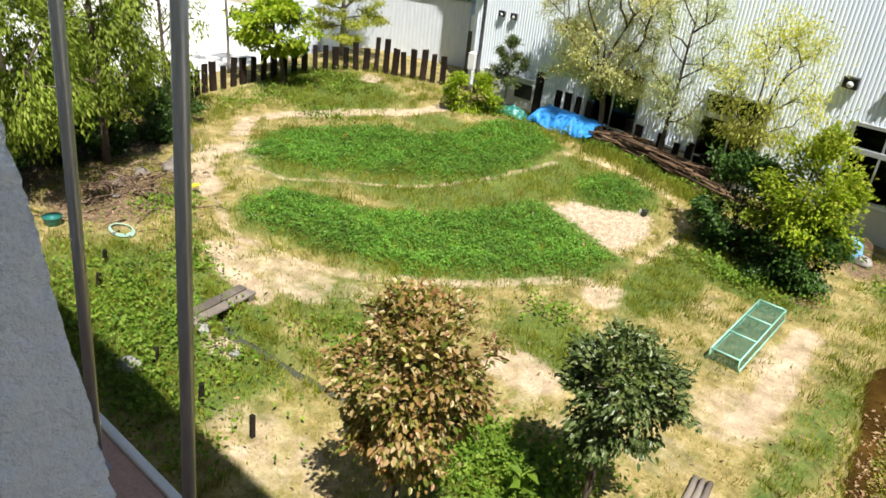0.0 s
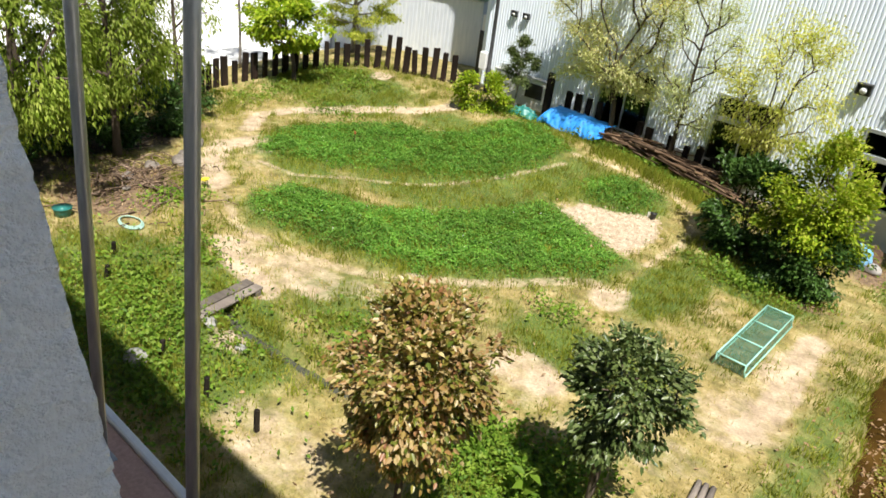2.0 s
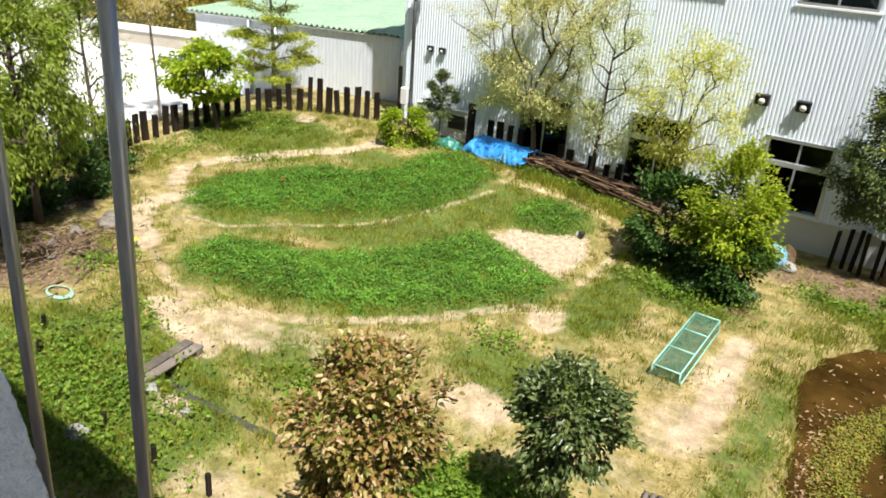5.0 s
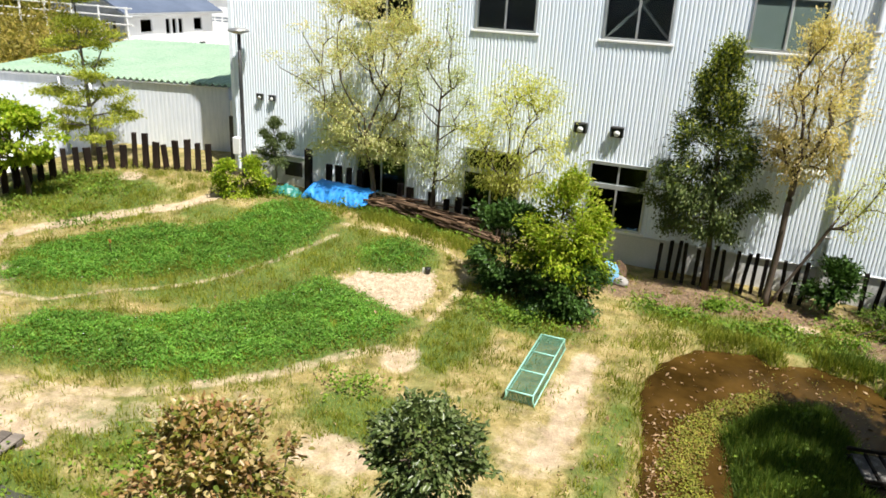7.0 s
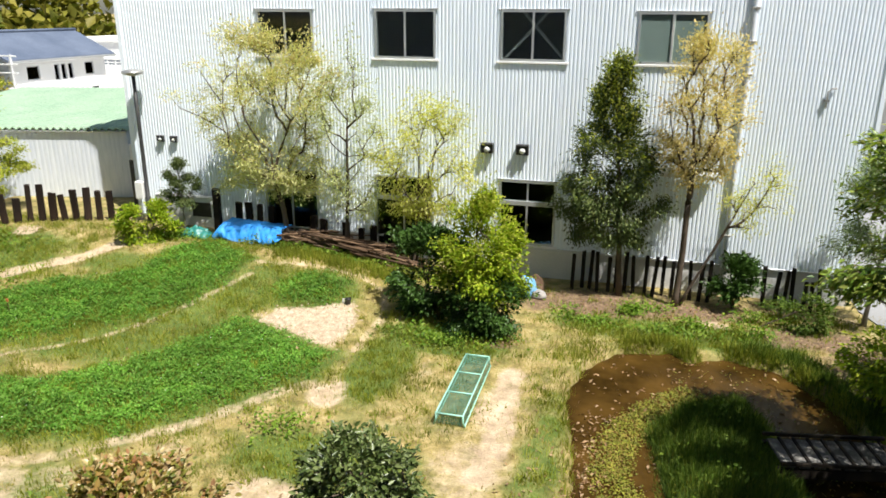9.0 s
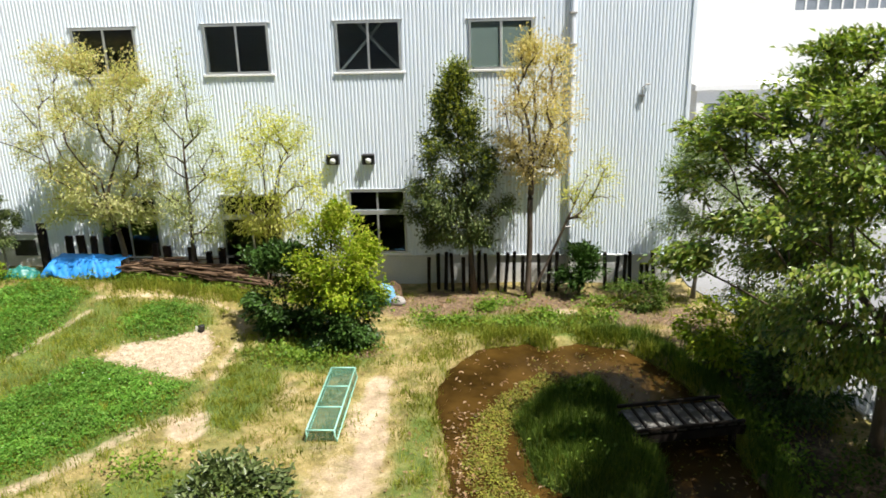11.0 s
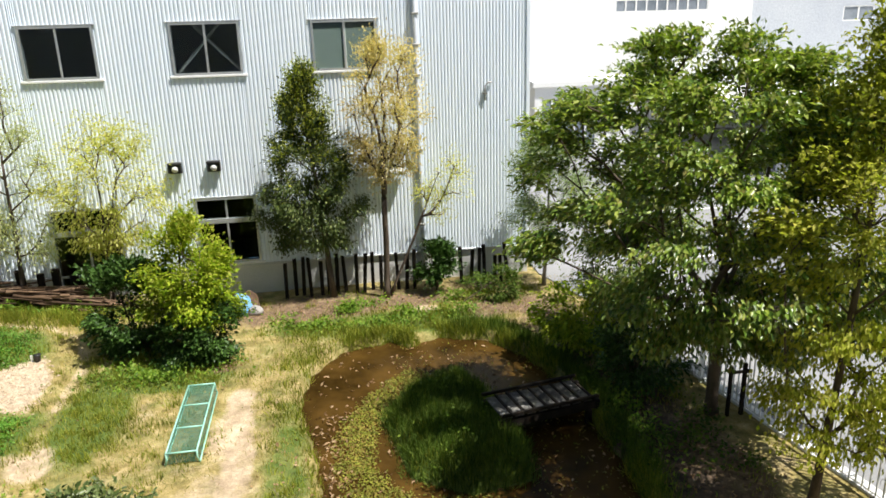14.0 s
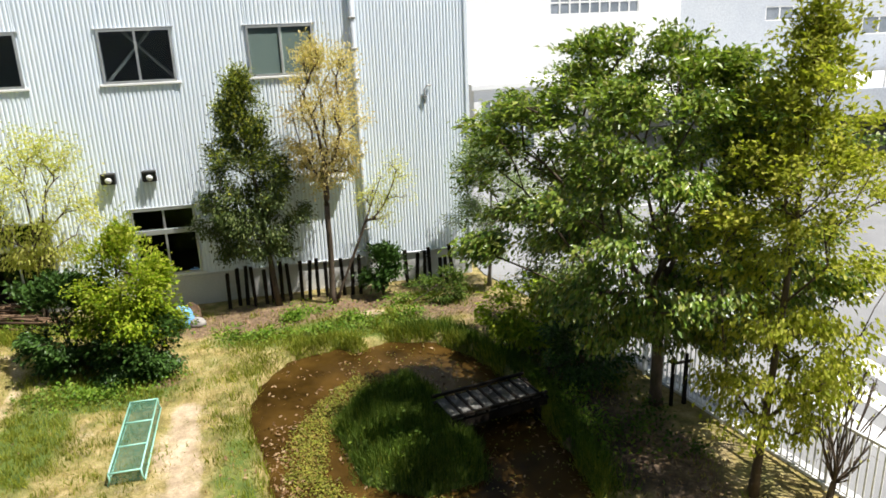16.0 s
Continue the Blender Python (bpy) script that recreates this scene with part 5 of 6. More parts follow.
def build_tarp():
    """A sheet thrown over the end of the log pile: flat on top, hanging in folds in front, with a ragged hem."""
    n, m = 64, 30
    verts, faces = [], []
    for j in range(m):
        for i in range(n):
            u, v = i / (n - 1), j / (m - 1)
            x = -10.68 + 2.0 * u + 0.05 * math.sin(v * 6 + 2 * u)
            fold = noise.noise((u * 9 + 1.5 * v, v * 2.2, 1.0)) + 0.5 * noise.noise((u * 21, v * 5 + u * 4, 6.0))
            hem = 0.10 + 0.40 * math.sin(math.pi * (0.07 + 0.88 * u)) ** 0.7 + 0.06 * noise.noise((u * 6, 2.0, 3.0)) - (0.12 if 0.60 < u < 0.68 else 0.0)
            ridge = 0.47 - 0.07 * u + 0.05 * noise.noise((u * 4, 7.0, 0.0)) - 0.25 * max(0.0, 0.10 - u) / 0.10
            w = (v - 0.38) / 0.62
            if v < 0.38:
                y, z = 17.32 - 0.40 * v / 0.38, ridge - 0.05 * abs(v - 0.2) + 0.03 * fold
            else:
                y, z = 16.92 - 0.30 * w - 0.09 * fold * (0.3 + w), ridge - (hem * w ** 1.15) + 0.025 * fold
            z += 0.62
            verts.append((x, y, max(z, land_z(x, y) + 0.012)))
    for j in range(m - 1):
        for i in range(n - 1):
            o = j * n + i
            faces.append((o, o + 1, o + n + 1, o + n))
    ob = solo("tarpaulin", mesh_of("tarpaulin", verts, faces, M_TARP, True), None, "crumpled bright blue tarpaulin thrown over the log pile", "tarpaulin")
    ob.modifiers.new("thick", "SOLIDIFY").thickness = 0.008
    # bundle of green netting on the ground beside it
    verts, faces = [], []
    for j in range(18):
        for i in range(26):
            u, v = i / 25, j / 17
            x, y = -11.7 + 0.85 * u, 16.55 + 0.5 * v
            z = land_z(x, y) + 0.02 + (0.22 + 0.12 * noise.noise((u * 6, v * 5, 9.0))) * math.sin(math.pi * u) ** 0.6 * math.sin(math.pi * v) ** 0.6 + 0.05 * abs(noise.noise((u * 14, v * 12, 2.0)))
            verts.append((x, y, z))
    for j in range(17):
        for i in range(25):
            o = j * 26 + i
            faces.append((o, o + 1, o + 27, o + 26))
    ob = solo("net_bundle", mesh_of("net_bundle", verts, faces, M_TEAL, True), None, "crumpled bundle of dark green netting on the grass", "netting")
    ob.modifiers.new("thick", "SOLIDIFY").thickness = 0.01


def build_frame():
    root = thing("netted_frame", "low green pipe frame with netting on the bare ground", "garden frame", at=(-2.37, 11.56, land_z(-2.37, 11.56)))
    root.rotation_euler = (0, 0, radians(1.2))
    w, n, h = 0.23, 1.12, 0.21
    tubes = {"side_pipe": [[(s * w, -n, h), (s * w, 0, h), (s * w, n, h)] for s in (-1, 1)],
             "cross_pipe": [[(-w, y, h), (0, y, h), (w, y, h)] for y in (-n, -n / 3, n / 3, n)],
             "foot_pipe": [[(s * (w + 0.03), y, 0.0), (s * w, y, h / 2), (s * w, y, h)] for s in (-1, 1) for y in (-n, n)],
             "ground_pipe": [[(s * (w + 0.03), -n, 0.02), (s * (w + 0.03), 0, 0.02), (s * (w + 0.03), n, 0.02)] for s in (-1, 1)]}
    for name, lines in tubes.items():
        for pts in lines:
            v, f = tube_data(pts, [0.0145] * 3, 8)
            part(name, mesh_of(name, v, f, M_GREENPIPE, True), None, root)

    def net(name, p0, ux, uy, nx, ny, mat=M_NETDARK):
        verts, faces = [], []
        p0, ux, uy = Vector(p0), Vector(ux), Vector(uy)
        t = 0.0027
        for a, b, c in [(p0 + ux * (i / nx), uy, ux) for i in range(1, nx)] + [(p0 + uy * (i / ny), ux, uy) for i in range(1, ny)]:
            side = c.normalized() * t
            o = len(verts)
            verts += [a - side, a + side, a + b + side, a + b - side]
            faces.append((o, o + 1, o + 2, o + 3))
        part(name, mesh_of(name, [tuple(v) for v in verts], faces, mat), None, root, "green net panel")

    for y in (-n, -n / 3, n / 3):
        net("net", (-w, y, h - 0.012), (2 * w, 0, 0), (0, 2 * n / 3, 0), 24, 38)
    for s in (-1, 1):
        net("net", (s * (w + 0.03), -n, 0.02), (0, 2 * n, 0), (-s * 0.03, 0, h - 0.03), 90, 11)
    net("net", (-w, -n, 0.02), (2 * w, 0, 0), (0, 0, h - 0.03), 20, 11)
    net("net", (-w, n, 0.02), (2 * w, 0, 0), (0, 0, h - 0.03), 20, 11)


def build_bridges():
    bridge = thing("pond_bridge", "small dark wooden plank bridge from the bank to the island", "footbridge")
    o = Vector((2.70, 10.32, 0.24))
    bridge.matrix_basis = Matrix.Translation(o) @ Matrix.Rotation(radians(11.5), 4, "Z")
    L, W = 1.72, 0.78
    for y in (0.0, W - 0.09):
        part("beam", boxed(-0.05, L + 0.1, y, y + 0.09, -0.16, -0.003, 0.008), M_PICKET, bridge, "dark bearer beam")
    plank = finish(boxed(0, 0.165, 0.02, W - 0.02, 0, 0.03, 0.005), "plank", M_DECK)
    batten = finish(boxed(0, 0.042, 0.0, W, 0.002, 0.055, 0.006), "batten", M_PICKET)
    for k in range(8):
        part("plank", plank, None, bridge).location = (0.02 + k * 0.212, 0, 0)
        part("batten", batten, None, bridge).location = (0.02 + k * 0.212 + 0.169, 0, 0)
    for y in (-0.03, W - 0.02):
        part("edge_rail", boxed(-0.04, L + 0.06, y, y + 0.05, 0.058, 0.115, 0.008), M_PICKET, bridge)
    for x in (0.1, L - 0.1):
        for y in (0.045, W - 0.045):
            part("pile", boxed(x - 0.05, x + 0.05, y - 0.05, y + 0.05, -0.7, -0.165, 0.008), M_PICKET, bridge)
    foot = thing("plank_bridge", "two grey weathered planks laid across a ditch", "footbridge", at=(-8.47, 5.47, 0.07))
    foot.rotation_euler = (0, 0, radians(100))
    for y in (-0.105, 0.105):
        part("plank", boxed(-0.66, 0.66, y - 0.09, y + 0.09, 0, 0.042, 0.01), M_PLANK, foot)
    for x in (-0.55, 0.55):
        part("bearer", boxed(x - 0.06, x + 0.06, -0.2, 0.2, -0.09, -0.003, 0.01), M_PLANK, foot)


def rock(x, y, r, seed, label, mat=None):
    bm = bmesh.new()
    bmesh.ops.create_icosphere(bm, subdivisions=3, radius=r)
    for v in bm.verts:
        k = 1 + 0.35 * noise.noise(v.co / r * 0.9 + Vector((seed * 3.1, 0, 0))) + 0.1 * noise.noise(v.co / r * 3)
        v.co = Vector((v.co.x * k * 1.2, v.co.y * k, v.co.z * k * 0.7))
    ob = solo("rock", bm, mat or M_STONE, label, "rock", smooth=True)
    ob.location = (x, y, land_z(x, y) + 0.25 * r)


def build_small_things():
    rng = np.random.default_rng(8)
    for k, (x, y, r) in enumerate(((-7.95, 3.78, 0.15), (-8.1, 5.02, 0.10), (-14.0, 7.9, 0.2), (-14.35, 8.25, 0.16), (-14.15, 7.3, 0.15), (-14.95, 8.85, 0.17), (-13.85, 6.6, 0.13), (-13.3, 6.3, 0.09), (-7.3, 5.0, 0.07))):
        far = x < -11
        rock(x, y, r, k, "brown-grey stone edging the brushwood" if far else "pale weathered stone lying in the grass" if k else "large pale stone lying in the shade", M_RUBBLE if far else M_STONE)
    for x, y, h in ((-5.75, 4.2, 0.30), (-6.72, 4.1, 0.28), (-7.85, 4.1, 0.22), (-10.2, 4.45, 0.25), (-10.9, 4.9, 0.25)):
        bm = boxed(-0.03, 0.03, -0.03, 0.03, -0.1, h, 0.008)
        ob = solo("wooden_stake", bm, M_PICKET, "short rusty brown stake driven into the turf", "stake", "short stakes")
        ob.matrix_basis = pose(x, y, land_z(x, y), rng.normal(0, 4), 6, rng.uniform(0, 90))
    # old beam ends by the path
    for k in range(3):
        v, f = tube_data([(0, -0.3, 0.05), (0.01, 0, 0.055), (0, 0.3, 0.05)], [0.040, 0.043, 0.038], 9)
        ob = solo("old_log", mesh_of("old_log", v, f, M_PLANK, True), None, "grey weathered log laid as a step in the path", "log", "path logs")
        ob.matrix_basis = pose(-1.53 + 0.085 * k, 7.42 + 0.02 * k, land_z(-1.5, 7.4) - 0.02, 0, 0, 8)
    pot = thing("plant_pot", "small black plastic pot beside a white tag", "pot", at=(-5.82, 14.42, land_z(-5.82, 14.42)))
    v, f = tube_data([(0, 0, 0), (0, 0, 0.07), (0, 0, 0.13), (0, 0, 0.15)], [0.05, 0.06, 0.07, 0.078], 12)
    part("body", mesh_of("body", v, f, M_BLACK, True), None, pot)
    part("tag", boxed(-0.13, -0.085, -0.01, 0.0, 0.0, 0.14), M_WHITE, pot, "white plastic tag")
    mark = thing("garden_marker", "small orange marker on a thin cane", "marker", at=(-12.9, 12.0, land_z(-12.9, 12.0)))
    v, f = tube_data([(0, 0, -0.05), (0, 0, 0.2), (0, 0, 0.38)], [0.008] * 3, 6)
    part("cane", mesh_of("cane", v, f, M_LOG), None, mark)
    part("flag", boxed(-0.035, 0.035, -0.01, 0.01, 0.30, 0.38, 0.006), M_ORANGE, mark, "orange plastic flag")

    def sack(name, x, y, w, d, h, mat, label, seed):
        bm = bmesh.new()
        bmesh.ops.create_icosphere(bm, subdivisions=3, radius=1)
        for v in bm.verts:
            k = 1 + 0.22 * noise.noise(v.co * 1.6 + Vector((seed, 0, 0))) + 0.08 * noise.noise(v.co * 5)
            v.co = Vector((v.co.x * w * k, v.co.y * d * k, max(-0.55, v.co.z) * h * k))
        ob = solo(name, bm, mat, label, "sack", smooth=True)
        ob.location = (x, y, land_z(x, y) + 0.5 * h)

    sack("plastic_sack", -2.08, 16.55, 0.22, 0.2, 0.34, M_BAGBLUE, "pale blue plastic sack standing on the path", 2)
    sack("cloth_sack", -1.80, 16.5, 0.19, 0.16, 0.13, M_BAGWHITE, "dirty white sack slumped on bare soil", 7)
    sack("brown_sack", -1.9, 16.85, 0.18, 0.18, 0.3, M_LOG, "brown paper sack behind the other sacks", 9)
    basin = thing("plastic_basin", "teal plastic basin lying in the shade", "basin", at=(-12.75, 4.85, land_z(-12.75, 4.85)))
    v, f = tube_data([(0, 0, 0), (0, 0, 0.08), (0, 0, 0.16), (0, 0, 0.17)], [0.12, 0.145, 0.165, 0.175], 16)
    part("body", mesh_of("body", v, f, M_TEAL, True), None, basin)
    hose = []
    for k in range(90):
        a = k / 90 * math.tau * 3.3
        r = 0.24 - 0.015 * k / 30
        hose.append((-11.8 + r * 1.3 * math.cos(a), 5.65 + r * 0.8 * math.sin(a), land_z(-11.8, 5.65) + 0.02 + 0.014 * k / 27 + 0.005 * math.sin(a * 2)))
    v, f = tube_data(hose, [0.011] * 90, 6)
    solo("garden_hose", mesh_of("garden_hose", v, f, M_NET, True), None, "coil of pale green garden hose on dry litter", "hose")
    # lamp post beside the building's corner
    pole = thing("street_lamp", "dark slim lamp post with a flat round head", "street lamp", at=(-13.3, 17.55, 0.6))
    v, f = tube_data([(0, 0, -0.2), (0, 0, 0.8), (0, 0, 0.82), (0, 0, 2.4), (0, 0, 4.25)], [0.085, 0.085, 0.06, 0.055, 0.05], 12)
    part("post", mesh_of("post", v, f, M_LAMPDARK, True), None, pole)
    v, f = tube_data([(0, 0, 4.2), (0, 0, 4.27), (0, 0, 4.33), (0, 0, 4.37)], [0.10, 0.30, 0.28, 0.12], 20)
    part("head", mesh_of("head", v, f, M_STEEL, True), None, pole, "flat round grey lamp head")
    part("control_box", boxed(-0.32, -0.07, -0.12, 0.1, 0.75, 1.25, 0.015), M_WHITE, pole, "pale grey control box")
    # thin plinth at the wall foot; a black plate paints its opening's shade
    shed = thing("utility_box", "beige concrete plinth at the wall foot with a dark opening", "shed", at=(-12.2, 17.45, 0.55))
    bm = boxed(-0.95, 0.95, 0.24, 0.45, -0.1, 0.90, 0.015)
    part("body", bm, M_BASE, shed)
    part("lid", boxed(-0.97, 0.97, 0.22, 0.46, 0.903, 0.93, 0.008), M_BASE, shed, "concrete coping")
    part("window", boxed(0.25, 0.85, 0.215, 0.237, 0.36, 0.78, 0.004), M_BLACK, shed, "black plate standing in for the dark opening")
    unit = thing("meter_unit", "stack of grey meter boxes in the gap between the buildings", "meter box", at=(-14.75, 19.2, 0.4))
    part("cabinet", boxed(-0.25, 0.25, -0.2, 0.2, 0, 1.7, 0.02), M_LAMPDARK, unit, "dark cabinet")
    part("cabinet", boxed(-0.2, 0.25, -0.18, 0.2, 1.703, 2.2, 0.02), M_WHITE, unit, "white cabinet")
    support = thing("tree_support", "dark wooden support stakes with a crossbar beside a trunk", "tree support", at=(6.75, 10.15, land_z(6.75, 10.15)))
    part("stake", boxed(-0.03, 0.03, -0.03, 0.03, -0.1, 0.95, 0.006), M_PICKET, support)
    part("stake", boxed(-0.27, -0.22, -0.03, 0.03, -0.1, 0.92, 0.006), M_PICKET, support)
    part("crossbar", boxed(-0.30, 0.08, -0.07, -0.032, 0.80, 0.85, 0.006), M_PICKET, support)


def build_brushwood():
    rng = np.random.default_rng(61)
    pile = thing("brushwood_pile", "heap of brown dead branches and twigs by the boundary", "brushwood", at=(-13.6, 6.7, land_z(-13.6, 6.7)))
    for k in range(120):
        cx, cy = rng.normal(0, 0.75), rng.normal(0, 0.65)
        a, n = rng.uniform(0, math.tau), rng.uniform(0.25, 0.9)
        dx, dy = math.cos(a) * n / 2, math.sin(a) * n / 2
        z = 0.03 + 0.16 * rng.random() * math.exp(-cx * cx - cy * cy)
        bend = rng.normal(0, 0.06, 2)
        v, f = tube_data([(cx - dx, cy - dy, z * 0.6), (cx + bend[0], cy + bend[1], z + 0.05), (cx + dx, cy + dy, z + rng.uniform(-0.03, 0.12))], [0.018 * rng.uniform(0.5, 1.4), 0.012, 0.005], 5)
        part("branch", mesh_of("branch", v, f, M_TWIG, True), None, pile)
    flower = thing("yellow_flower", "small clump of bright yellow flowers at the path's edge", "flower", at=(-12.72, 7.68, land_z(-12.72, 7.68)))
    m = surface("yellow_petals", [(0.75, 0.62, 0.02), (0.85, 0.75, 0.05)], 20, 0.6, 0.0)
    for k in range(7):
        x, y, h = rng.normal(0, 0.07), rng.normal(0, 0.07), rng.uniform(0.1, 0.2)
        v, f = tube_data([(x, y, -0.02), (x, y, h / 2), (x, y, h)], [0.005] * 3, 5)
        part("stalk", mesh_of("stalk", v, f, G_WEED), None, flower)
        v, f = tube_data([(x, y, h), (x, y, h + 0.012), (x, y, h + 0.02)], [0.012, 0.05, 0.03], 9)
        part("bloom", mesh_of("bloom", v, f, m), None, flower)


# ---- trees and shrubs ----
def gz(x, y):
    return (x, y, land_z(x, y))


def build_trees():
    tree("photinia_tree", "small tree with bronze and olive leaves in the lawn", gz(-3.45, 4.25), (-3.40, 4.33, 2.10), (0.78, 0.78, 0.78), 0.042, 12, 460, 30, (0.072, 0.044), 0.07, M_BARK, L_BROWN, 121, fork=0.32, profile="round", hang=0.3, inner=0.3, clumps=80, clump=0.16, fine=True)
    tree("round_tree", "small round-headed tree with glossy dark leaves", gz(-2.25, 6.12), (-2.16, 6.18, 1.66), (0.58, 0.56, 0.74), 0.04, 10, 230, 27, (0.082, 0.042), 0.06, M_BARK, L_ROUND, 22, fork=0.3, hang=0.5, inner=0.35, stems=2, clumps=40, clump=0.22, fine=True)
    tree("willow_tree", "tall tree with drooping fresh green foliage", gz(-15.1, 7.0), (-15.0, 7.0, 3.25), (1.5, 1.5, 1.75), 0.09, 12, 300, 56, (0.12, 0.042), 0.11, M_BARK, L_WILLOW, 23, hang=1.0, droop=0.34, fork=0.4, clumps=34, clump=0.2, inner=0.2, group="willows at the boundary")
    tree("willow_tree", "tall tree with drooping fresh green foliage", gz(-16.2, 5.6), (-16.0, 5.5, 3.2), (1.9, 1.7, 2.1), 0.10, 12, 360, 60, (0.12, 0.042), 0.11, M_BARK, L_WILLOW, 24, hang=1.0, droop=0.34, fork=0.35, clumps=34, clump=0.2, inner=0.2, group="willows at the boundary")
    tree("willow_tree", "tall tree with drooping fresh green foliage", gz(-14.6, 4.7), (-13.7, 4.9, 3.2), (1.5, 1.4, 1.7), 0.08, 10, 300, 56, (0.12, 0.042), 0.11, M_BARK, L_WILLOW, 25, hang=1.0, droop=0.34, fork=0.35, clumps=34, clump=0.2, inner=0.2, group="willows at the boundary")
    tree("willow_tree", "slender tree with thin drooping foliage by the fence", gz(-18.2, 8.6), (-18.1, 8.7, 2.9), (1.4, 1.3, 2.2), 0.07, 9, 190, 46, (0.12, 0.042), 0.11, M_BARK, L_WILLOW, 26, hang=1.0, droop=0.4, fork=0.35, clumps=34, clump=0.2, inner=0.2, group="willows at the boundary")
    tree("willow_tree", "slender tree with thin drooping foliage by the fence", gz(-17.7, 9.9), (-17.6, 9.9, 2.75), (1.1, 1.1, 2.0), 0.06, 9, 150, 44, (0.12, 0.042), 0.11, M_BARK, L_WILLOW, 48, hang=1.0, droop=0.4, fork=0.35, clumps=30, clump=0.2, inner=0.2, group="willows at the boundary")
    # added dark shrubs stand in for the black shade below the willows
    for k, (x, y, r, h) in enumerate(((-16.2, 8.4, 0.75, 0.42), (-15.75, 7.3, 0.6, 0.36), (-16.9, 9.7, 0.7, 0.42), (-15.9, 6.1, 0.7, 0.45), (-15.3, 5.0, 0.8, 0.45))):
        tree("shade_shrub", "low dark shrub added for the shade under the willows", gz(x, y), (x, y, h + 0.1), (r, r, h), 0.025, 7, 90, 34, (0.1, 0.05), 0.09, M_BARK, L_SHRUB, 60 + k, fork=0.05, stems=2, profile="dome", clumps=20, clump=0.28, category="shrub", group="shrubs under the willows")
    tree("young_tree", "low spreading tree with bright green leaves", gz(-17.9, 13.9), (-18.35, 14.0, 1.95), (1.5, 1.1, 0.68), 0.07, 10, 210, 30, (0.14, 0.085), 0.10, M_BARK, L_BRIGHT, 27, fork=0.35, leader=0.6, profile="dome", hang=0.5, clumps=34, clump=0.2, inner=0.35)
    tree("layered_tree", "slim tree with flat yellow-green tiers of leaves", gz(-19.0, 17.2), (-19.0, 17.2, 3.35), (1.75, 1.5, 2.1), 0.075, 20, 420, 46, (0.085, 0.045), 0.13, M_GREYBARK, L_CONIF, 28, fork=0.3, leader=1.1, profile="cone", layers=6, balance=0.2, arch=0.02, clumps=60, clump=0.17, inner=0.3)
    tree("sapling", "thin sapling with drooping amber leaves at its top", gz(-20.2, 13.5), (-20.2, 13.5, 4.75), (1.15, 1.0, 1.05), 0.045, 12, 190, 30, (0.085, 0.032), 0.11, M_GREYBARK, L_ORANGE, 29, fork=0.45, leader=0.6, hang=1.0, droop=0.35, balance=0.6, arch=0.0)
    tree("grey_shrub", "upright grey-green shrub before the wall", gz(-11.7, 16.9), (-11.7, 16.9, 1.95), (0.42, 0.4, 0.62), 0.03, 8, 170, 46, (0.06, 0.026), 0.06, M_GREYBARK, L_EVER, 30, fork=0.25, clumps=26, clump=0.22, inner=0.2, spray=0.15, category="shrub")
    tree("round_bush", "round bright green bush beside the path", gz(-12.5, 16.3), (-12.5, 16.3, 1.05), (0.72, 0.65, 0.5), 0.03, 9, 120, 36, (0.09, 0.06), 0.09, M_BARK, L_BRIGHT, 31, fork=0.05, stems=3, category="bush")
    tree("spring_tree", "open tree with pale yellow-green spring leaves", gz(-8.72, 17.2), (-9.1, 16.95, 3.85), (2.3, 0.7, 1.8), 0.075, 20, 440, 50, (0.078, 0.036), 0.13, bark=M_BARK, foliage=L_PALE, seed=32, spray=0.3, fork=0.8, leader=0.42, profile="vase", inner=0.15, clumps=110, clump=0.13, arch=0.03, balance=0.6, tips=(L_ORANGE, 0.15), group="spring trees along the wall")
    tree("spring_tree", "thin airy tree with very sparse pale leaves", gz(-7.1, 17.35), (-6.75, 17.1, 3.5), (1.25, 0.55, 1.9), 0.055, 16, 200, 32, (0.075, 0.032), 0.14, M_BARK, L_SPARSE, 33, spray=0.3, fork=0.25, leader=0.75, profile="vase", inner=0.15, clumps=40, clump=0.16, arch=0.02, balance=0.55, group="spring trees along the wall")
    tree("spring_tree", "slender tree with hanging yellow leaves", gz(-5.2, 17.25), (-4.8, 17.05, 2.95), (1.35, 0.5, 1.15), 0.05, 14, 300, 24, (0.09, 0.036), 0.13, M_BARK, L_YELLOW, 134, spray=0.45, fork=0.35, leader=0.55, profile="vase", hang=0.6, droop=0.12, inner=0.25, clumps=66, clump=0.18, arch=0.03, balance=0.7, group="spring trees along the wall")
    tree("dark_bush", "dense dark green camellia bush", gz(-4.05, 14.9), (-4.0, 14.85, 0.92), (0.95, 0.8, 0.88), 0.04, 10, 230, 46, (0.115, 0.062), 0.09, M_BARK, L_SHRUB, 35, fork=0.05, stems=3, profile="broad", clumps=46, clump=0.25, category="bush")
    tree("bright_bush", "tall bush with bright yellow-green tips", gz(-2.95, 14.55), (-2.70, 14.5, 1.66), (0.84, 0.8, 1.1), 0.05, 12, 400, 34, (0.09, 0.048), 0.11, M_BARK, L_BRIGHT, 36, fork=0.12, stems=3, profile="ovate", clumps=70, clump=0.15, inner=0.3, spray=0.25, tips=(L_CONIF, 0.45), category="bush")
    # added second bush: the bright one's shaded underside as dark leaves
    tree("dark_bush", "added dark foliage for the bright bush's shaded underside", gz(-2.7, 14.5), (-2.7, 14.5, 0.62), (1.0, 0.85, 0.6), 0.05, 10, 190, 44, (0.1, 0.055), 0.1, M_BARK, L_SHRUB, 37, fork=0.05, stems=3, profile="dome", clumps=40, clump=0.25, category="bush")
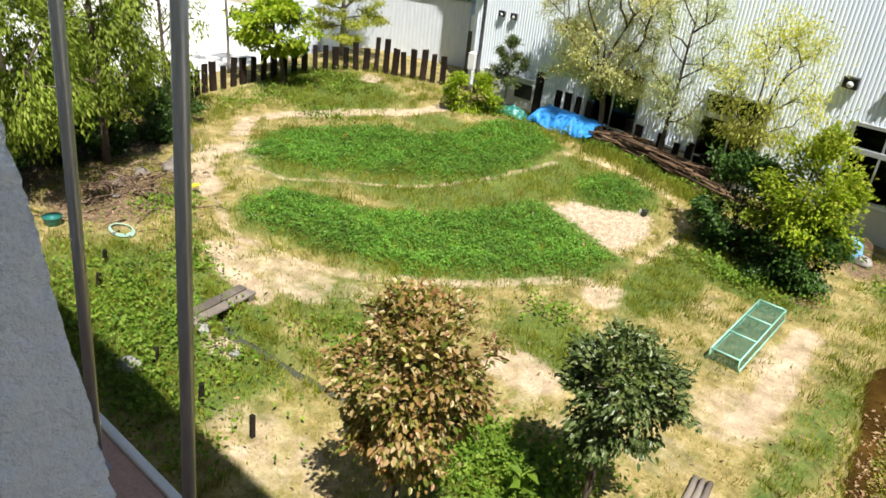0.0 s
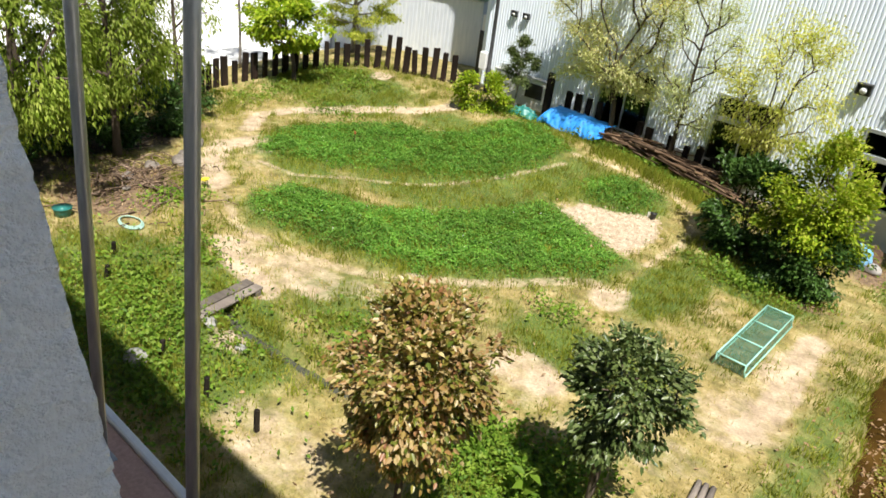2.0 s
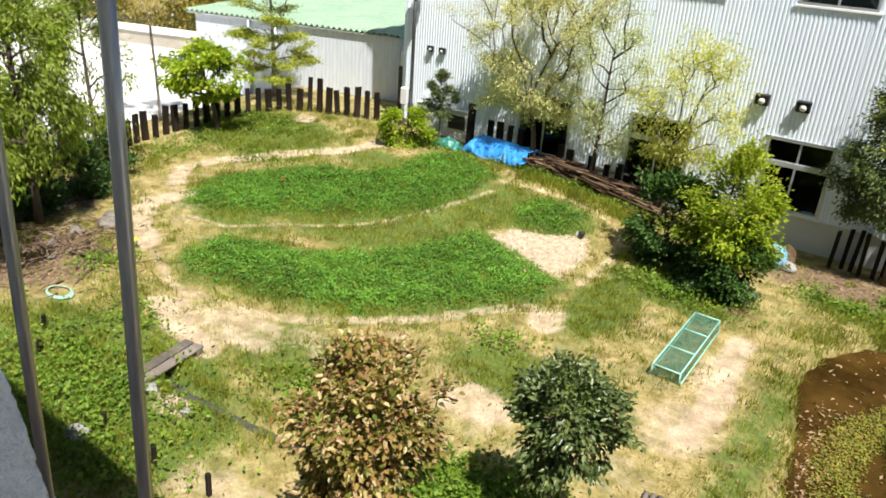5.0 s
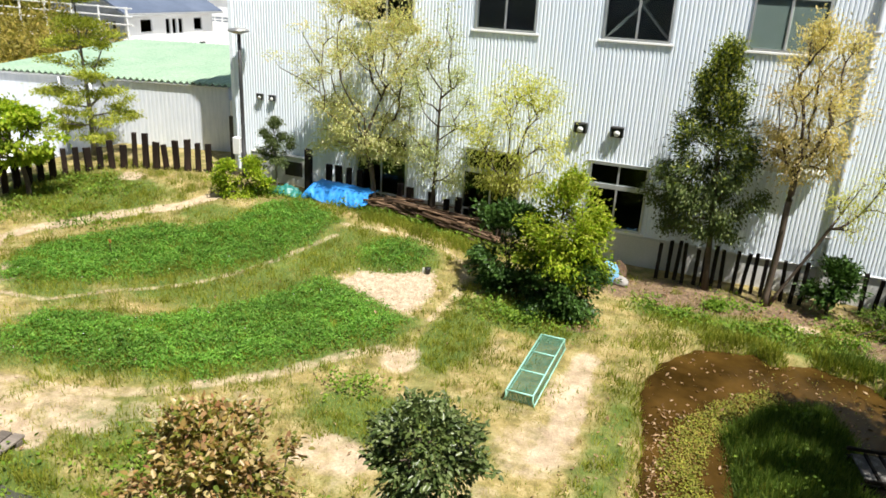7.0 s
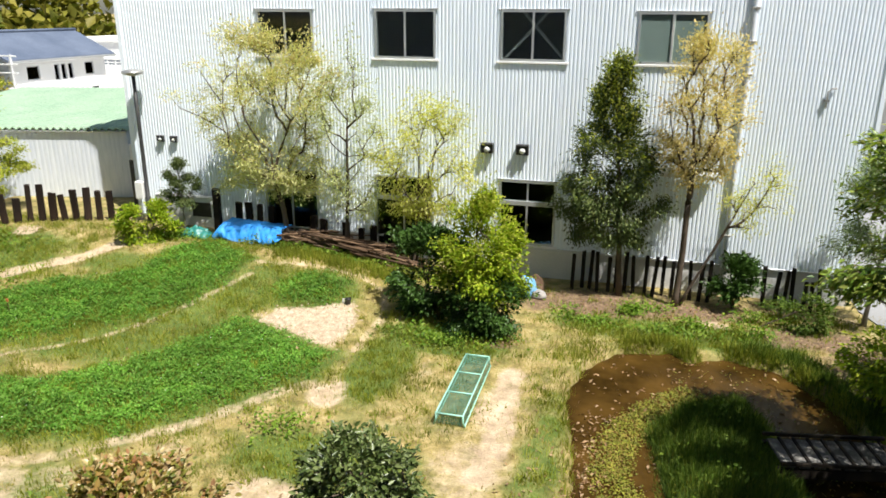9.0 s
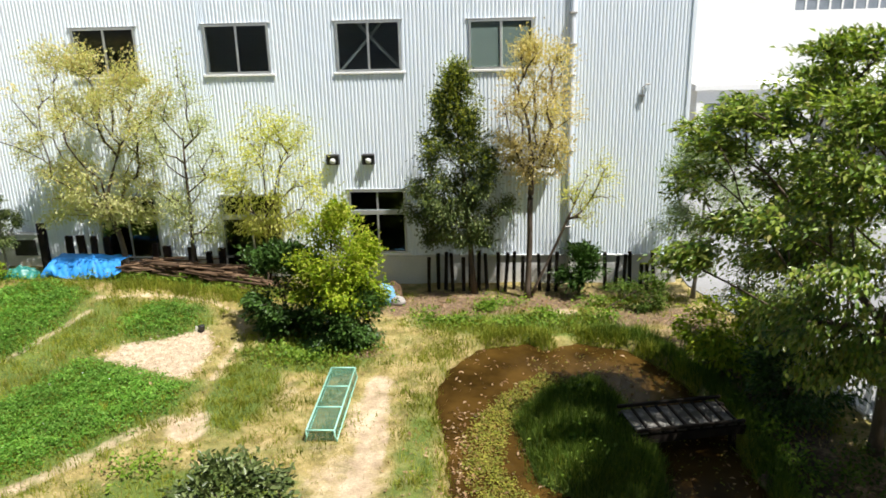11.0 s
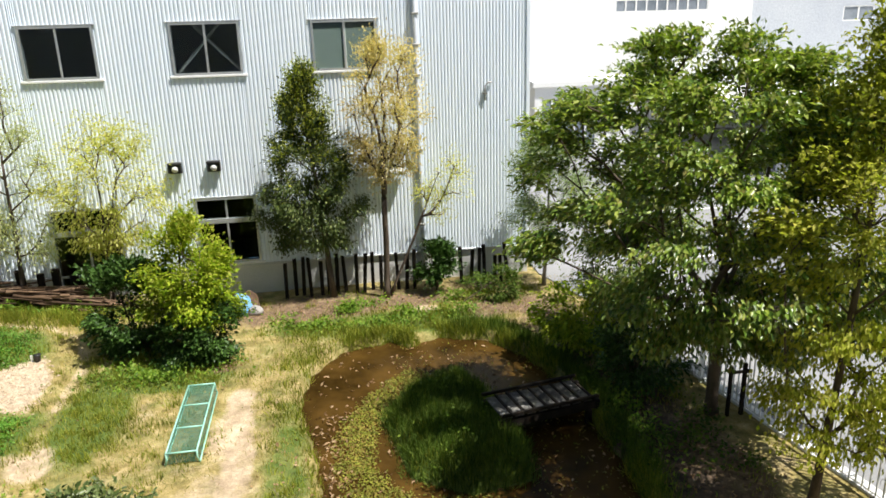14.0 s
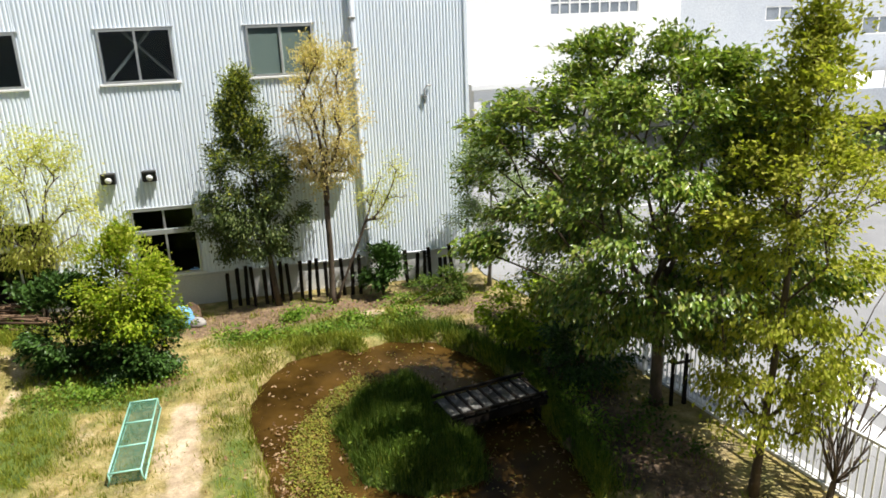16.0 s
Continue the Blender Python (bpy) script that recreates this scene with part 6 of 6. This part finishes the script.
    tree("evergreen_tree", "upright evergreen tree with dense dark small leaves", gz(0.05, 17.2), (-0.32, 17.0, 3.35), (1.35, 0.6, 1.88), 0.065, 18, 900, 36, (0.08, 0.038), 0.10, M_BARK, L_EVER, 138, uneven=0.12, spray=0.22, fork=0.3, leader=1.1, profile="spire", high=1.25, hang=0.2, clumps=170, clump=0.085, inner=0.08, balance=0.6, tips=(L_CONIF, 0.3))
    tree("amber_tree", "forked slender tree with amber young leaves", gz(1.33, 16.95), (1.5, 16.85, 4.45), (0.95, 0.6, 1.38), 0.075, 14, 330, 32, (0.075, 0.036), 0.13, M_BARK, L_ORANGE, 339, spray=0.35, fork=0.85, leader=0.46, profile="vase", inner=0.15, clumps=76, clump=0.15, arch=0.02, balance=0.55)
    tree("amber_tree", "leaning thin tree with sparse yellow leaves", gz(1.42, 17.0), (2.85, 16.95, 2.75), (0.85, 0.5, 0.8), 0.035, 8, 90, 16, (0.07, 0.03), 0.14, M_BARK, L_YELLOW, 40, fork=0.4, profile="vase", inner=0.2, arch=0.0, balance=0.5)
    tree("dark_bush", "leafy dark shrub growing through the pickets", gz(2.62, 17.2), (2.65, 17.2, 0.58), (0.55, 0.45, 0.5), 0.03, 8, 80, 34, (0.13, 0.065), 0.09, M_BARK, L_SHRUB, 41, fork=0.05, stems=2, category="bush")
    tree("dark_bush", "low dark shrub at the pond's far bank", gz(3.0, 16.1), (3.9, 16.3, 0.35), (0.7, 0.4, 0.35), 0.02, 6, 60, 26, (0.09, 0.04), 0.09, M_BARK, G_SHADED, 47, fork=0.05, stems=2, category="bush")
    tree("cherry_tree", "broad cherry tree with drooping green leaves over the pond", gz(6.3, 10.3), (5.7, 9.7, 3.85), (3.1, 2.7, 2.2), 0.105, 30, 1600, 44, (0.108, 0.05), 0.11, M_BARK, L_CHERRY, 42, fork=0.8, leader=0.46, profile="broad", hang=0.5, droop=0.04, inner=0.12, clumps=190, clump=0.10, flat=0.4, sag=0.5, spray=0.1, high=0.85, arch=0.06, balance=0.75, tips=(L_WILLOW, 0.3))
    tree("pale_tree", "feathery pale green tree near the building corner", gz(5.3, 16.9), (5.35, 16.6, 2.3), (1.1, 0.9, 1.35), 0.05, 10, 260, 44, (0.09, 0.028), 0.13, M_GREYBARK, L_FEATHER, 43, fork=0.3, clumps=40, clump=0.18, inner=0.2, spray=0.2)
    tree("understorey_tree", "slim tree in the cherry's shade", gz(6.15, 13.5), (6.0, 13.3, 1.9), (1.4, 1.2, 1.4), 0.05, 10, 260, 44, (0.09, 0.042), 0.15, M_BARK, L_CHERRY, 44, fork=0.3, hang=0.4, clumps=30, clump=0.2)
    tree("understorey_bush", "low leafy shrub with bright leaf sprays on the pond bank", gz(5.0, 13.4), (4.95, 13.3, 0.75), (0.85, 0.8, 0.6), 0.025, 8, 110, 34, (0.12, 0.06), 0.10, M_BARK, L_BRIGHT, 49, fork=0.1, stems=2, hang=0.3, clumps=20, clump=0.24, category="bush")
    tree("understorey_bush", "low dark leafy shrub beside the cherry trunk", gz(5.6, 11.6), (5.55, 11.5, 0.6), (0.8, 0.8, 0.5), 0.025, 8, 110, 34, (0.1, 0.05), 0.10, M_BARK, L_SHRUB, 50, fork=0.1, stems=2, hang=0.3, clumps=20, clump=0.24, category="bush")
    tree("olive_tree", "tall slender tree with olive green spring leaves", gz(6.3, 7.62), (6.6, 7.65, 3.55), (1.45, 1.2, 2.6), 0.06, 18, 600, 34, (0.085, 0.045), 0.12, M_BARK, L_MAPLE, 45, profile="ovate", fork=0.2, leader=0.95, balance=0.55, hang=0.5, inner=0.08, clumps=150, clump=0.13, flat=0.4, arch=0.03, spray=0.2)
    tree("bare_shrub", "upright bare shrub with thin grey-brown twigs", gz(7.12, 7.15), (7.3, 7.15, 1.15), (0.62, 0.5, 0.85), 0.045, 16, 120, 0.4, (0.05, 0.03), 0.05, M_BARK, L_PALE, 46, fork=0.5, leader=0.35, profile="vase", balance=1.2, arch=-0.03, clumps=34, clump=0.16, inner=0.15, spray=0.3, category="shrub")


# ---- grasses, weeds and litter ----
def scatter(rng, n, x0, x1, y0, y1, chance):
    x, y = rng.uniform(x0, x1, n), rng.uniform(y0, y1, n)
    keep = rng.random(n) < chance(x, y)
    return x[keep], y[keep]


def blades(name, x, y, length, width, mat, rng, label, lean=0.5, z=None):
    n = len(x)
    z = land(x, y) if z is None else z
    a = rng.uniform(0, 2 * np.pi, n)
    L = length * rng.uniform(0.5, 1.3, n)
    side = np.stack([np.cos(a), np.sin(a), 0 * a], 1) * (width * rng.uniform(0.6, 1.3, n))[:, None]
    b = rng.uniform(0, 2 * np.pi, n)
    tilt = np.abs(rng.normal(0, lean, n))
    tip = np.stack([np.cos(b) * np.sin(tilt), np.sin(b) * np.sin(tilt), np.cos(tilt)], 1) * L[:, None]
    p = np.stack([x, y, z - 0.01], 1)
    verts = np.stack([p - side, p + side, p + tip], 1).reshape(-1, 3)
    me = tri_mesh(name, verts, np.arange(3 * n).reshape(-1, 3), mat)
    solo(name, me, None, label, "grass", kind="stuff")


def flat_leaves(name, x, y, z, length, width, mat, rng, label, category, up=0.25):
    n = len(x)
    out = rng.normal(0, 1, (n, 3))
    out[:, 2] = np.abs(out[:, 2]) * up
    out /= np.linalg.norm(out, axis=1)[:, None]
    me = tri_mesh(name, *leaf_arrays(np.stack([x, y, z], 1), out, length, width, rng, 0.1), mat)
    solo(name, me, None, label, category, kind="stuff")


def patchy(x, y, s=1.0, o=0.0):
    return 0.5 + 0.25 * np.sin(s * (1.7 * x + 0.9 * np.sin(2.1 * y + o)) + o) + 0.25 * np.sin(s * (2.3 * y + 1.1 * np.sin(1.6 * x - o)) + 2 * o)


def build_greenery():
    rng = np.random.default_rng(77)

    def garden(x, y):
        return (y < 17.4) & (x > -18.6 + 0 * y) & (x < 6.2 + 0 * y)

    def dry(x, y):
        m = masks(x, y)
        return garden(x, y) * (1 - m["bare"]) * (1 - m["soil"]) * (1 - m["mud"]) * (1 - 0.7 * m["litter"]) * (1 - 0.85 * m["shade_soil"]) * (1 - 0.8 * np.minimum(1, m["green"])) * (0.35 + 0.65 * patchy(x, y, 1.3, 1))

    def lush(x, y):
        m = masks(x, y)
        return garden(x, y) * (1 - 0.93 * m["bare"]) * (1 - m["soil"]) * (1 - m["mud"]) * (1 - 0.8 * m["litter"]) * (1 - 0.6 * m["shade_soil"]) * np.clip(0.05 + 0.9 * m["green"] + (1.6 - 1.1 * smooth01((x + 6) / 2.5) * smooth01((12 - y) / 2.5) * smooth01((0.5 - x) / 1)) * (patchy(x, y, 1.1, 2.2) ** 1.5) * patchy(x, y, 2.7, 0.4), 0, 1)

    def tufts(centres, per, radius):
        cx, cy = centres
        k = rng.poisson(per, len(cx)) * rng.integers(1, 3, len(cx))
        i = np.repeat(np.arange(len(cx)), k)
        size = radius * rng.uniform(0.5, 1.6, len(cx))[i]
        x, y = cx[i] + rng.normal(0, 1, len(i)) * size, cy[i] + rng.normal(0, 1, len(i)) * size
        dry_land = masks(x, y)["mud"] < 0.5
        return x[dry_land], y[dry_land]

    x, y = scatter(rng, 150000, -19, 6.3, 2.2, 17.4, dry)
    blades("dry_grass", x, y, 0.08, 0.007, G_DRY, rng, "short straw-coloured dry grass", 0.9)
    x, y = tufts(scatter(rng, 4200, -19, 6.3, 2.2, 17.4, dry), 16, 0.09)
    blades("dry_grass", x, y, 0.085, 0.007, G_DRY, rng, "tufts of straw-coloured dry grass", 0.8)
    x, y = scatter(rng, 240000, -19, 6.3, 2.2, 17.4, lush)
    blades("green_grass", x, y, 0.085, 0.008, G_GREEN, rng, "patchy fresh green grass", 0.8)
    x, y = tufts(scatter(rng, 9500, -19, 6.3, 2.2, 17.4, lush), 24, 0.10)
    blades("green_grass", x, y, 0.145, 0.009, G_GREEN, rng, "tufts of taller green grass", 0.6)
    for bed, label in ((CLOVER_FAR, "dense dark green clover bed with a curved outline"), (CLOVER_NEAR, "dense dark green clover bed with a curved outline"), (CLOVER_SMALL, "small dense patch of green clover")):
        bx, by = [p[0] for p in bed], [p[1] for p in bed]
        area = (max(bx) - min(bx)) * (max(by) - min(by))
        x, y = scatter(rng, int(area * 3000), min(bx) - 0.2, max(bx) + 0.2, min(by) - 0.2, max(by) + 0.2, lambda a, b: np.clip(1.6 * poly_mask(a, b, bed, 0.55) ** 1.3 - 0.55 * patchy(a, b, 4.0, 1.7), 0, 1))
        lump = np.array([noise.noise((u * 2.6, v * 2.6, 0.0)) + 0.7 * noise.noise((u * 6.5, v * 6.5, 4.0)) for u, v in zip(x, y)])
        z = land(x, y) + (0.05 + 0.17 * rng.random(len(x)) ** 1.2) * np.clip(0.75 + 0.8 * lump, 0.15, 1.8) * (0.4 + 0.6 * poly_mask(x, y, bed, 0.9))
        flat_leaves("clover_bed", x, y, z, 0.042, 0.035, G_CLOVER, rng, label, "clover", 0.6)
        few = rng.random(len(x)) < 0.0012
        flat_leaves("clover_flowers", x[few], y[few], z[few] + 0.03, 0.022, 0.022, M_LENS, rng, "tiny pale flower heads among the clover", "flowers", 0.5)
    # leafy weeds
    spots = ((-9.0, 4.5, 1.9, 1.0, 5200), (-7.2, 3.5, 1.6, 0.5, 1500), (-3.0, 5.75, 0.9, 0.55, 2600), (-7.4, 16.75, 2.2, 0.22, 2600), (-16.8, 14.9, 1.6, 0.8, 1800), (-3.4, 13.55, 1.0, 0.45, 1500),
             (-1.0, 15.6, 0.5, 0.5, 300), (1.2, 15.2, 1.6, 0.3, 1000), (3.0, 16.4, 0.6, 0.3, 500), (0.4, 16.3, 0.25, 0.3, 350), (-11.6, 16.6, 0.7, 0.3, 700), (5.0, 14.2, 0.8, 0.8, 600), (1.9, 11.9, 0.35, 0.35, 300), (1.9, 10.3, 0.6, 0.7, 250), (-17.6, 12.6, 0.7, 1.2, 900), (-2.2, 5.2, 1.0, 0.5, 1400), (-3.65, 6.2, 0.55, 0.45, 2000), (-2.75, 6.75, 0.5, 0.35, 900), (-12.3, 6.9, 0.5, 0.6, 600), (-15.3, 13.2, 1.4, 0.5, 900), (-10.3, 6.1, 0.7, 0.4, 600), (-6.3, 6.3, 0.9, 0.5, 900), (-5.0, 9.6, 0.5, 0.4, 400), (4.9, 10.4, 0.4, 1.6, 900), (0.9, 16.5, 0.5, 0.3, 300), (0.35, 16.15, 0.22, 0.2, 420), (1.75, 15.7, 0.35, 0.2, 380), (2.9, 15.6, 0.5, 0.25, 420), (-0.4, 15.4, 0.5, 0.2, 300))
    xs, ys, zs = [], [], []
    for sx, sy, rx, ry, n in spots:
        x, y = sx + rx * rng.normal(0, 0.6, n), sy + ry * rng.normal(0, 0.6, n)
        keep = rng.random(n) < 0.3 + 0.7 * patchy(x, y, 2.4, sx)
        x, y = x[keep], y[keep]
        xs.append(x)
        ys.append(y)
        zs.append(land(x, y) + 0.28 * rng.random(len(x)) * (0.3 + 0.7 * patchy(x, y, 3.1, sy)))
    flat_leaves("leafy_weeds", np.concatenate(xs), np.concatenate(ys), np.concatenate(zs), 0.085, 0.05, G_WEED, rng, "bright leafy weeds growing in clumps", "weeds", 0.6)
    # waterside grass, and the island
    ring_x, ring_y = [], []
    for a, b, _ in spread_along(POND + POND[:1], 0.01):
        ring_x.append(a)
        ring_y.append(b)
    ring_x, ring_y = np.repeat(ring_x, 12), np.repeat(ring_y, 12)
    x, y = ring_x + rng.normal(0.0, 0.13, len(ring_x)), ring_y + rng.normal(0.07, 0.13, len(ring_x))
    keep = (patchy(x, y, 2.0, 3) > 0.22) & (poly_mask(x, y, POND, 0.2) < 0.7) & ((x > 0.3) | (rng.random(len(x)) < 0.15)) & (y > 8.0)
    blades("waterside_grass", x[keep], y[keep], 0.22, 0.010, G_GREEN, rng, "tufted green grass along the pond's edge", 0.6)
    # bank and undergrowth take the grass colour darkened for shade
    bank = [(4.35, 8.3), (4.55, 9.5), (4.6, 10.9), (4.45, 12.3), (4.1, 13.5), (3.45, 14.55), (2.5, 14.85)]
    bx, by = (np.array(v) for v in zip(*[(a, b) for a, b, _ in spread_along(bank, 0.05)]))
    x, y = tufts((bx + rng.normal(0.05, 0.14, len(bx)), by + rng.normal(0.05, 0.14, len(by))), 40, 0.09)
    blades("bank_grass", x, y, 0.26, 0.010, G_SHADED, rng, "rank grass over the bank, its green darkened for shade", 0.7)
    x, y = scatter(rng, 9000, 4.5, 6.3, 8.6, 15.0, lambda a, b: 0.75 * (patchy(a, b, 1.9, 0.7) ** 1.6) * (1 - masks(a, b)["mud"]))
    flat_leaves("ground_ivy", x, y, land(x, y) + 0.03 + 0.16 * rng.random(len(x)), 0.08, 0.05, G_SHADED, rng, "low undergrowth with the tree's shade put into its colour", "undergrowth", 0.5)
    rim = [(a, b) for a, b, _ in spread_along(DITCH, 0.045)]
    x, y = np.array([p[0] for p in rim]), np.array([p[1] for p in rim])
    x, y = np.repeat(x, 26), np.repeat(y, 26) + np.where(rng.random(26 * len(x)) < 0.6, 0.22, -0.22)
    x, y = x + rng.normal(0, 0.06, len(x)), y + rng.normal(0, 0.07, len(y))
    keep = patchy(x, y, 3.0, 1.2) > 0.35
    blades("tall_grass", x[keep], y[keep], 0.19, 0.009, G_GREEN, rng, "green grass hanging over the ditch", 0.7)
    x, y = tufts((rng.uniform(-8.7, -5.0, 110), rng.uniform(16.1, 16.55, 110)), 16, 0.09)
    blades("tall_grass", x, y, 0.25, 0.011, G_GREEN, rng, "tall green grass in front of the log pile", 0.45)
    x, y = scatter(rng, 30000, 0.6, 3.2, 8.9, 13.0, lambda a, b: poly_mask(a, b, ISLAND, 0.3))
    # island grass also carries the cherry's shade in its colour
    blades("island_grass", x, y, 0.24, 0.009, G_SHADED, rng, "tall grass on the pond's island, coloured dark for shade", 0.55)
    # floating weed and leaves on the water
    n = 95000
    x, y = rng.uniform(-0.4, 4.3, n), rng.uniform(8.3, 14.4, n)
    keep = rng.random(n) < np.maximum(line_mask(x, y, WEED_BAND, 0.30), 0.02 * (x > 1.2)) * poly_mask(x, y, POND, 0.1) * (0.35 + 0.65 * patchy(x, y, 3.3, 1))
    x, y = x[keep], y[keep]
    flat_leaves("floating_weed", x, y, 0 * x + WATER_Z + 0.012 + 0.02 * rng.random(len(x)), 0.04, 0.032, G_WATERWEED, rng, "yellow-green weed floating on the pond", "water weed", 0.05)
    n = 5000
    x, y = rng.uniform(-0.5, 4.3, n), rng.uniform(8.3, 14.4, n)
    keep = (rng.random(n) < 0.10 * poly_mask(x, y, POND, 0.2)) | (rng.random(n) < line_mask(x, y, [(0.05, 8.6), (-0.1, 10.5), (0.0, 11.6)], 0.25))
    x, y = x[keep], y[keep]
    flat_leaves("floating_leaves", x, y, 0 * x + WATER_Z + 0.01, 0.09, 0.04, G_LITTER, rng, "dead leaves floating on brown water", "leaves", 0.05)
    x, y = scatter(rng, 26000, -18, 7, 3, 17.5, lambda a, b: np.clip(masks(a, b)["litter"] * 0.75 + 0.03, 0, 1) * (1 - masks(a, b)["mud"]))
    flat_leaves("fallen_leaves", x, y, land(x, y) + 0.012, 0.085, 0.04, G_LITTER, rng, "brown fallen leaves scattered over the soil", "leaves", 0.2)
    # clods on the dug patch
    verts, faces = [], []
    x, y = scatter(rng, 800, -7.6, -5.2, 12.4, 14.7, lambda a, b: poly_mask(a, b, DUG_SOIL, 0.2))
    for a, b in zip(x, y):
        r = rng.uniform(0.012, 0.04)
        c = np.array([a, b, land_z(a, b) + r * 0.3])
        o = len(verts)
        verts += [tuple(c + r * np.array(d) * rng.uniform(0.7, 1.3)) for d in ((1, 0, 0), (0, 1, 0), (-1, 0, 0), (0, -1, 0), (0, 0, 0.8), (0, 0, -0.8))]
        faces += [(o, o + 1, o + 4), (o + 1, o + 2, o + 4), (o + 2, o + 3, o + 4), (o + 3, o, o + 4)]
    solo("soil_clods", mesh_of("soil_clods", verts, faces, surface("dry_clods", [(0.40, 0.31, 0.21), (0.53, 0.43, 0.31)], 6, 0.95, 0.3)), None, "dry crumbled clods on the dug bed", "soil", kind="stuff")
    # a broad-leaved weed near the building
    plant = thing("broad_leaf_plant", "broad-leaved pale green weed in the shade", "plant", at=(-2.85, 5.75, land_z(-2.85, 5.75)))
    v, f = tube_data([(0, 0, -0.03), (0.02, 0, 0.3), (0.03, 0.02, 0.5)], [0.015, 0.012, 0.008], 6)
    part("stem", mesh_of("stem", v, f, G_WEED), None, plant)
    k = 16
    pos = np.stack([0.02 * rng.normal(size=k), 0.02 * rng.normal(size=k), rng.uniform(0.12, 0.5, k)], 1)
    out = np.stack([np.cos(np.arange(k) * 2.4), np.sin(np.arange(k) * 2.4), 0.5 + 0 * np.arange(k)], 1)
    part("leaves", tri_mesh("leaves", *leaf_arrays(pos, out, 0.26, 0.12, rng, 0.15), G_WEED), None, plant)


build_ground()
build_warehouse()
build_wall_fixtures()
build_distance()
build_own_building()
build_trees()
build_log_pile()
build_tarp()
build_frame()
build_bridges()
build_small_things()
build_brushwood()
build_greenery()
build_fences()
